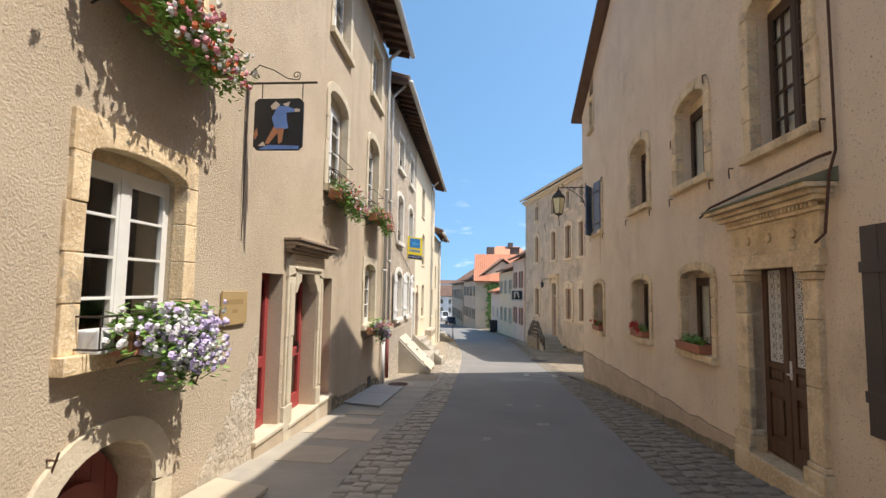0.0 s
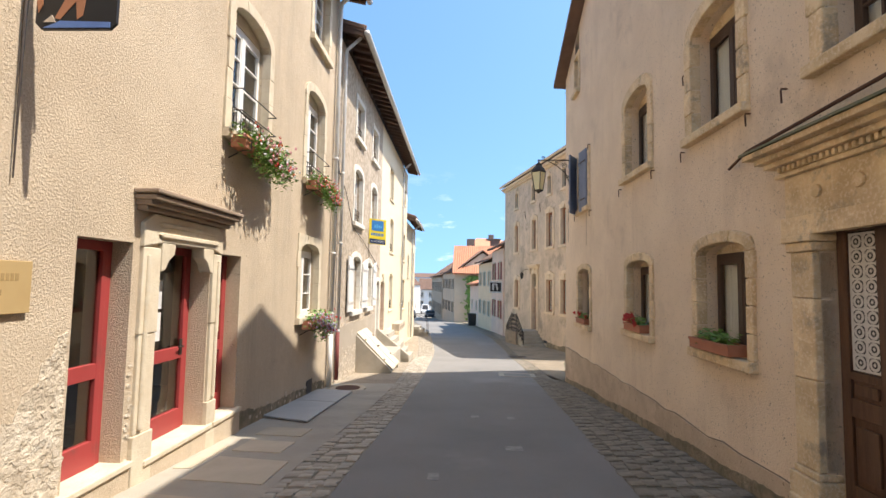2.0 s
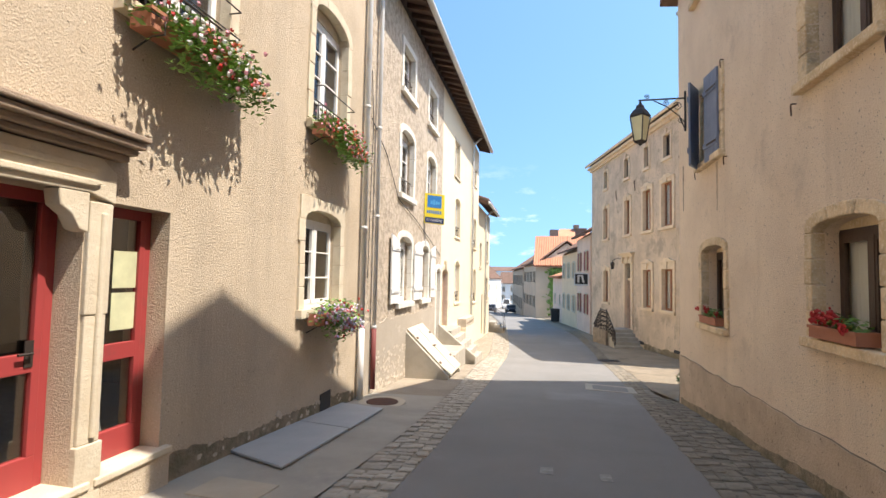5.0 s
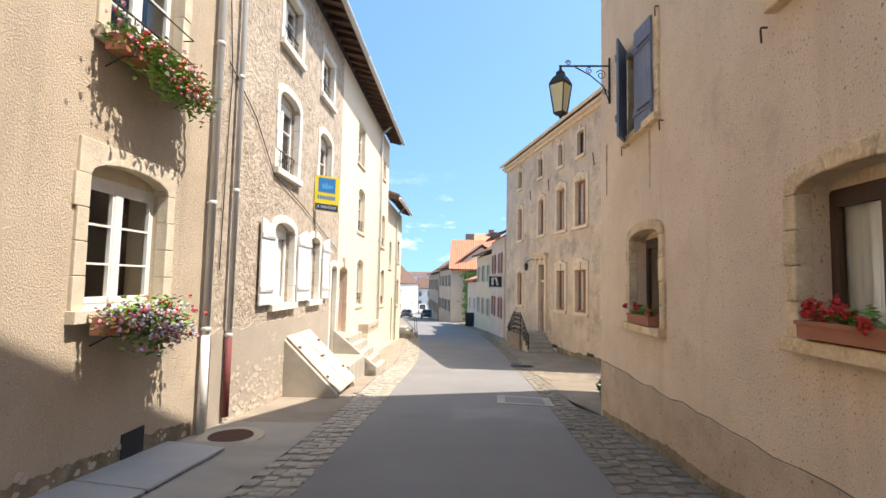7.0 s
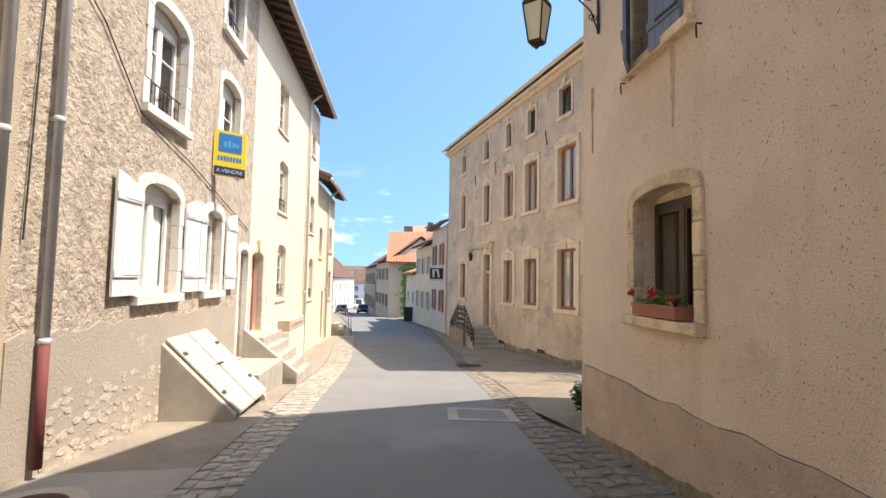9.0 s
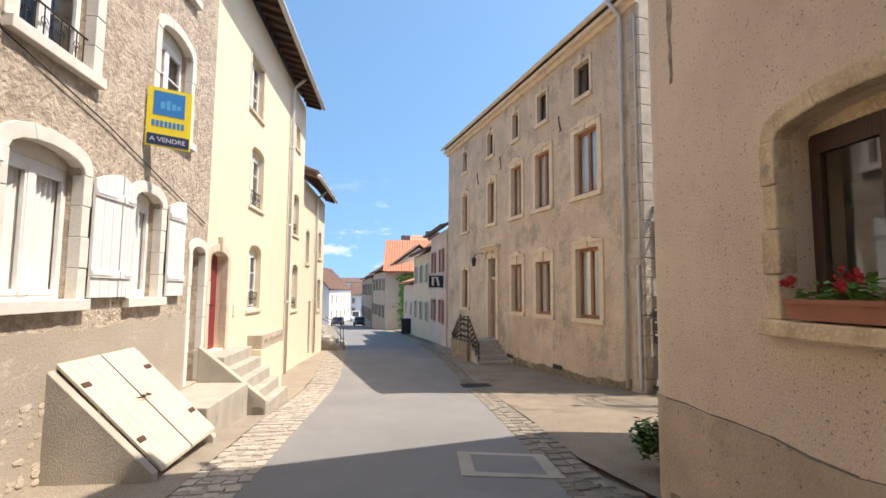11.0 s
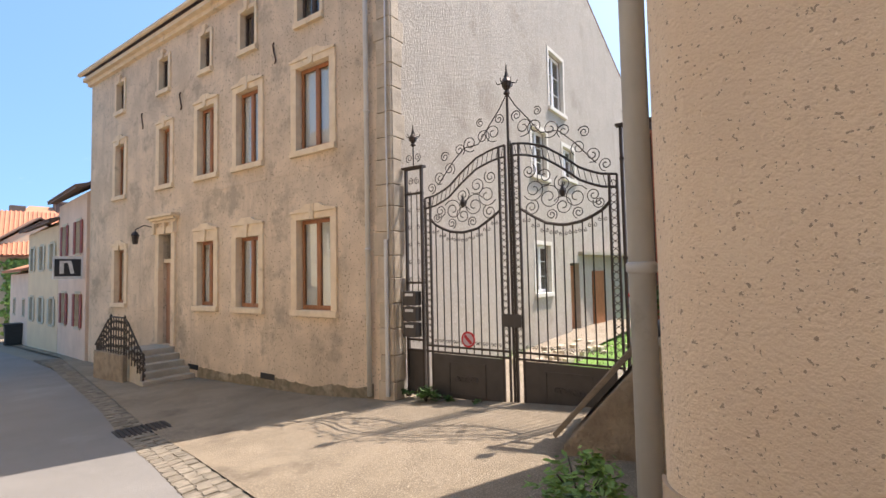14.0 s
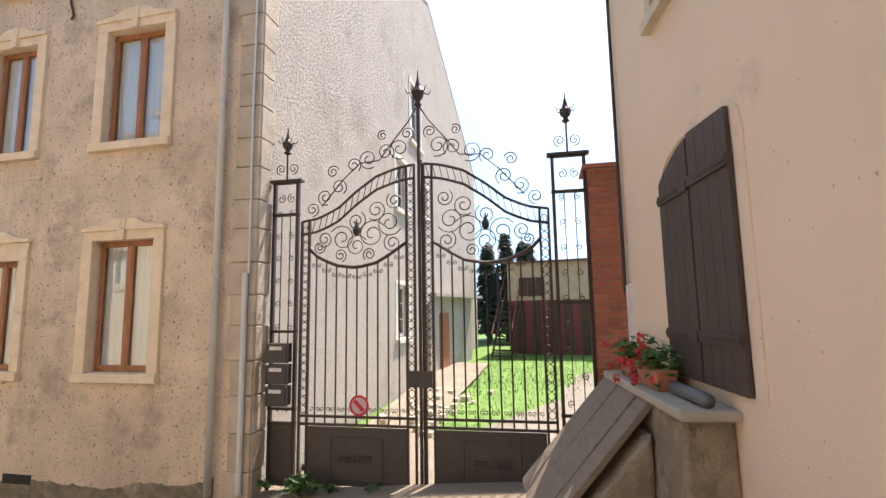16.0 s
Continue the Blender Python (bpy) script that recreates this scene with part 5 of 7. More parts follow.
def lettering(text, parent, F, s, z, size, d, material, name="lettering"):
    """Raised letters, as a mesh, upright on a plane; they run along +s."""
    cu = bpy.data.curves.new(name, "FONT")
    cu.body, cu.size, cu.extrude, cu.align_x, cu.align_y = text, size, 0.0015, "CENTER", "CENTER"
    tmp = bpy.data.objects.new(name, cu)
    scene.collection.objects.link(tmp)
    me = bpy.data.meshes.new_from_object(tmp)
    sh = Shape().add([F(s + v.co.x, d + v.co.z * 0.5, z + v.co.y) for v in me.vertices], [tuple(p.vertices) for p in me.polygons])
    bpy.data.objects.remove(tmp)
    bpy.data.curves.remove(cu)
    bpy.data.meshes.remove(me)
    return part(name, sh, material, parent)


lettering("A VENDRE", bd, FQ, 0.31, 3.08, 0.095, -0.017, sign_white)
sh = Shape()
tube(sh, [FL(18.63, 0, 3.7), FL(18.63, 0.06, 3.7)], 0.012)
tube(sh, [FL(18.63, 0, 3.2), FL(18.63, 0.06, 3.2)], 0.012)
part("bracket", sh, zinc, sl)
for n_, pts in (("cable", [(14.2, 4.55), (15.2, 4.05), (16.1, 3.25), (17.7, 2.95), (20.9, 2.15)]), ("cable", [(14.15, 5.5), (14.3, 4.4), (14.25, 3.2), (14.2, 1.4)])):
    sh = Shape()
    tube(sh, [FL(s, 0.03, z) for s, z in pts], 0.009, 5)
    part("cable", sh, plastic_dark, H2, "dark electric cable along the wall")

# ---- yellow house: door, stairs, planter ----
dr = part("door", box(Shape(), FL, 21.3, 22.25, -0.24, -0.19, -0.3, 1.7), deep_red, H3, "dark red wooden door")
sh = Shape()
for a, b, c, e in ((21.4, 21.73, -0.18, 0.45), (21.82, 22.15, -0.18, 0.45), (21.4, 21.73, 0.6, 1.45), (21.82, 22.15, 0.6, 1.45)):
    box(sh, FL, a, b, -0.19, -0.172, c, e)
part("door_panel", sh, deep_red, dr, bevel=0.01)
hd = Shape()
tube(hd, [FL(21.45, -0.18, 0.55), FL(21.45, -0.12, 0.55), FL(21.55, -0.12, 0.55)], 0.012)
part("door_handle", hd, zinc, dr)
stones = surround(FL, HOLES3["door"], 0.15, 0.04, 4, 0, 0, True, 0.12, 33)
ds = part("door_surround", stones[0], limestone_pale, H3, bevel=0.01)
for k in stones[1:]:
    part("surround_stone", k, limestone_pale, ds, bevel=0.01)
sh = Shape()
box(sh, FL, 22.75, 22.85, 0.0, 0.03, 0.32, 0.58)
part("intercom", sh, zinc, H3, "grey door intercom", bevel=0.008)
stp = thing("stone_stairs", FL(21.5, 0.5, zg(21)), "worn concrete stairs with low walls up to two front doors", "stairs")
part("landing", box(Shape(), FL, 19.0, 20.95, 0.0, 0.92, -1.7, -0.78), concrete, stp, "stained concrete landing block", bevel=0.02)
for k in range(5):
    part("step", box(Shape(), FL, 20.95 if k > 2 else 21.12, 22.9, 0.0, 0.42 + 0.2 * k, -2.0, -0.34 - 0.22 * k), concrete, stp, bevel=0.012)
part("cheek_wall", Shape().add([FL(s, d, z) for s in (20.95, 21.12) for d, z in ((0, -1.9), (1.25, -1.9), (1.25, -1.12), (0.0, -0.12))], BOX), concrete, stp, bevel=0.015)
part("cheek_wall", box(Shape(), FL, 22.9, 25.0, 0.0, 0.62, -2.1, -0.42), render_yellow, stp, "rendered wall beside the stairs", bevel=0.012)
pn = thing("planter", FL(23.9, 0.35, -0.42), "pale moulded planter with relief ornament on the stair wall", "planter")
part("trough", box(Shape(), FL, 22.95, 24.95, 0.28, 0.62, -0.42, -0.10), quoin_stone, pn, bevel=0.02)
sh = Shape()
for i in range(7):
    tube(sh, spiral(lambda s, d, z: FL(s, 0.625, z), 23.2 + i * 0.25, -0.26, 0, 0.09, 1.3, i % 2 * 3.1), 0.012, 5)
part("relief", sh, quoin_stone, pn)

# ---- door, fittings and lantern of the shady house ----
FD = lambda s, d, z: FR(s + 0.12, d, z)      # the doorway
for k, (a, b) in enumerate(((4.78, 5.24), (5.26, 5.72))):
    sh = Shape()
    for p, q in ((a, a + 0.09), (b - 0.09, b)):
        box(sh, FD, p, q, -0.150, -0.100, 0.04, 2.24)
    for z0, z1 in ((0.04, 0.22), (0.72, 0.86), (1.0, 1.06), (2.12, 2.24)):
        box(sh, FD, a + 0.09, b - 0.09, -0.150, -0.100, z0, z1)
    box(sh, FD, a + 0.09, b - 0.09, -0.140, -0.120, 0.22, 1.0)
    box(sh, FD, a + 0.13, b - 0.13, -0.120, -0.095, 0.28, 0.66)
    box(sh, FD, a + 0.125, b - 0.125, -0.120, -0.100, 0.89, 0.975)
    dr = part("door", sh, door_brown, HR, "dark brown double door leaf with lace behind glass", bevel=0.006)
    p = part("pane", box(Shape(), FD, a + 0.09, b - 0.09, -0.131, -0.125, 1.06, 2.12), pane_glass, dr)
    p.visible_shadow = False
    lc = Shape()
    c0, c1, rows_l = a + 0.105, b - 0.105, 9
    cell = (2.10 - 1.08) / rows_l
    for j in range(rows_l + 1):
        z = 1.08 + j * cell
        box(lc, FD, c0, c1, -0.122, -0.120, z - 0.009, z + 0.009)
    for i in range(3):
        s = c0 + (c1 - c0) * i / 2
        box(lc, FD, s - 0.012, s + 0.012, -0.1235, -0.1225, 1.07, 2.11)
    for i in range(2):
        for j in range(rows_l):
            s, z, q = c0 + (c1 - c0) * (i + 0.5) / 2, 1.08 + cell * (j + 0.5), cell * 0.42
            ring = [(math.cos(k * math.pi / 6), math.sin(k * math.pi / 6)) for k in range(13)]
            for (x0, y0), (x1, y1) in zip(ring, ring[1:]):
                prism(lc, FD, [(s + x0 * q, z + y0 * q), (s + x1 * q, z + y1 * q), (s + x1 * q * 0.55, z + y1 * q * 0.55), (s + x0 * q * 0.55, z + y0 * q * 0.55)], -0.1215, -0.1205)
            prism(lc, FD, [(s - 0.014, z), (s, z - 0.016), (s + 0.014, z), (s, z + 0.016)], -0.1215, -0.1205)
            for u, v in ((-1, -1), (1, -1), (1, 1), (-1, 1)):
                x, y = s + u * q * 1.02, z + v * q * 1.02
                prism(lc, FD, [(x - 0.016, y), (x, y - 0.016), (x + 0.016, y), (x, y + 0.016)], -0.1245, -0.1238)
    part("lace_curtain", lc, lace, dr, "white lace panel of rings in two columns")
    # Black sheet stands in for the unlit room behind the lace.
    part("door_backing", box(Shape(), FD, a, b, -0.190, -0.185, 0.0, 2.26), sign_black, dr)
hd = Shape()
box(hd, FD, 5.20, 5.235, -0.100, -0.090, 0.92, 1.12)
tube(hd, [FD(5.215, -0.100, 0.98), FD(5.215, -0.050, 0.98), FD(5.12, -0.050, 0.98)], 0.01)
part("door_handle", hd, zinc, dr, "metal door handle")
for a, b in ((4.52, 4.74), (5.76, 6.02)):
    jamb = None
    for z0, z1, o in ((-0.3, 0.18, 0.10), (0.184, 0.24, 0.075), (0.244, 0.95, 0.06), (0.954, 1.6, 0.06), (1.604, 1.98, 0.06), (1.984, 2.06, 0.085), (2.064, 2.12, 0.11)):
        stone = box(Shape(), FD, a - (o - 0.06), b + (o - 0.06), -0.12, o, z0, z1)
        if jamb is None:
            jamb = part("door_jamb", stone, limestone, HR, "yellow stone door pilaster", bevel=0.012)
        else:
            part("jamb_stone", stone, limestone, jamb, bevel=0.012)
sh = Shape()
box(sh, FD, 4.46, 6.08, -0.06, 0.05, 2.28, 2.64)
box(sh, FD, 4.44, 6.10, 0.0, 0.08, 2.12, 2.28)
for i in range(3):
    tube(sh, [FD(4.85 + i * 0.42, 0.05, 2.46), FD(4.85 + i * 0.42, 0.075, 2.46)], 0.055, 10)
for i in range(26):
    box(sh, FD, 4.46 + i * 0.063, 4.495 + i * 0.063, 0.05, 0.12, 2.68, 2.73)
for i, (z, o) in enumerate(((2.64, 0.09), (2.73, 0.16), (2.78, 0.22), (2.83, 0.30))):
    box(sh, FD, 4.44 - o * 0.6, 6.10 + o * 0.6, 0.0, o, z, z + (0.05 if i else 0.04))
part("entablature", sh, limestone, HR, "carved stone entablature over the door", bevel=0.008)
sh = Shape()
prism_top = [FD(4.25, 0.0, 3.02), FD(4.25, 0.32, 2.9), FD(4.25, 0.32, 2.88), FD(4.25, 0.0, 2.88), FD(6.3, 0.0, 3.02), FD(6.3, 0.32, 2.9), FD(6.3, 0.32, 2.88), FD(6.3, 0.0, 2.88)]
sh.add(prism_top, BOX)
part("canopy_slab", sh, mat("mossy_slab", (0.22, 0.21, 0.15), 0.95, var=(0.13, 0.14, 0.07), scale=7, bump=0.8, bump_scale=30), HR, "mossy stone slab over the cornice")
part("doorstep", box(Shape(), FD, 4.5, 6.05, -0.32, 0.12, -0.45, 0.006), limestone, HR, bevel=0.02)
sh = Shape()
tube(sh, [FD(6.95, 0.05, 2.93), FD(6.6, 0.07, 3.02), FD(4.4, 0.07, 3.14), FD(4.25, 0.06, 3.14)], 0.016)
tube(sh, [FD(4.2, 0.05, 8.6), FD(4.2, 0.05, 3.15), FD(4.22, 0.1, 2.95), FD(4.28, 0.12, 2.4), FD(4.45, 0.1, 2.33)], 0.014)
part("cable", sh, rust, HR, "rusty pipe and cable over the door")
shutter(HR, FR, 3.18, 4.1, 0.70, 2.42, 0.02, shutter_brown, 0, 5)
for a, b, sw in ((13.02, 13.5, 0.1), (14.03, 13.55, -0.55)):
    shutter(HR, FR, a, b, 3.42, 4.85, 0.04, shutter_blue, 0, 4, swing=sw)
sh = Shape()
rnd = random.Random(3)
line = [(15.44 - i * 0.3095, -0.02 + rnd.uniform(-0.03, 0.025)) for i in range(31)]
prism(sh, FR, [(6.15, -1.9), (15.44, -1.9)] + line, -0.02, 0.02)
part("plinth", sh, plinth_pink, HR, "slightly proud worn plinth render")
sh = Shape()
for (s_a, z_a), (s_b, z_b) in zip(line, line[1:]):
    k = rnd.uniform(0.006, 0.016)
    prism(sh, FR, [(s_b, z_b), (s_a, z_a), (s_a, z_a + k), (s_b, z_b + k)], -0.01, 0.006)
part("corner_plinth", corner_sheet(0.02, -1.9, -0.02), plinth_pink, HR)
part("crack", sh, old_board, HR, "dark crack along the top of the plinth")
# Black sheet paints the darkness deep inside the vent opening.
part("vent_hole", box(Shape(), FR, 8.5, 8.9, -0.3, -0.26, -0.4, -0.15), sign_black, HR)
sh = Shape()
for s, z in ((6.75, 3.42), (8.2, 3.42), (9.2, 3.42), (10.72, 3.42), (12.8, 3.36), (14.25, 3.42), (6.2, 3.45), (4.5, 3.5), (6.85, 5.0), (8.1, 4.4), (12.9, 4.9)):
    tube(sh, [FR(s, 0, z), FR(s, 0.05, z), FR(s, 0.055, z - 0.02), FR(s, 0.05, z - 0.13)], 0.009, 5)
part("shutter_hook", sh, rust, HR, "rusty iron shutter hooks")

ln = thing("street_lantern", FR(14.98, 0.9, 4.1), "black iron wall lantern with yellowish glass on a scrolled bracket", "street lamp")
cx, cy, _ = FR(14.98, 0.85, 0)
sh = Shape()
tube(sh, [FR(14.98, 0.02, 5.06), FR(14.98, 0.88, 5.06)], 0.016)
FB = lambda s, d, z: FR(14.98 + d, s, z)
tube(sh, [FR(14.98, 0.03, 4.45), FR(14.98, 0.12, 4.70), FR(14.98, 0.35, 4.90), FR(14.98, 0.6, 5.04)], 0.011)
for s, z, r, a, fl in ((0.16, 4.9, 0.09, 0.5, 1), (0.36, 4.98, 0.06, 2.0, -1), (0.1, 4.62, 0.06, 3.0, 1), (0.72, 5.12, 0.05, 0, 1)):
    tube(sh, spiral(FB, s, z, 0, r, 1.5, a, fl), 0.008, 5)
tube(sh, [FR(14.98, 0.02, 4.4), FR(14.98, 0.02, 5.2)], 0.018)
part("bracket", sh, iron, ln)
sh = Shape()
lathe(sh, (cx, cy, 4.72), [(0.20, 0.0), (0.205, 0.03), (0.13, 0.14), (0.09, 0.17), (0.07, 0.24), (0.03, 0.26), (0.02, 0.33)], 4)
lathe(sh, (cx, cy, 4.22), [(0.02, -0.08), (0.035, -0.05), (0.11, -0.02), (0.12, 0.02)], 4)
for j in range(4):
    a = math.pi / 2 * j
    tube(sh, [(cx + 0.115 * math.cos(a), cy + 0.115 * math.sin(a), 4.22), (cx + 0.195 * math.cos(a), cy + 0.195 * math.sin(a), 4.72)], 0.011)
part("lantern_cage", sh, iron, ln)
sh = Shape()
lathe(sh, (cx, cy, 4.235), [(0.105, 0), (0.18, 0.48)], 4)
part("lantern_glass", sh, lamp_glass, ln, "yellowish glass, coloured pale for daylight passing through")

# side wall: shutters, sill, flower pots, cellar hood, downpipe
FW_ = lambda s, d, z: FS(s - 0.13, d, z)
for a, b, z1_, rise_ in ((3.80, 3.13, 2.44, 0.24), (2.44, 3.10, 2.46, 0.03)):
    shutter(HR, FW_, a, b, 0.42, z1_, 0.02, shutter_brown, rise_, 4)
sh = Shape()
prism(sh, FW_, arch_pts(2.30, 3.90, 2.25, 0.4, 10) + [(3.90, 0.40), (3.82, 0.40)] + arch_pts(2.44, 3.82, 2.2, 0.3, 10)[::-1] + [(2.44, 0.40), (2.30, 0.40)], -0.01, 0.012)
part("window_band", sh, render_side, HR)
win = part("window", joined(surround(FS, (2.7, 3.6, 3.9, 5.2, 0.0), 0.12, 0.03, 3, 0.1)), limestone_pale, HR)
casement(win, FS, (2.7, 3.6, 3.9, 5.2, 0.0), brown_wood, 2)
pipe_grey = mat("painted_grey_pipe", (0.47, 0.47, 0.455), 0.55, var=(0.40, 0.40, 0.385), scale=3, stain=(0.30, 0.29, 0.27), stain_scale=1.5, stain_at=0.6)
gutter_pipe(HR, FS, 0.40, 7.5, -0.62, d=0.088, r=0.064, material=pipe_grey, collars=(0.9, 3.4))
pb = part("pipe_shoe", tube(Shape(), [FS(0.40, 0.088, -1.04), FS(0.40, 0.088, -0.58)], 0.075, 12), rust, HR, "rusty cast iron pipe foot", smooth=True)
sh = Shape()
tube(sh, [FS(5.02, 0.05, 7.4), FS(5.02, 0.05, 2.4), FS(5.03, 0.05, 1.2)], 0.022)
part("cable", sh, plastic_dark, HR)
part("board_trim", box(Shape(), FS, 4.88, 5.0, 0.0, 0.05, 0.2, 1.3), white_paint, HR, "white board at the wall end")
hp = thing("cellar_hood", FW_(3.6, 0.4, zg(17)), "mossy concrete cellar hood with weathered boards", "cellar hatch")
part("block", Shape().add([FW_(s, d, z) for s in (2.75, 4.9) for d, z in ((0, -1.3), (0.44, -1.3), (0.36, 0.20), (0.0, 0.28))], BOX), old_plaster, hp, "stained concrete block under the sill", bevel=0.03)
part("block", Shape().add([FW_(s, d, z) for s in (3.35, 4.95) for d, z in ((0.40, -1.3), (1.26, -1.3), (1.26, -1.02), (0.40, -0.02))], BOX), old_plaster, hp, "stained plaster cheek of the hood", bevel=0.03)
part("ledge", box(Shape(), FW_, 2.65, 4.95, 0.0, 0.42, 0.22, 0.30), concrete, hp, "worn stone ledge", bevel=0.02)
for i in range(5):
    a = 3.42 + i * 0.32
    sh = Shape().add([FW_(s, d, z) for s in (a, a + 0.30 + 0.012 * (i % 3)) for d, z in ((0.34 + 0.02 * (i % 2), 0.20), (1.36, -0.98), (1.40, -0.94), (0.38 + 0.02 * (i % 2), 0.24))], BOX)
    part("board", sh, old_board, hp, bevel=0.006)
tube_s = Shape()
tube(tube_s, [FW_(2.72, 0.20, 0.355), FW_(3.35, 0.20, 0.355)], 0.055, 10)
alone("zinc_roll", tube_s, roll_zinc, "dark grey zinc roll lying on the sill block", "pipe", smooth=True)
for k, (s, w) in enumerate(((3.72, 0.62), (4.45, 0.42))):
    rnd = random.Random(70 + k)
    pt = thing("flower_pot", FW_(s, 0.2, 0.3), "pinkish plastic trough of red geraniums on the sill block", "flower pot", "geranium pots")
    sh = Shape()
    sh.add([FW_(s + a * w / 2 * q, 0.22 + b * 0.09 * q, z) for z, q in ((0.3, 0.85), (0.48, 1.0)) for a, b in ((-1, -1), (1, -1), (1, 1), (-1, 1))], BOX)
    part("trough", sh, terracotta, pt, bevel=0.01)
    sh = Shape()
    leaves(sh, rnd, (s, 0.22, 0.58), 260, (w * 0.6, 0.18, 0.15), 0.05, 0.14, FW_)
    tagged(part("foliage", sh, leaf, pt), kind="stuff")
    sh = Shape()
    for _ in range(9):
        blossoms(sh, rnd, (s + w * rnd.uniform(-0.7, 0.6), 0.28 + rnd.uniform(-0.1, 0.24), 0.52 + rnd.uniform(-0.25, 0.24)), 9, (0.045, 0.045, 0.04), 0.032, FW_)
    tagged(part("blossom", sh, petal_red, pt), kind="stuff")

for s, z0, z1, r, m, lab in ((13.8, -0.84, 0.5, 0.058, white_paint, "white painted lower pipe"), (14.48, -0.78, 0.45, 0.05, maroon, "red painted lower pipe")):
    part("pipe_sleeve", tube(Shape(), [FL(s, 0.09, z0), FL(s, 0.09, z1)], r, 12), m, H1 if s < 14 else H2, lab, smooth=True)
# iron ties on the mansion and the stain under the corner eave
for s, z in ((4.05, 6.35), (8.6, 6.2), (11.1, 6.1)):
    tie = tube(Shape(), [FH(s, 0.03, z + 0.25), FH(s + 0.05, 0.03, z + 0.2), FH(s, 0.03, z), FH(s - 0.07, 0.03, z - 0.2), FH(s - 0.02, 0.03, z - 0.28)], 0.018, 5)
    part("wall_tie", tie, rust, HH, "rusty S shaped iron wall tie")

def stain_patch(house, F, s0, s1, z0, z1, seed, m, label):
    rnd = random.Random(seed)
    n = 14
    left = [(s0 + 0.25 * (s1 - s0) * rnd.random() + (s1 - s0) * 0.25 * i / n, z1 - (z1 - z0) * i / n) for i in range(n + 1)]
    right = [(s1 - 0.25 * (s1 - s0) * rnd.random() - (s1 - s0) * 0.25 * i / n, z1 - (z1 - z0) * i / n) for i in range(n + 1)]
    part("stain", prism(Shape(), F, left + right[::-1], 0.0, 0.003), m, house, label)
soot = mat("dark_water_stain", (0.20, 0.155, 0.115), 0.95, var=(0.40, 0.315, 0.23), scale=9, amount=0.9, bump=0.4, bump_scale=40)
stain_patch(HR, FR, 15.16, 15.28, 2.85, 3.75, 4, soot, "dark water stain below the lamp bracket")
stain_patch(HR, FR, 13.2, 13.32, 2.6, 3.38, 6, plinth_pink, "dark run under the window sill")

dark_foot_render = mat("dark_mottled_render", (0.30, 0.235, 0.16), 0.95, var=(0.19, 0.16, 0.10), scale=5, amount=1.2, bump=0.9, bump_scale=22, depth=0.04, stain=(0.42, 0.345, 0.25), stain_scale=2.2, stain_at=0.55)


def damp_band(house, F, s0, s1, low, high, d0, d1, seed, label):
    """A ragged strip of darker render along the ground."""
    rnd = random.Random(seed)
    n = int((s1 - s0) / 0.06)
    top = []
    for i in range(n + 1):
        q = s0 + (s1 - s0) * i / n
        up = low + (high - low) * (0.5 + 0.5 * noise.noise(Vector((q * 0.9, seed, 0)))) * rnd.uniform(0.85, 1.1)
        top.append((q, zg(F(q, 0, 0)[1]) + up))
    sh = Shape()
    for (qa, za), (qb, zb) in zip(top, top[1:]):
        prism(sh, F, [(qa, zg(F(qa, 0, 0)[1]) - 0.1), (qb, zg(F(qb, 0, 0)[1]) - 0.1), (qb, zb), (qa, za)], d0, d1)
    tagged(part("damp_band", sh, dark_foot_render, house, label), kind="stuff")


damp_band(H1, FL, 9.25, 13.7, 0.06, 0.36, -0.01, 0.006, 21, "dark blotchy render along the ground")
damp_band(HR, FR, 6.2, 15.4, 0.05, 0.22, -0.01, 0.025, 22, "dark ragged strip along the ground")
damp_band(HH, FH, 0.9, 7.6, 0.06, 0.45, -0.01, 0.006, 23, "dark blotchy render along the ground")

# ---- mansion details ----
rnd = random.Random(9)
z = -1.6
while z < 8.2:
    h = rnd.uniform(0.42, 0.52)
    sh = Shape()
    box(sh, FH, 0.33, rnd.uniform(0.68, 0.84), -0.02, 0.04, z + 0.006, z + h - 0.006)
    part("quoin", sh, quoin_stone, HH, bevel=0.014)
    sh = Shape()
    box(sh, FHS, 0.0, rnd.uniform(0.22, 0.40), -0.02, 0.04, z + 0.006, z + h - 0.006)
    part("quoin", sh, quoin_stone, HH, bevel=0.014)
    z += h
sh = Shape()
box(sh, FH, 0.85, 15.35, 0.0, 0.008, 3.30, 3.34)
part("string_course", sh, render_mansion, HH)
dr = part("door", box(Shape(), FH, 9.05, 9.85, -0.25, -0.2, -1.05, 1.42), door_wood, HH, "faded pinkish brown front door")
sh = Shape()
for a, b, c, e in ((9.13, 9.41, -0.9, -0.1), (9.49, 9.77, -0.9, -0.1), (9.13, 9.41, 0.1, 1.3), (9.49, 9.77, 0.1, 1.3)):
    box(sh, FH, a, b, -0.2, -0.185, c, e)
part("door_panel", sh, door_wood, dr, bevel=0.008)
part("transom", box(Shape(), FH, 9.05, 9.85, -0.24, -0.12, 1.42, 1.54), mansion_stone, HH)
p = part("pane", box(Shape(), FH, 9.05, 9.85, -0.206, -0.2, 1.54, 2.3), pane_glass, HH)
p.visible_shadow = False
sh = joined(surround(FH, HOLESH["door"], 0.2, 0.06, 3, 0, 0, False, 0.14, 5))
for i, (zz_, o) in enumerate(((2.62, 0.10), (2.70, 0.18), (2.78, 0.26))):
    box(sh, FH, 8.72 - 0.05 * i, 10.18 + 0.05 * i, 0.0, o, zz_, zz_ + 0.08)
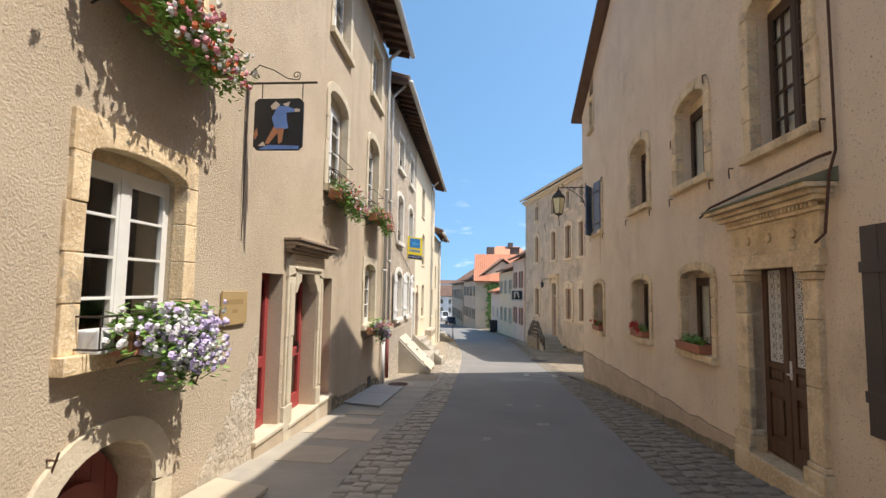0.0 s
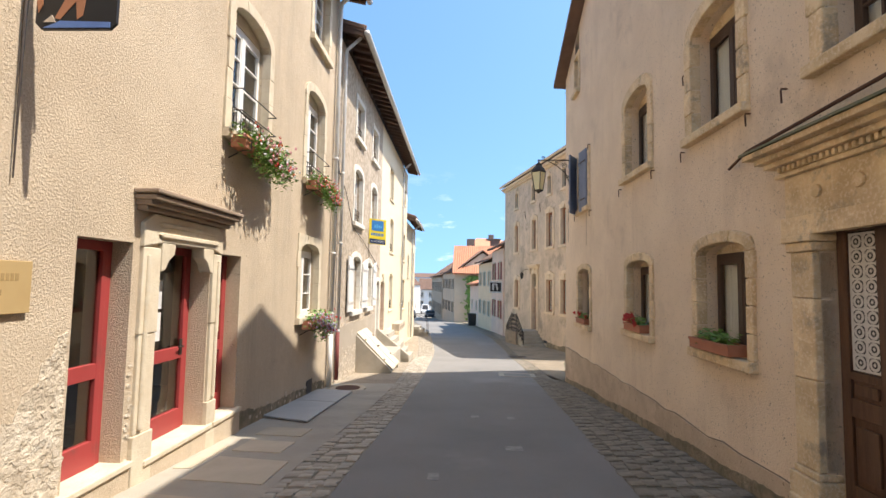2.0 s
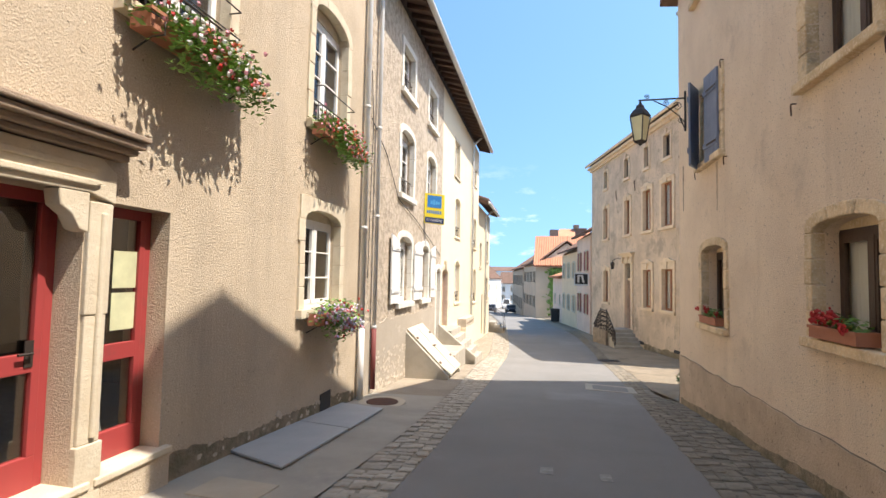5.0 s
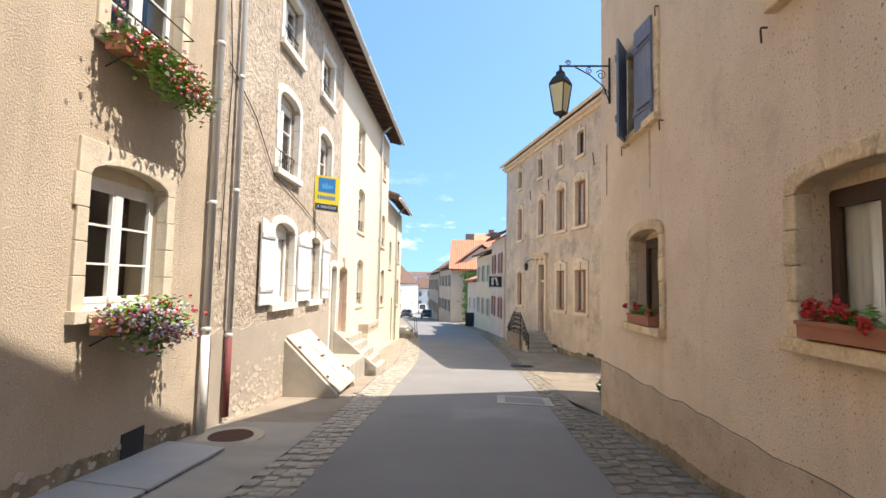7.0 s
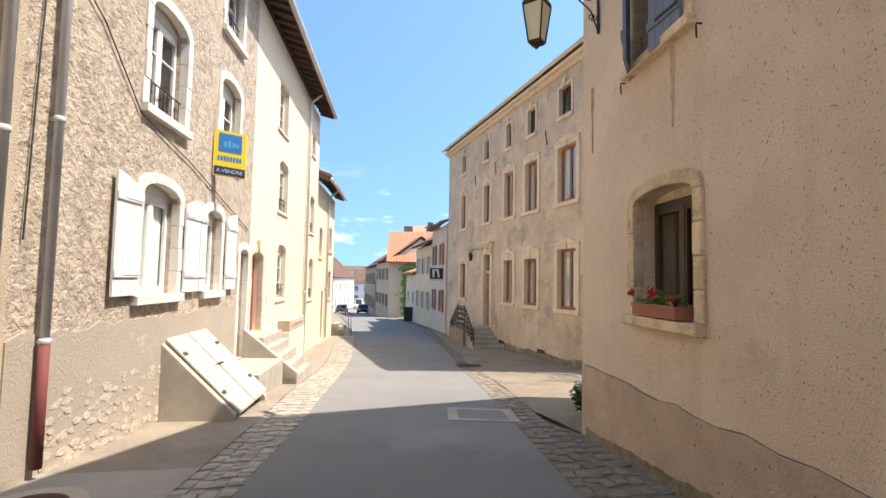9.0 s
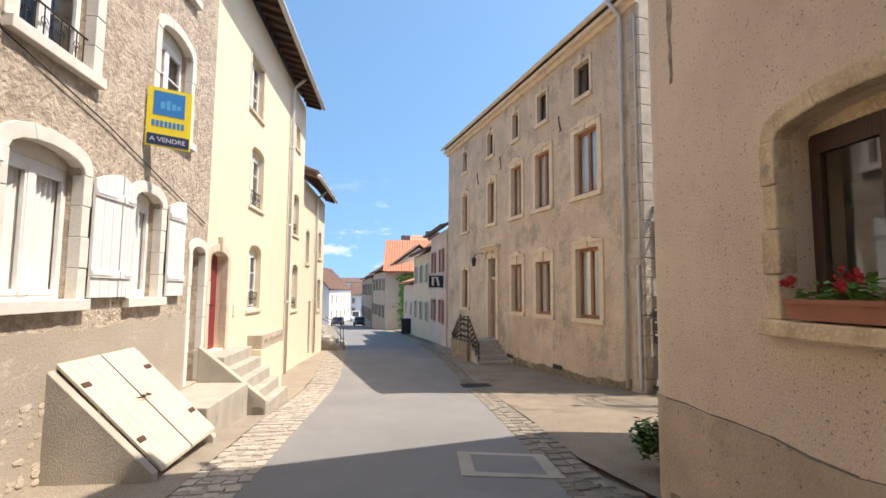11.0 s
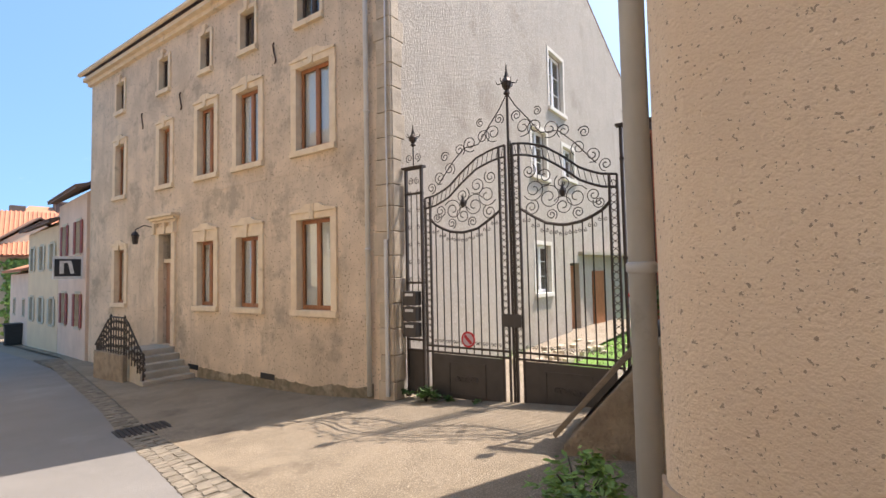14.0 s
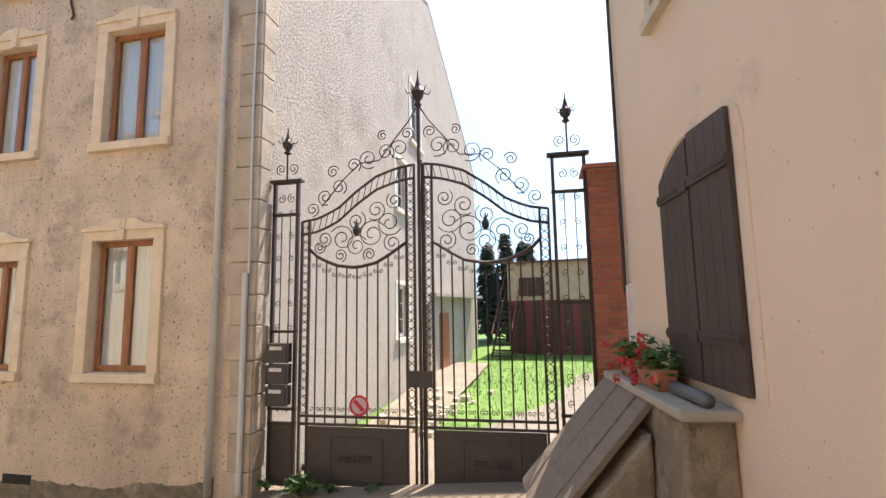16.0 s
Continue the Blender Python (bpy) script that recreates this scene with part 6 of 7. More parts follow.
for s in (8.85, 10.05):
    prism(sh, FH, [(s - 0.07, 2.3), (s + 0.07, 2.3), (s + 0.07, 2.62), (s - 0.07, 2.62)], 0.0, 0.14)
part("door_surround", sh, mansion_stone, HH, "stone door case with projecting cornice", bevel=0.01)
# shallow carved hoods over the mansion's windows
for key, h in HOLESH.items():
    if key[0] in "gf":
        c, w = (h[0] + h[1]) / 2, (h[1] - h[0]) / 2 + 0.18
        sh = Shape()
        zt = h[3] + 0.19 if key not in ("g1", "g2") else h[3] + 0.34
        if key in ("g1", "g2"):
            box(sh, FH, c - w, c + w, 0.0, 0.045, h[3] + 0.15, zt)
        prism(sh, FH, [(c - w - 0.02, zt - 0.05), (c + w + 0.02, zt - 0.05), (c + w + 0.02, zt), (c + w * 0.5, zt + 0.06), (c + w * 0.3, zt + 0.14), (c - w * 0.3, zt + 0.14), (c - w * 0.5, zt + 0.06), (c - w - 0.02, zt)], 0.0, 0.085)
        part("window_hood", sh, mansion_stone, HH, bevel=0.01)
st = thing("front_steps", FH(9.4, 0.7, zg(30.5)), "stone steps in two flights with a wrought iron railing", "stairs")
part("landing", box(Shape(), FH, 8.88, 10.0, 0.0, 1.24, -2.2, -1.05), concrete, st, "worn stone landing before the door", bevel=0.02)
for k in range(4):
    z1 = -1.05 - 0.165 * (k + 1)
    part("step", box(Shape(), FH, 8.88 - 0.29 * (k + 1), 8.885 - 0.29 * k, 0.0, 1.2 + 0.05 * k, -2.3, z1), concrete, st, bevel=0.018)
    part("step", box(Shape(), FH, 9.995 + 0.29 * k, 10.0 + 0.29 * (k + 1), 0.0, 1.2, -2.3, z1), concrete, st, bevel=0.018)
part("cheek_wall", box(Shape(), FH, 8.9, 10.9, 1.24, 1.36, -2.3, -1.12), old_plaster, st, "stained stone wall on the street side", bevel=0.02)
RAIL = [(11.0, -0.98), (10.55, -0.62), (10.1, -0.22), (9.85, -0.12), (9.05, -0.12), (8.8, -0.24), (8.35, -0.66), (7.95, -1.0), (7.82, -1.12)]
rail_z = lambda q: float(np.interp(q, [p for p, _ in RAIL[::-1]], [z for _, z in RAIL[::-1]]))
foot_z = lambda q: -1.14 if q > 8.88 else -1.05 - 0.165 * (int((8.88 - q) / 0.29) + 1)
part("handrail", tube(Shape(), [FH(q, 1.28, z) for q, z in RAIL], 0.026, 6), iron, st, "wrought iron handrail")
part("lower_rail", tube(Shape(), [FH(q, 1.28, foot_z(q) + 0.07) for q in (10.9, 9.9, 8.9)], 0.014, 5), iron, st)
for i in range(19):
    q = 10.9 - i * 0.168
    bl = part("baluster", tube(Shape(), [FH(q, 1.28, foot_z(q)), FH(q, 1.28, rail_z(q))], 0.014, 5), iron, st)
    FK = lambda s_, d_, z_: FH(s_, 1.28, z_)
    h_ = rail_z(q) - foot_z(q)
    sc_ = Shape()
    for u, r_, w_ in ((0.22, 0.062, 1), (0.45, 0.07, -1), (0.68, 0.062, 1), (0.88, 0.045, -1)):
        tube(sc_, spiral(FK, q - 0.08, foot_z(q) + h_ * u, 0, r_, 1.5, i + u * 9, w_, 12), 0.011, 4)
    tagged(part("scrollwork", sc_, iron, bl, "curled iron scrolls"), kind="stuff")
for q in (7.86, 9.0, 9.9):
    part("newel", lathe(Shape(), FH(q, 1.28, foot_z(q) - 0.02), [(0.03, 0), (0.024, 0.05), (0.024, rail_z(q) - foot_z(q)), (0.04, rail_z(q) - foot_z(q) + 0.05), (0.01, rail_z(q) - foot_z(q) + 0.12)], 8), iron, st)
wl = thing("wall_lamp", FH(10.4, 0.3, 2.0), "small black lantern on a curled arm beside the door", "wall lamp")
sh = Shape()
tube(sh, [FH(10.35, 0, 2.55), FH(10.35, 0.25, 2.6), FH(10.35, 0.5, 2.45), FH(10.35, 0.5, 2.35)], 0.014)
c = FH(10.35, 0.5, 2.0)
lathe(sh, c, [(0.05, 0), (0.07, 0.01), (0.10, 0.26), (0.13, 0.27), (0.06, 0.37), (0.02, 0.40)], 6)
part("lantern", sh, iron, wl)
# Vents without a hole: their inner darkness is a black plate on the wall.
for s0_, z0_ in ((7.55, -1.62), (4.1, -1.52)):
    part("cellar_vent", box(Shape(), FH, s0_, s0_ + 0.55, -0.01, 0.012, z0_, z0_ + 0.14), sign_black, HH, "cellar vent, its dark opening painted as a black plate")
for i, h in enumerate(HOLESS[:4]):
    window(HH, FHS, h, white_stone, white_paint, rows=3, w=0.12, out=0.02, seed=90 + i, depth=-0.15, outer_arch=False)
part("side_door", box(Shape(), FHS, 9.4, 10.3, -0.25, -0.2, -1.2, 1.1), orange_wood, HH, "brown side door")
sh = Shape()
tube(sh, [FH(0.40, 0.08, 8.0), FH(0.42, 0.08, 4), FH(0.40, 0.08, 1.6)], 0.018)
tube(sh, [FH(0.45, 0.09, 1.6), FH(0.45, 0.09, -1.4)], 0.04, 8)
part("cable_duct", sh, zinc, HH, "grey cable and conduit at the corner")

# ---- wrought iron gate ----
gt = thing("iron_gate", FG(1.95, 0, zg(19.7)), "tall closed wrought iron double gate with scrolls and sheet panels", "gate")
GB = -1.46


def gate_post(a, b, top, fin):
    sh = Shape()
    for s in (a, b):
        box(sh, FG, s - 0.022, s + 0.022, -0.03, 0.03, GB, top)
    for z in (top, top - 0.5, 0.75 if fin < 3.8 else 1.1, -0.35, -0.55):
        box(sh, FG, a - 0.03, b + 0.03, -0.03, 0.03, z - 0.02, z + 0.02)
    box(sh, FG, a - 0.07, b + 0.07, -0.06, 0.06, top, top + 0.04)
    m = (a + b) / 2
    for k in (-1, 1):
        tube(sh, [FG(m + k * 0.07, 0, -0.4), FG(m + k * 0.07, 0, top - 0.5)], 0.009, 4)
        for z in np.arange(-0.2, top - 0.4, 0.34):
            tube(sh, spiral(FG, m + k * 0.10, z, 0, 0.05, 1.3, 1.57 * k, k, 10), 0.007, 4)
        tube(sh, spiral(FG, m + k * 0.10, top + 0.22, 0, 0.09, 1.5, -1.57, k, 12), 0.008, 4)
        tube(sh, spiral(FG, m + k * 0.08, top - 0.25, 0, 0.07, 1.4, 1.57, k, 12), 0.008, 4)
    tube(sh, [FG(m, 0, top), FG(m, 0, fin - 0.3)], 0.014, 5)
    ob = part("gate_post", sh, iron, gt)
    f = Shape()
    lathe(f, FG(m, 0, fin - 0.34), [(0.015, 0), (0.06, 0.03), (0.03, 0.07), (0.07, 0.12), (0.085, 0.18), (0.04, 0.25), (0.012, 0.36), (0.004, 0.44)], 8)
    for k in range(6):
        a_ = k * math.pi / 3
        c = Vector(FG(m, 0, fin - 0.2))
        e = Vector((math.cos(a_), math.sin(a_), 0))
        tube(f, [c, c + e * 0.07 + Vector((0, 0, 0.06)), c + e * 0.12 + Vector((0, 0, 0.05)), c + e * 0.15 + Vector((0, 0, 0.10))], 0.012, 4, 0.4)
    part("finial", f, iron, ob, "leafy iron finial")
    s = Shape()
    box(s, FG, a + 0.02, b - 0.02, -0.012, 0.012, GB + 0.05, -0.55)
    part("sheet_panel", s, iron_sheet, ob)


gate_post(-0.32, 0.06, 3.0, 3.78)
gate_post(3.84, 4.26, 3.1, 3.9)
arc_top = lambda s: float(np.interp(s, [0.14, 0.4, 0.7, 1.0, 1.3, 1.6, 1.85], [2.38, 2.42, 2.55, 2.80, 3.0, 3.1, 3.14]))
arc_bot = lambda s: float(np.interp(s, [0.25, 0.4, 0.7, 1.0, 1.3, 1.55, 1.75], [1.98, 1.83, 1.70, 1.66, 1.72, 1.86, 2.0]))
for leaf_k in (0, 1):
    G = FG if leaf_k == 0 else (lambda s, d, z: FG(3.9 - s, d, z))
    sh = Shape()
    for s in (0.14, 0.26, 1.76, 1.88):
        box(sh, G, s - 0.016, s + 0.016, -0.02, 0.02, GB + 0.04, arc_top(min(s, 1.85)))
    for z in (GB + 0.06, -0.44, -0.55):
        box(sh, G, 0.12, 1.9, -0.016, 0.016, z - 0.018, z + 0.018)
    for o in (0.0, -0.2):
        tube(sh, [G(s, 0, arc_top(s) + o) for s in np.linspace(0.14, 1.88, 16)], 0.02, 5)
    tube(sh, [G(s, 0, arc_bot(s)) for s in np.linspace(0.26, 1.76, 14)], 0.026, 6)
    leafo = part("gate_leaf", sh, iron, gt)
    for i in range(9):
        s = 0.38 + i * 0.158
        b = Shape()
        tube(b, [G(s, 0, -0.54), G(s, 0, arc_bot(s))], 0.0125, 5)
        part("bar", b, iron, leafo)
    sc = Shape()
    for i in range(9):
        s = 0.38 + i * 0.158
        for k in (-1, 1):
            tube(sc, spiral(G, s + k * 0.045, -0.34, 0, 0.035, 1.2, -1.57, k, 8), 0.006, 4)
            tube(sc, spiral(G, s + k * 0.04, arc_bot(s) - 0.14, 0, 0.035, 1.2, 1.57, -k, 8), 0.006, 4)
    for zc in np.arange(-0.35, 2.25, 0.118):   # rings in the two upright ladders
        for s in (0.20, 1.82):
            tube(sc, [G(s + 0.045 * math.cos(a), 0, zc + 0.055 * math.sin(a)) for a in np.linspace(0, 6.283, 9)], 0.007, 4)
    for zc in np.arange(2.3, 3.0, 0.118):
        tube(sc, [G(1.82 + 0.045 * math.cos(a), 0, zc + 0.055 * math.sin(a)) for a in np.linspace(0, 6.283, 9)], 0.007, 4)
    for k in range(17):   # lattice between the two arched rails
        s = 0.2 + k * 0.1
        tube(sc, [G(s, 0, arc_top(s) - 0.2), G(s + 0.05, 0, arc_top(s + 0.05))], 0.006, 4)
    big = [(1.0, 1.98, 0.17, 0.5, 1), (0.78, 2.1, 0.2, 2.6, -1), (1.24, 2.14, 0.22, 0.6, 1), (0.5, 2.1, 0.13, 3.6, 1), (1.5, 2.3, 0.2, -0.5, -1), (1.55, 2.0, 0.14, 2.0, 1), (1.3, 2.5, 0.16, 4.0, 1), (1.0, 2.35, 0.15, 1.0, -1), (0.42, 1.98, 0.10, 0.4, -1), (0.75, 1.85, 0.10, 5.0, 1), (1.2, 1.85, 0.10, 4.0, -1), (1.58, 2.62, 0.13, 2.2, 1)]
    for s, z, r, a, fl in big:
        tube(sc, spiral(G, s, z, 0, r, 1.7, a, fl, 22), 0.009, 4)
    over = [(0.3, 2.56, 0.11, -1.5, 1), (0.5, 2.74, 0.13, -1.2, -1), (0.72, 2.88, 0.13, -1.0, 1), (0.95, 3.2, 0.12, -0.9, 1), (1.18, 3.28, 0.16, -1.0, -1), (1.45, 3.36, 0.14, -0.8, 1), (1.66, 3.40, 0.17, -1.2, -1), (1.78, 3.62, 0.10, -1.0, 1), (1.4, 3.62, 0.08, 1.0, 1), (0.62, 3.12, 0.10, 0.3, 1)]
    for s, z, r, a, fl in over:
        tube(sc, spiral(G, s, z, 0, r, 1.6, a, fl, 20), 0.009, 4)
    tube(sc, [G(0.45, 0, 2.6), G(0.8, 0, 3.0), G(1.05, 0, 3.22), G(1.35, 0, 3.24), G(1.55, 0, 3.5), G(1.8, 0, 3.8), G(1.92, 0, 4.0)], 0.01, 5)
    c = G(1.0, 0, 2.16)
    lathe(sc, (c[0], c[1], 2.12), [(0.01, 0), (0.05, 0.04), (0.06, 0.1), (0.02, 0.18), (0.004, 0.26)], 6)
    tagged(part("scrollwork", sc, iron, leafo, "curling wrought iron scrolls"), kind="stuff")
    pn = Shape()
    box(pn, G, 0.28, 1.74, -0.012, 0.012, GB + 0.1, -0.58)
    for a, b, z0, z1 in ((0.62, 1.40, -1.30, -1.27), (0.62, 1.40, -0.74, -0.71), (0.62, 0.65, -1.27, -0.74), (1.37, 1.40, -1.27, -0.74)):
        box(pn, G, a, b, 0.012, 0.026, z0, z1)
    pnl = part("sheet_panel", pn, iron_sheet, leafo, "brown iron sheet panel")
    r = Shape()
    for k in range(5):
        tube(r, spiral(G, 0.80 + k * 0.1, -1.0, 0.016, 0.07, 1.3, k * 1.3, 1 if k % 2 else -1, 12), 0.012, 4)
    part("relief", r, iron_sheet, pnl)
sh = Shape()
tube(sh, [FG(1.95, 0, GB), FG(1.95, 0, 4.05)], 0.024, 6)
tube(sh, [FG(1.99, 0, GB), FG(1.99, 0, 3.2)], 0.012, 5)
md = part("mid_post", sh, iron, gt)
f = Shape()
lathe(f, FG(1.95, 0, 4.0), [(0.02, 0), (0.06, 0.04), (0.035, 0.1), (0.08, 0.16), (0.10, 0.24), (0.05, 0.32), (0.015, 0.45), (0.004, 0.58)], 8)
for k in range(6):
    a_ = k * math.pi / 3
    c = Vector(FG(1.95, 0, 4.16))
    e = Vector((math.cos(a_), math.sin(a_), 0))
    tube(f, [c, c + e * 0.09 + Vector((0, 0, 0.07)), c + e * 0.16 + Vector((0, 0, 0.05)), c + e * 0.19 + Vector((0, 0, 0.11))], 0.014, 4, 0.4)
part("finial", f, iron, md, "leafy iron finial")
part("lock_plate", box(Shape(), FG, 1.75, 2.12, 0.02, 0.035, -0.02, 0.2), iron_sheet, gt)
mb = thing("mailboxes", FG(-0.12, 0.1, 0.0), "stack of dark metal letter boxes fixed to the gate post", "mailbox")
for k in range(3):
    b_ = part("letter_box", box(Shape(), FG, -0.28, 0.03, 0.03, 0.22, -0.28 + k * 0.30, -0.01 + k * 0.30), iron_sheet, mb, bevel=0.008)
    part("flap", box(Shape(), FG, -0.22, -0.03, 0.22, 0.228, -0.10 + k * 0.3, -0.05 + k * 0.3), sign_white, b_, "pale name plate")
ns = thing("no_parking_sign", FG(1.1, 0.03, -0.4), "small round red and blue no parking sign on the gate", "sign")
for nm, r, m, d0, d1 in (("disc", 0.145, sign_red, 0.018, 0.026), ("blue_field", 0.11, mat("sign_faded_pink", (0.62, 0.45, 0.5), 0.5), 0.026, 0.030)):
    sh = Shape()
    prism(sh, FG, [(1.06 + r * math.cos(a), -0.28 + r * math.sin(a)) for a in np.linspace(0, 6.283, 21)[:-1]], d0, d1)
    part(nm, sh, m, ns)
sh = Shape()
prism(sh, FG, [(0.97, -0.23), (1.01, -0.19), (1.15, -0.33), (1.11, -0.37)], 0.030, 0.033)
part("bar", sh, sign_red, ns)

# ---- brick pillar, built of bricks ----
bp = thing("brick_pillar", FG(4.55, -0.15, zg(17.3)), "square red brick pillar with a tiled cap", "pillar")
part("mortar_core", box(Shape(), FG, 4.30, 4.80, -0.36, 0.10, GB, 2.86), mortar, bp)
rows_b = 54
bm1 = {}
for i in range(rows_b):
    z0 = GB + 0.1 + i * 0.078
    if z0 > 2.78:
        break
    for j in range(3):
        a = 4.285 + (j * 0.18 - (0.09 if i % 2 else 0))
        p, q = max(a, 4.285), min(a + 0.17, 4.815)
        if q - p > 0.04:
            o = random.Random(i * 7 + j).uniform(-0.003, 0.004)
            part("brick", box(Shape(), FG, p, q, -0.37, 0.112 + o, z0, z0 + 0.066), brick_red, bp)
part("cap", box(Shape(), FG, 4.22, 4.88, -0.42, 0.17, 2.86, 2.92), brick_red, bp, "thin tile cap", bevel=0.01)

# ---- yard behind the gate ----
sh = Shape()
nx, ny = 14, 10
base = lambda i, j: (9.3 + i * 2.2, 14.5 + j * 1.6)
sh.add([(base(i, j)[0] + (0.6 if i == 0 else 0), base(i, j)[1], -1.42 + 0.035 * i + 0.05 * math.sin(i * 1.7 + j)) for j in range(ny + 1) for i in range(nx + 1)],
       [(j * (nx + 1) + i, j * (nx + 1) + i + 1, (j + 1) * (nx + 1) + i + 1, (j + 1) * (nx + 1) + i) for j in range(ny) for i in range(nx)])
tagged(part("lawn", sh, grass_mat), "sunlit green lawn of the yard behind the gate", "lawn", kind="structure")
rnd = random.Random(12)
sh = Shape()
for _ in range(5200):
    x, y = 10.6 + rnd.random() ** 1.2 * 20, 17.2 + rnd.random() * 5.6
    zb = -1.42 + 0.035 * (x - 9.3) / 2.2
    a, h = rnd.uniform(0, 6.28), rnd.uniform(0.05, 0.16)
    dx, dy = math.cos(a) * 0.012, math.sin(a) * 0.012
    sh.add([(x - dx, y - dy, zb), (x + dx, y + dy, zb), (x + rnd.uniform(-0.05, 0.05), y + rnd.uniform(-0.05, 0.05), zb + h)], [(0, 1, 2)])
tagged(part("grass_blades", sh, grass_mat), "thin blades of grass on the lawn", "grass", kind="stuff")
tagged(part("yard_path", Shape().add([(9.0, 21.6, -1.36), (9.1, 19.6, -1.36), (10.4, 19.9, -1.35), (12, 20.9, -1.31), (22, 22.4, -1.12), (22, 24.5, -1.12)], [(0, 1, 2, 3, 4, 5)]), gravel), "pale gravel path in the yard", "path", kind="structure")
shd = thing("shed", (27, 21, -1.2), "grey board shed with a dark brown garage door", "shed")
sh = Shape()
for x0, y0, x1, y1, z1 in ((26.5, 17.2, 29.5, 17.4, 3.0), (26.5, 22.4, 29.5, 22.6, 3.0), (29.4, 17.4, 29.6, 22.4, 3.0)):
    box(sh, FW, x0, x1, y0, y1, -1.3, z1)
box(sh, FW, 26.4, 26.6, 17.2, 22.6, 1.4, 3.2)
part("wall", sh, quoin_stone, shd)
for i in range(14):
    part("plank", box(Shape(), FW, 26.38, 26.44, 17.3 + i * 0.375, 17.66 + i * 0.375, -1.2, 1.4), maroon if i % 2 else brown_wood, shd)
for i in range(3):
    part("plank", box(Shape(), FW, 26.36, 26.4, 20.8 + i * 0.42, 21.2 + i * 0.42, 1.6, 2.5), brown_wood, shd)
part("roof", Shape().add([(26.2, 17.0, 3.2), (29.8, 17.0, 3.5), (29.8, 22.8, 3.5), (26.2, 22.8, 3.2), (26.2, 17.0, 3.3), (29.8, 17.0, 3.6), (29.8, 22.8, 3.6), (26.2, 22.8, 3.3)], BOX), roof_brown, shd)
ann = thing("low_annexe", (24, 25.5, -1.2), "low white rendered annexe with a flat pale roof edge", "building")
part("wall", box(Shape(), FW, 18.9, 24.0, 23.75, 28.0, -1.3, 1.5), roughcast_white, ann)
part("roof", box(Shape(), FW, 18.6, 24.3, 23.3, 28.2, 1.5, 1.62), concrete, ann)
part("door", box(Shape(), FW, 20.0, 20.9, 23.68, 23.75, -1.2, 0.9), orange_wood, ann)
ys = thing("garden_stairs", (24, 22.3, -1.2), "dark wooden outdoor stairs with a sloping handrail", "stairs")
for i in range(12):
    part("step", box(Shape(), FW, 24.2 + i * 0.22, 24.46 + i * 0.22, 22.0, 22.85, -1.10 + i * 0.24, -1.05 + i * 0.24), brown_wood, ys)
for y in (21.98, 22.85):
    part("string_board", Shape().add([(24.1, y, -1.2), (27.0, y, 1.7), (27.0, y, 1.95), (24.1, y, -0.95), (24.1, y + 0.04, -1.2), (27.0, y + 0.04, 1.7), (27.0, y + 0.04, 1.95), (24.1, y + 0.04, -0.95)], BOX), brown_wood, ys)
    part("handrail", tube(Shape(), [(24.1, y, -0.1), (27.0, y, 2.8)], 0.03), maroon, ys)
sh = Shape()
rnd = random.Random(31)
for i in range(60):
    x, y = 11.5 + rnd.random() * 4.5, 20.6 + rnd.random() * 1.6
    q = rnd.uniform(0.05, 0.16)
    box(sh, FW, x, x + q * 1.6, y, y + q, -1.36, -1.32 + q)
tagged(part("rubble_heap", sh, limestone_pale), "heap of pale broken stone and boards by the wall", "rubble", kind="stuff")


def conifer(x, y, z, h, r, seed):
    rnd = random.Random(seed)
    t = thing("conifer", (x, y, z), "tall dark green conifer beyond the yard", "tree", "conifers")
    part("trunk", tube(Shape(), [(x, y, z), (x, y, z + h * 0.95)], 0.16, 8, 0.15), bark, t)
    sh = Shape()
    for i in range(900):
        k = rnd.random() ** 0.8
        a = rnd.uniform(0, 6.28)
        q = r * (1 - k) ** 0.8 * rnd.uniform(0.35, 1.15) + 0.05
        p = Vector((x + q * math.cos(a), y + q * math.sin(a), z + h * (0.1 + 0.9 * k) - q * 0.2))
        e = Vector((math.cos(a), math.sin(a), -0.35)) * rnd.uniform(0.2, 0.45)
        w = Vector((-math.sin(a), math.cos(a), 0)) * rnd.uniform(0.08, 0.2)
        sh.add([p - w, p + w, p + e, p + Vector((0, 0, 0.12))], [(0, 1, 2), (0, 2, 3), (1, 3, 2)])
    tagged(part("crown", sh, leaf_dark, t), kind="stuff")


for k, (x, y, h) in enumerate(((32, 25.2, 6.2), (33.2, 24.3, 7.0), (34.5, 25.8, 6.6), (33.5, 22.9, 6.3), (36, 23.8, 6.8))):
    conifer(x, y, -1.2, h, 0.9, 200 + k)


def bush(x, y, z, r, h, seed, label, m=None, n=700, size=0.06):
    rnd = random.Random(seed)
    t = thing("bush", (x, y, z), label, "bush")
    st_ = Shape()
    for i in range(7):
        a = rnd.uniform(0, 6.28)
        tube(st_, [(x, y, z), (x + 0.3 * r * math.cos(a), y + 0.3 * r * math.sin(a), z + h * 0.5), (x + 0.7 * r * math.cos(a), y + 0.7 * r * math.sin(a), z + h * 0.85)], 0.012, 4, 0.4)
    part("stem", st_, bark, t)
    sh = Shape()
    for _ in range(9):
        a, q = rnd.uniform(0, 6.28), rnd.random() ** 0.5 * r * 0.8
        leaves(sh, rnd, (x + q * math.cos(a), y + q * math.sin(a), z + h * rnd.uniform(0.3, 0.8)), n // 9, (r * 0.45, r * 0.45, h * 0.25), size)
    tagged(part("leaves", sh, m or leaf, t), kind="stuff")


bush(5.0, 16.25, -1.05, 0.30, 0.62, 41, "small variegated green bush at the house corner", leaf, 900, 0.05)
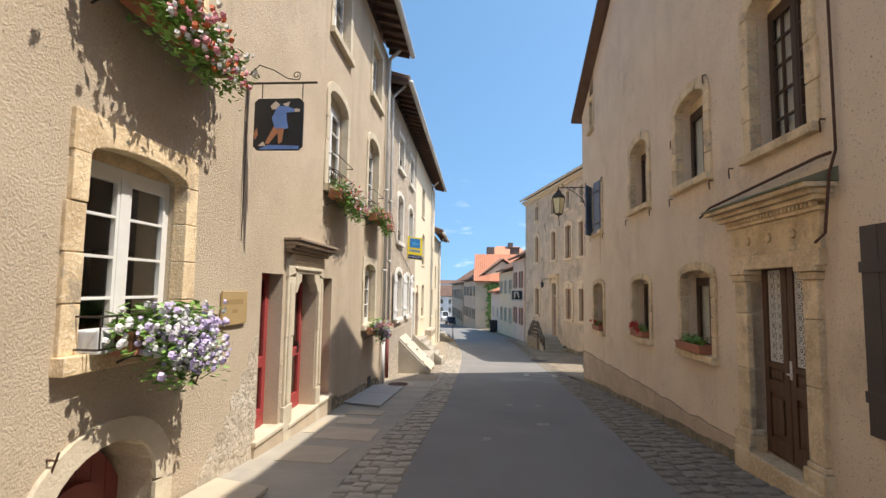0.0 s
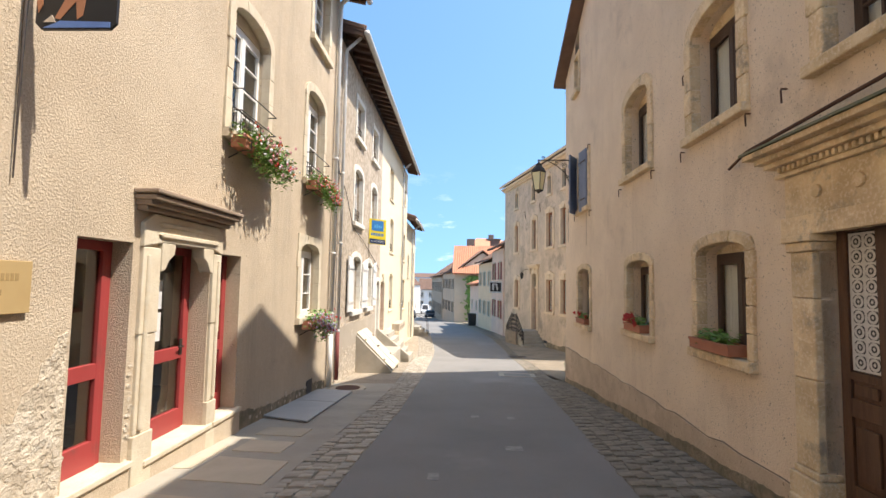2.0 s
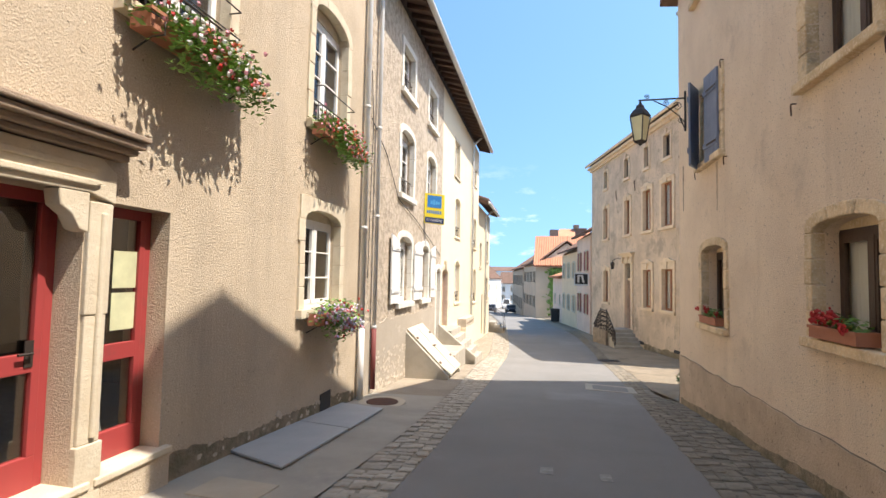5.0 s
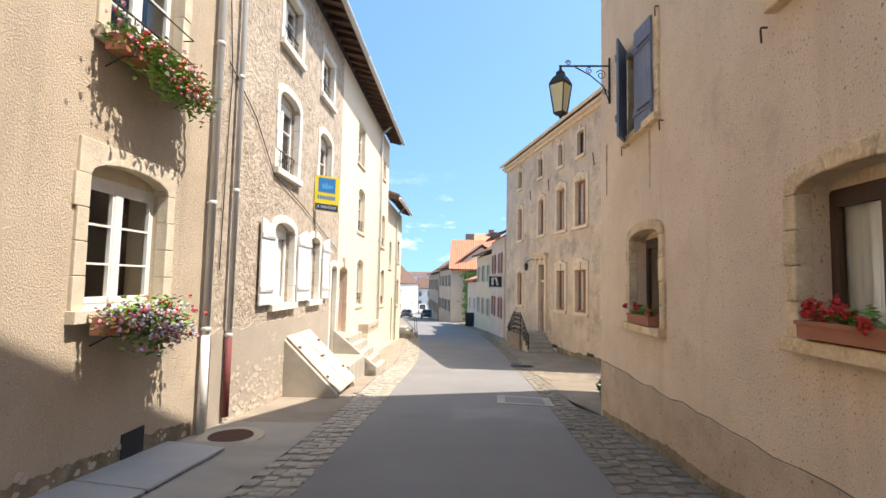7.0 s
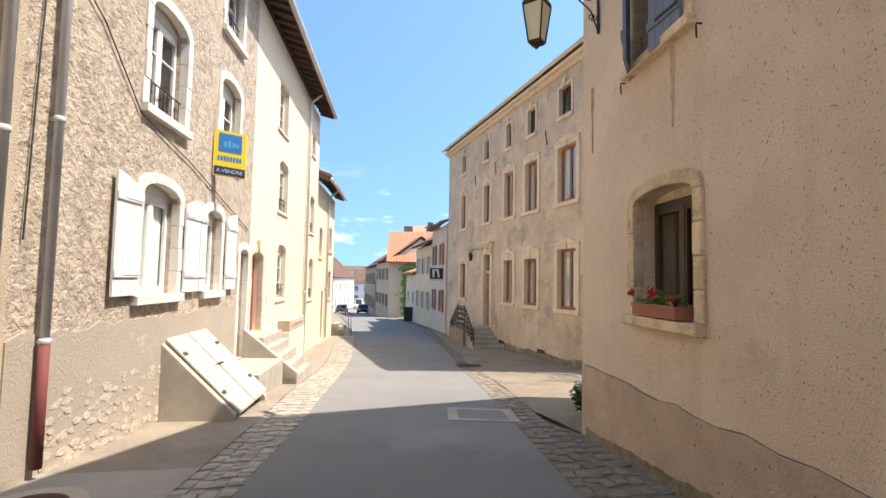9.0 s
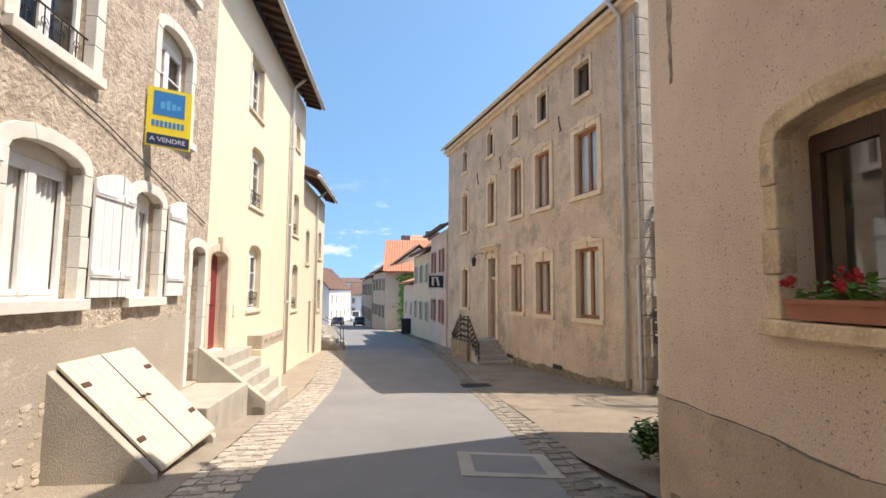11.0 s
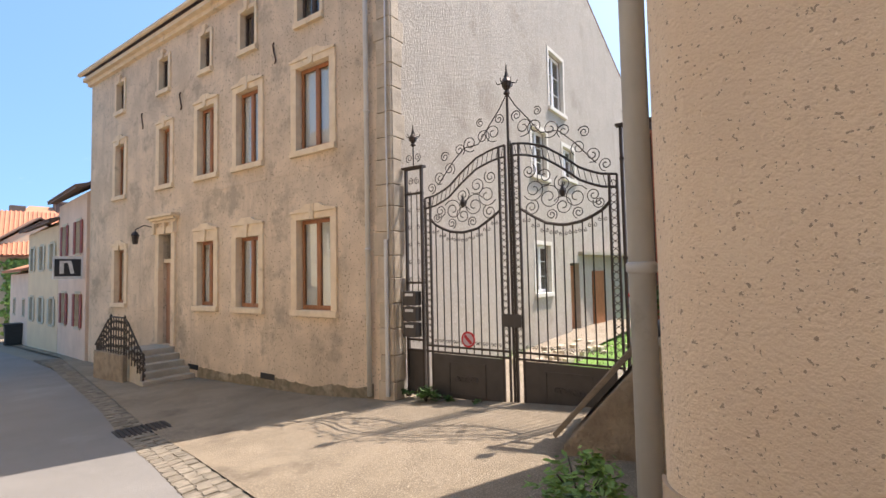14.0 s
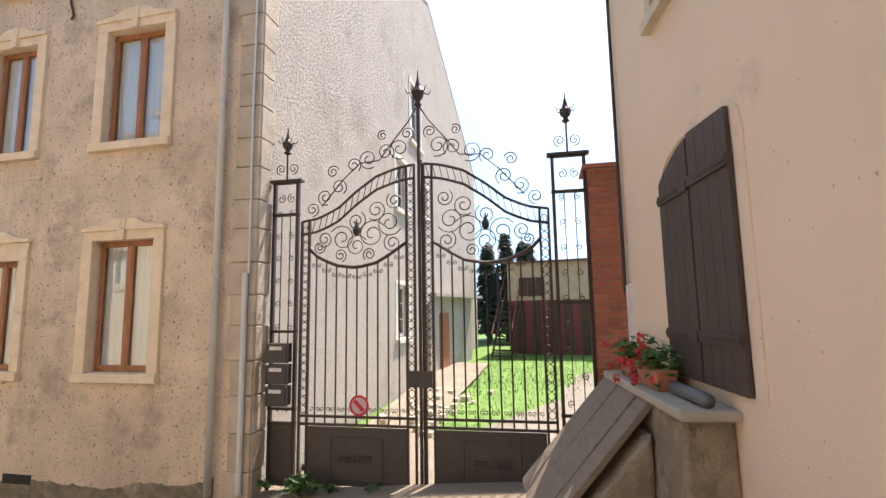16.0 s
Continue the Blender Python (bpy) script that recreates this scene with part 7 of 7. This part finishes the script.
bush(5.95, 16.85, -1.08, 0.35, 0.5, 43, "low green bush by the cellar hood", leaf_bright, 500, 0.05)
bush(8.6, 21.35, -1.42, 0.28, 0.3, 45, "weeds growing at the foot of the gate post", leaf, 420, 0.04)

for k, s in enumerate((-0.25, 0.2, 0.7, 1.3)):
    q = FG(s, 0.16, 0)
    bush(q[0], q[1], -1.42, 0.13 + 0.03 * (k % 2), 0.14, 60 + k, "low weeds growing along the foot of the gate", leaf, 130, 0.03)


# ---- farther houses down the street ----
def far_house(x0, y0, x1, y1, depth, zb, ze, rise, wall_m, roof_m, rows, label, side=-1, shutters=None, gable_axis="street", win_w=0.8, win_h=1.3, frame_m=None):
    F = facade(x0, y0, x1 - x0, y1 - y0, side)
    L = math.hypot(x1 - x0, y1 - y0)
    t = thing("house", F(L / 2, -depth / 2, zb), label, "house")
    holes = []
    for z, n in rows:
        for i in range(n):
            c = L * (i + 0.5) / n
            holes.append((c - win_w / 2, c + win_w / 2, z, z + win_h, 0.0))
    part("wall", wall_sheet(F, 0, L, zb - 1, ze, holes, 0.3), wall_m, t)
    part("back_wall", box(Shape(), F, 0.0, L, -depth - 0.02, -depth, zb - 1, ze), wall_m, t)
    for s in (0.0, L - 0.02):
        sh = box(Shape(), F, s, s + 0.02, -depth, -0.3, zb - 1, ze)
        prism_pts = [F(s, 0, ze), F(s, -depth, ze), F(s, -depth / 2, ze + rise), F(s + 0.02, 0, ze), F(s + 0.02, -depth, ze), F(s + 0.02, -depth / 2, ze + rise)]
        sh.add(prism_pts, [(0, 1, 2), (5, 4, 3), (0, 3, 4, 1), (1, 4, 5, 2), (2, 5, 3, 0)])
        part("side_wall", sh, wall_m, t)
    roof(t, F, -0.25, L + 0.25, ze, depth, rise, 0.4, 0.12, roof_m)
    for k, h in enumerate(holes):
        w = part("window", joined(surround(F, h, 0.1, 0.02, 1, 0.08, 0.05, False, 0, k)), limestone_pale, t)
        part("pane", box(Shape(), F, h[0], h[1], -0.2, -0.18, h[2], h[3]), pane_glass, w)
        fr = Shape()
        c = (h[0] + h[1]) / 2
        for a, b, z0, z1 in ((h[0], h[0] + 0.06, h[2], h[3]), (h[1] - 0.06, h[1], h[2], h[3]), (c - 0.04, c + 0.04, h[2], h[3]), (h[0], h[1], h[3] - 0.07, h[3]), (h[0], h[1], h[2], h[2] + 0.07)):
            box(fr, F, a, b, -0.18, -0.15, z0, z1)
        part("frame", fr, frame_m or white_paint, w)
        if shutters:
            for a, b in ((h[0] - 0.05, h[0] - 0.42), (h[1] + 0.05, h[1] + 0.42)):
                part("shutter", box(Shape(), F, min(a, b), max(a, b), 0.02, 0.05, h[2], h[3]), shutters, t)
    return t, F, L


red_sh = mat("faded_red_shutter", (0.33, 0.07, 0.05), 0.7, scale=5)
pale_sh = mat("pale_cream_shutter", (0.66, 0.60, 0.45), 0.7, scale=5)
cream_wall = mat("cream_far_render", (0.88, 0.66, 0.42), 0.92, var=(0.76, 0.56, 0.35), scale=0.9, bump=0.2)
pinkwall = mat("pink_beige_render", (0.86, 0.64, 0.49), 0.92, var=(0.70, 0.51, 0.38), scale=1.0, bump=0.2)
h5, F5, L5 = far_house(6.25, 37.3, 6.15, 42.6, 9, -2.2, 4.3, 3.0, pinkwall, roof_brown, ((-0.9, 2), (2.0, 2)), "pink rendered house with red shutters and a shop sign", shutters=red_sh, win_w=0.75)
h6, F6, L6 = far_house(6.15, 42.7, 5.85, 50.0, 9, -2.4, 3.5, 3.0, cream_wall, roof_brown, ((-1.1, 3), (1.5, 3)), "beige rendered house with pale shutters", shutters=pale_sh, win_w=0.75, win_h=1.2)
h7, F7, L7 = far_house(5.9, 50.1, 5.6, 56.0, 8, -2.8, 1.4, 1.4, pinkwall, roof_orange, ((-1.0, 2), ), "low pinkish outbuilding with a tiled roof", win_w=0.6, win_h=0.9)
sh = thing("shop_sign", F5(0.6, 0.4, 1.1), "black and white hanging shop sign", "sign")
FX = lambda s, d, z: F5(0.35 + d, s, z)
b_ = part("board", box(Shape(), FX, 0.05, 0.95, -0.03, 0.03, 1.0, 1.85), sign_white, sh)
part("black_field", box(Shape(), FX, 0.1, 0.9, -0.036, -0.031, 1.1, 1.75), sign_black, b_)
part("white_mark", prism(Shape(), FX, [(0.3, 1.2), (0.42, 1.2), (0.5, 1.6), (0.62, 1.6), (0.62, 1.2), (0.75, 1.2), (0.75, 1.68), (0.4, 1.68)], -0.041, -0.037), sign_white, b_)
# gable house with the orange roof, set across the street's line
oh = thing("house", (9, 66, -3.2), "house with a bright orange tiled roof and ivy on its corner", "house")
OX = [(4.2, 61.5), (13.5, 60.0), (15.2, 71.0), (5.3, 72.5)]
sh = Shape()
for i in range(4):
    p, q = OX[i], OX[(i + 1) % 4]
    sh.add([(*p, -4), (*q, -4), (*q, 2.9), (*p, 2.9)], [(0, 1, 2, 3)])
m0, m1 = ((4.2 + 5.3) / 2, 67.0), ((13.5 + 15.2) / 2, 65.5)
sh.add([(*OX[0], 2.9), (*OX[3], 2.9), (*m0, 6.4), (*OX[1], 2.9), (*OX[2], 2.9), (*m1, 6.4)], [(0, 1, 2), (3, 4, 5)])
part("wall", sh, render_far, oh)
sh = Shape()
for dz in (0, 0.15):
    sh.add([(OX[0][0] - 0.3, OX[0][1] - 0.5, 2.7 + dz), (OX[1][0] + 0.3, OX[1][1] - 0.5, 2.7 + dz), (m1[0] + 0.3, m1[1], 6.5 + dz), (m0[0] - 0.3, m0[1], 6.5 + dz), (OX[3][0] - 0.3, OX[3][1] + 0.5, 2.7 + dz), (OX[2][0] + 0.3, OX[2][1] + 0.5, 2.7 + dz)], [(0, 1, 2, 3), (3, 2, 5, 4)])
part("roof", sh, roof_orange, oh)
sh = Shape()
for i in range(38):
    u = i / 37
    a = (OX[0][0] - 0.3 + u * (OX[1][0] + 0.6 - OX[0][0]), OX[0][1] - 0.5 + u * (OX[1][1] - OX[0][1]), 2.87)
    b = (m0[0] - 0.3 + u * (m1[0] + 0.6 - m0[0]), m0[1] + u * (m1[1] - m0[1]), 6.67)
    tube(sh, [a, b], 0.07, 5)
part("roof_tiles", sh, roof_orange, oh, "rows of orange clay tiles")
FO = facade(13.5, 60.0, 4.2 - 13.5, 1.5, 1)
k_ = Shape()
for dz in (0.1, 0.22):
    k_.add([(7.4, 62.2, 4.35 + dz), (8.6, 62.0, 4.35 + dz), (8.75, 63.2, 5.0 + dz), (7.55, 63.4, 5.0 + dz)], [(0, 1, 2, 3)])
part("skylight", k_, zinc, oh, "grey roof window")
sooty = mat("sooty_chimney_brick", (0.16, 0.125, 0.105), 0.9, var=(0.11, 0.085, 0.07), scale=3)
part("chimney", box(Shape(), FW, 9.4, 10.6, 67.2, 68.2, 5.5, 7.6), sooty, oh)
part("chimney_cap", box(Shape(), FW, 9.3, 10.7, 67.1, 68.3, 7.6, 7.75), sooty, oh)
rnd = random.Random(51)
iv = thing("ivy", (6.5, 60.9, -3.0), "dense green ivy climbing the corner of the house", "climbing plant")
sh = Shape()
for _ in range(2200):
    u, z = rnd.gauss(0.5, 0.22), -2.9 + rnd.random() ** 0.8 * 5.4
    x, y = 5.6 + u * 2.2, 61.25 - u * 0.35 - rnd.random() * 0.35
    q = rnd.uniform(0.08, 0.2)
    a, b = rnd.uniform(0, 6.28), rnd.uniform(-0.6, 0.6)
    e1, e2 = Vector((math.cos(a), b, math.sin(a))) * q, Vector((-math.sin(a), 0.3, math.cos(a))) * q * 0.7
    p = Vector((x, y, z))
    sh.add([p - e1, p + e2, p + e1, p - e2], [(0, 1, 2, 3)])
tagged(part("leaves", sh, leaf_bright, iv), kind="stuff")
part("stem", tube(Shape(), [(6.4, 61.1, -3.1), (6.6, 61.1, 0), (6.5, 61.1, 2)], 0.05, 6), bark, iv)
far_house(4.2, 62.0, 3.2, 74.0, 7, -3.3, 2.9, 2.6, render_far, roof_brown, ((-2.0, 4), (0.9, 4)), "beige house front with brown shutters", shutters=shutter_brown, win_w=0.8)
far_house(3.1, 75.0, 1.9, 98.0, 8, -4.4, 2.6, 2.8, render_grey, roof_brown, ((-3.2, 6), (0.2, 6)), "row of old grey beige houses", shutters=shutter_brown, win_w=0.9, win_h=1.6)
far_house(-4.0, 103, -0.6, 124, 9, -5.6, 0.9, 4.4, render_white, roof_brown, ((-4.6, 5), (-1.6, 5)), "white house with a brown tiled roof", side=1, win_h=1.5)
far_house(-3.4, 62, -4.2, 80, 7, -3.4, -0.2, 1.6, render_far, roof_brown, ((-2.4, 4), ), "low beige house along the street", side=1)
far_house(-1.5, 150, 6, 149, 9, -6.6, -0.6, 3.2, render_white, roof_brown, ((-5.4, 3), (-2.8, 3)), "pale house closing the view of the street", side=1, win_h=1.4)
far_house(-9, 170, 4, 168, 10, -6.6, 3.2, 1.4, render_white, roof_brown, ((-4.5, 4), (-1.5, 4), (1.0, 4)), "white block of houses beyond the street", side=1, win_h=1.4)
ch = thing("house", (12, 86, -4), "tall pinkish house with a tiled roof and chimneys", "house")
part("wall", box(Shape(), FW, 7, 16, 82, 92, -5, 6.5), pinkwall, ch)
sh = Shape()
sh.add([(6.6, 81.6, 6.5), (16.4, 81.6, 6.5), (16.4, 92.4, 6.5), (6.6, 92.4, 6.5), (9.5, 87, 9.6), (13.5, 87, 9.6)], [(0, 1, 5, 4), (1, 2, 5), (2, 3, 4, 5), (3, 0, 4), (0, 3, 2, 1)])
part("roof", sh, roof_orange, ch)
part("chimney", box(Shape(), FW, 7.6, 8.9, 84, 85, 6.6, 9.2), sooty, ch)
part("chimney", box(Shape(), FW, 11.6, 12.4, 86, 87, 8.6, 10.2), sooty, ch)
bn = thing("wheelie_bin", (5.45, 52.0, zg(52)), "dark wheeled rubbish bin by the wall", "bin")
part("body", Shape().add([(5.45 + a * 0.42 * q, 52 + b * 0.4 * q, z) for z, q in ((zg(52) + 0.05, 0.82), (zg(52) + 1.15, 1.0)) for a, b in ((-1, -1), (1, -1), (1, 1), (-1, 1))], BOX), plastic_dark, bn, bevel=0.03)
part("lid", Shape().add([(5.45 + a * 0.46, 52 + b * 0.44, zg(52) + z) for z in (1.15, 1.25) for a, b in ((-1, -1), (1, -1), (1, 1), (-1, 1))], BOX), plastic_dark, bn, bevel=0.03)
for x in (5.1, 5.8):
    part("wheel", tube(Shape(), [(x - 0.03, 52.35, zg(52) + 0.1), (x + 0.03, 52.35, zg(52) + 0.1)], 0.1, 12), rubber, bn)


def car(x, y, yaw, m, name, label, high):
    z = zg(y)
    ca, sa = math.cos(yaw), math.sin(yaw)
    T = lambda u, v, w: (x + u * ca - v * sa, y + u * sa + v * ca, z + w)
    t = thing(name, (x, y, z), label, "car" if name == "car" else "van")
    P = [(-2.1, 0.35), (-2.15, 0.75), (-1.9, 0.95), (-1.2, 1.0), (-0.6, high), (1.5, high), (2.0, 1.0), (2.1, 0.4)]
    sh = Shape()
    k = len(P)
    sh.add([T(u, -0.85 + (0.12 if w > 1.05 else 0), w) for u, w in P] + [T(u, 0.85 - (0.12 if w > 1.05 else 0), w) for u, w in P], [tuple(range(k)), tuple(range(2 * k - 1, k - 1, -1))] + [(i, (i + 1) % k, (i + 1) % k + k, i + k) for i in range(k)])
    part("body", sh, m, t, bevel=0.06)
    for u, w0, w1 in ((-1.26, 1.02, high - 0.05), ):
        part("windscreen", Shape().add([T(-1.18, -0.68, 1.03), T(-1.18, 0.68, 1.03), T(-0.66, 0.62, high - 0.06), T(-0.66, -0.62, high - 0.06), T(-1.21, -0.68, 1.05), T(-1.21, 0.68, 1.05), T(-0.69, 0.62, high - 0.04), T(-0.69, -0.62, high - 0.04)], BOX), sign_black, t)
    for u in (-1.35, 1.35):
        for v in (-0.85, 0.85):
            part("wheel", tube(Shape(), [T(u, v - 0.09, 0.32), T(u, v + 0.09, 0.32)], 0.32, 14), rubber, t)
    for v in (-0.6, 0.6):
        part("headlight", tube(Shape(), [T(-2.16, v, 0.72), T(-2.12, v, 0.72)], 0.1, 10), sign_white, t)


car(0.7, 116, 1.6, car_white, "van", "white van parked at the end of the street", 2.1)
car(-2.1, 97, 1.5, car_dark, "car", "dark car parked by the white house", 1.45)
car(1.6, 90, 1.62, car_dark, "car", "dark car parked by the row of houses", 1.45)
bush(-1.2, 46, -2.4, 0.8, 1.0, 47, "green bush at the foot of the house", leaf, 700, 0.08)
rl = thing("door_railing", FL(36.3, 0.6, zg(36)), "small iron railing and steps before a door", "railing")
for k in range(3):
    part("step", box(Shape(), FL, 36.1, 37.4, 0.0, 1.0 - 0.3 * k, -2.5, -1.75 + 0.17 * k), concrete, rl)
sh = Shape()
for s in (36.1, 37.4):
    tube(sh, [FL(s, 0.0, -0.5), FL(s, 0.9, -0.95), FL(s, 0.95, -1.9)], 0.02)
part("railing", sh, iron, rl)
# distant wooded hills
sh = Shape()
n = 60
rnd = random.Random(77)
hv = []
for i in range(n + 1):
    a = math.radians(-80 + 160 * i / n)
    R = 900
    h = 6 + 9 * noise.noise(Vector((i * 0.17, 3, 0))) + 4 * noise.noise(Vector((i * 0.6, 9, 0)))
    hv += [(R * math.sin(a), R * math.cos(a), -45), (R * math.sin(a), R * math.cos(a), h), ((R + 200) * math.sin(a), (R + 200) * math.cos(a), h + 5)]
sh.add(hv, [(3 * i + j, 3 * i + 3 + j, 3 * i + 4 + j, 3 * i + 1 + j) for i in range(n) for j in (0, 1)])
tagged(part("backdrop", sh, mat("far_woods", (0.10, 0.14, 0.10), 0.95, var=(0.07, 0.10, 0.08), scale=0.02)), "distant wooded hills", "hills", kind="structure")

# ---- covers and slabs in the street ----
def slab(name, pts, lift, thick, m, label, category, bevel=0.008):
    sh = Shape()
    sh.add([(x, y, zg(y) + lift - thick) for x, y in pts] + [(x, y, zg(y) + lift) for x, y in pts], [(3, 2, 1, 0), (4, 5, 6, 7)] + [(i, (i + 1) % 4, (i + 1) % 4 + 4, i + 4) for i in range(4)])
    return alone(name, sh, m, label, category, bevel=bevel)


plate_m = mat("grey_steel_plate", (0.46, 0.46, 0.44), 0.65, metal=0.1, var=(0.39, 0.39, 0.375), scale=3, bump=0.2)
slab("cover_plate", [(-2.02, 10.15), (-1.22, 9.75), (-1.10, 11.45), (-1.94, 11.7)], 0.055, 0.03, plate_m, "grey steel plate over a cellar light on the footway", "cover plate")
slab("cover_plate", [(-1.93, 11.72), (-1.09, 11.47), (-1.0, 12.9), (-1.84, 13.2)], 0.055, 0.03, plate_m, "grey steel plate over a cellar light on the footway", "cover plate")
slab("cover_plate", [(-2.45, 3.7), (-1.75, 3.6), (-1.68, 4.9), (-2.3, 5.15)], 0.07, 0.05, slab_mat, "pale concrete cover slab at the foot of the wall", "cover plate")
for pts in ([(-1.75, 9.0), (-1.1, 8.9), (-1.05, 9.35), (-1.7, 9.45)], [(-1.75, 8.2), (-1.15, 8.1), (-1.1, 8.6), (-1.7, 8.7)], [(-1.85, 7.15), (-1.0, 7.0), (-0.95, 7.75), (-1.8, 7.95)], [(-2.1, 7.5), (-1.9, 7.5), (-1.85, 8.4), (-2.0, 8.4)], [(-2.0, 6.0), (-1.3, 5.9), (-1.2, 6.6), (-1.95, 6.75)]):
    slab("paving_slab", pts, 0.022, 0.03, slab_mat, "paler square slab set in the footway", "slab", 0.004)
mh = thing("manhole_cover", (-1.2, 13.6, zg(13.6)), "round rusty manhole cover in a pale concrete ring", "manhole cover")
sh = Shape()
lathe(sh, (-1.2, 13.6, zg(13.6) - 0.02), [(0.42, 0), (0.42, 0.045), (0.40, 0.05), (0.29, 0.05), (0.29, 0.03)], 28)
part("ring", sh, slab_mat, mh)
part("lid", lathe(Shape(), (-1.2, 13.6, zg(13.6)), [(0.28, 0), (0.28, 0.028), (0.27, 0.032), (0.001, 0.032)], 28), rust, mh)
gr = thing("road_grate", (3.4, 17.0, zg(17)), "asphalt filled access cover in a concrete frame", "manhole cover")
q = [(2.92, 17.55), (3.96, 17.2), (3.84, 16.25), (2.78, 16.55)]
q2 = [(3.06, 17.38), (3.80, 17.12), (3.70, 16.40), (2.96, 16.66)]
for i in range(4):
    a, b, c, e = q[i], q[(i + 1) % 4], q2[(i + 1) % 4], q2[i]
    sh = Shape().add([(x, y, zg(y) + dz) for dz in (-0.03, 0.012) for x, y in (a, b, c, e)], BOX)
    part("frame", sh, paving, gr)
part("cover", Shape().add([(x, y, zg(y) + dz) for dz in (-0.03, 0.009) for x, y in q2], BOX), asphalt, gr)
dg = thing("drain_grate", (4.9, 24.6, zg(24.6)), "black cast iron drain grate in the gutter", "drain")
# Black slab paints the darkness seen between and below the bars.
part("tray", box(Shape(), FW, 4.5, 5.32, 24.3, 24.95, zg(24.6) - 0.05, zg(24.6) + 0.012), sign_black, dg)
for i in range(10):
    part("bar", box(Shape(), FW, 4.54 + i * 0.078, 4.575 + i * 0.078, 24.34, 24.91, zg(24.6), zg(24.6) + 0.03), iron, dg)
# Soft spots of reflected sunlight, put into the colour of thin patches.
painted_sunlight = mat("painted_sunlight_asphalt", (0.36, 0.34, 0.305), 0.9, var=(0.26, 0.245, 0.22), scale=9, amount=1.2, bump=0.5, bump_scale=120)
for x, y, w in ((1.35, 10.3, 0.14), (1.95, 10.2, 0.12), (1.6, 8.3, 0.22), (0.6, 7.2, 0.12)):
    slab("road_patch", [(x, y), (x + w, y - 0.03), (x + w * 1.1, y + 0.22), (x + 0.02, y + 0.2)], 0.006, 0.004, painted_sunlight, "small spot of reflected sunlight, coloured onto the asphalt", "patch", 0.0)


# ---- setts, the nearest as single stones ----
def sett_mesh(w, l, seed):
    rnd = random.Random(seed)
    sh = Shape()
    j = lambda: rnd.uniform(-0.012, 0.012)
    lo = [(-w / 2 + j(), -l / 2 + j(), -0.04), (w / 2 + j(), -l / 2 + j(), -0.04), (w / 2 + j(), l / 2 + j(), -0.04), (-w / 2 + j(), l / 2 + j(), -0.04)]
    mid = [(x * 0.985, y * 0.985, 0.004) for x, y, _ in lo]
    hi = [(x * 0.91, y * 0.91, 0.010 + rnd.uniform(-0.003, 0.003)) for x, y, _ in lo]
    sh.add(lo + mid + hi, [(8, 9, 10, 11)] + [(4 * r + i, 4 * r + (i + 1) % 4, 4 * r + 4 + (i + 1) % 4, 4 * r + 4 + i) for r in (0, 1) for i in range(4)])
    return sh


def sett_field(name, left, right, y0, y1, near0, near1, w, l, seed, label, stone=cobble, bed=joint):
    """A band of setts between two edges; those of the near stretch are single stones."""
    rnd = random.Random(seed)
    owner = tagged(part(name, strip((left, right), [y for y in np.arange(y0, y1 + 0.01, 0.5)], -0.008), bed), label, "paving", kind="structure")
    kinds = [sett_mesh(w * 0.94, l * 0.94, seed + i) for i in range(5)]
    meshes = []
    for k in kinds:
        me = bpy.data.meshes.new("sett")
        me.from_pydata(k.v, [], k.f)
        me.materials.append(stone)
        meshes.append(me)
    rest, count, y = Shape(), 0, y0
    while y < y1:
        a, b = left(y), right(y)
        n = max(1, round((b - a) / w))
        off = 0.5 if int(y / l) % 2 else 0.0
        for i in range(n):
            x = a + (b - a) * (i + 0.5) / n + rnd.uniform(-0.02, 0.02)
            yy = y + l / 2 + (off - 0.25) * l * 0.8 + rnd.uniform(-0.025, 0.025) + 0.03 * math.sin(i * 2.1 + y)
            z = zg(yy) - 0.004 + rnd.uniform(-0.006, 0.005)
            m = Matrix.Translation((x, yy, z)) @ Euler((-math.atan(0.075), rnd.uniform(-0.03, 0.03), rnd.uniform(-0.14, 0.14))).to_matrix().to_4x4() @ Matrix.Diagonal(((b - a) / n / w, 1, 1, 1))
            k = rnd.randrange(5)
            if near0 <= y < near1 and count < 298:
                o = new("sett", meshes[k])
                o.parent = owner
                o.matrix_local = m
                count += 1
            else:
                rest.add([m @ Vector(p) for p in kinds[k].v], kinds[k].f)
        y += l
    tagged(part(name.replace("band", "setts"), rest, stone, None), "uneven grey stone setts with sandy joints", "paving", kind="stuff")


sett_field("gutter_band", cob_l, road_l, 0.5, 44, 4.2, 16, 0.145, 0.14, 300, "gutter of grey stone setts along the road")
sett_field("verge_band", road_r, lambda y: min(cob_r(y), 3.23 + 0.08 * y) if y < 15.4 else cob_r(y), 0.5, 40, 5.0, 12, 0.15, 0.135, 410, "band of brownish stone setts, darkened for shade, along the road edge", cobble_shaded, joint_shaded)
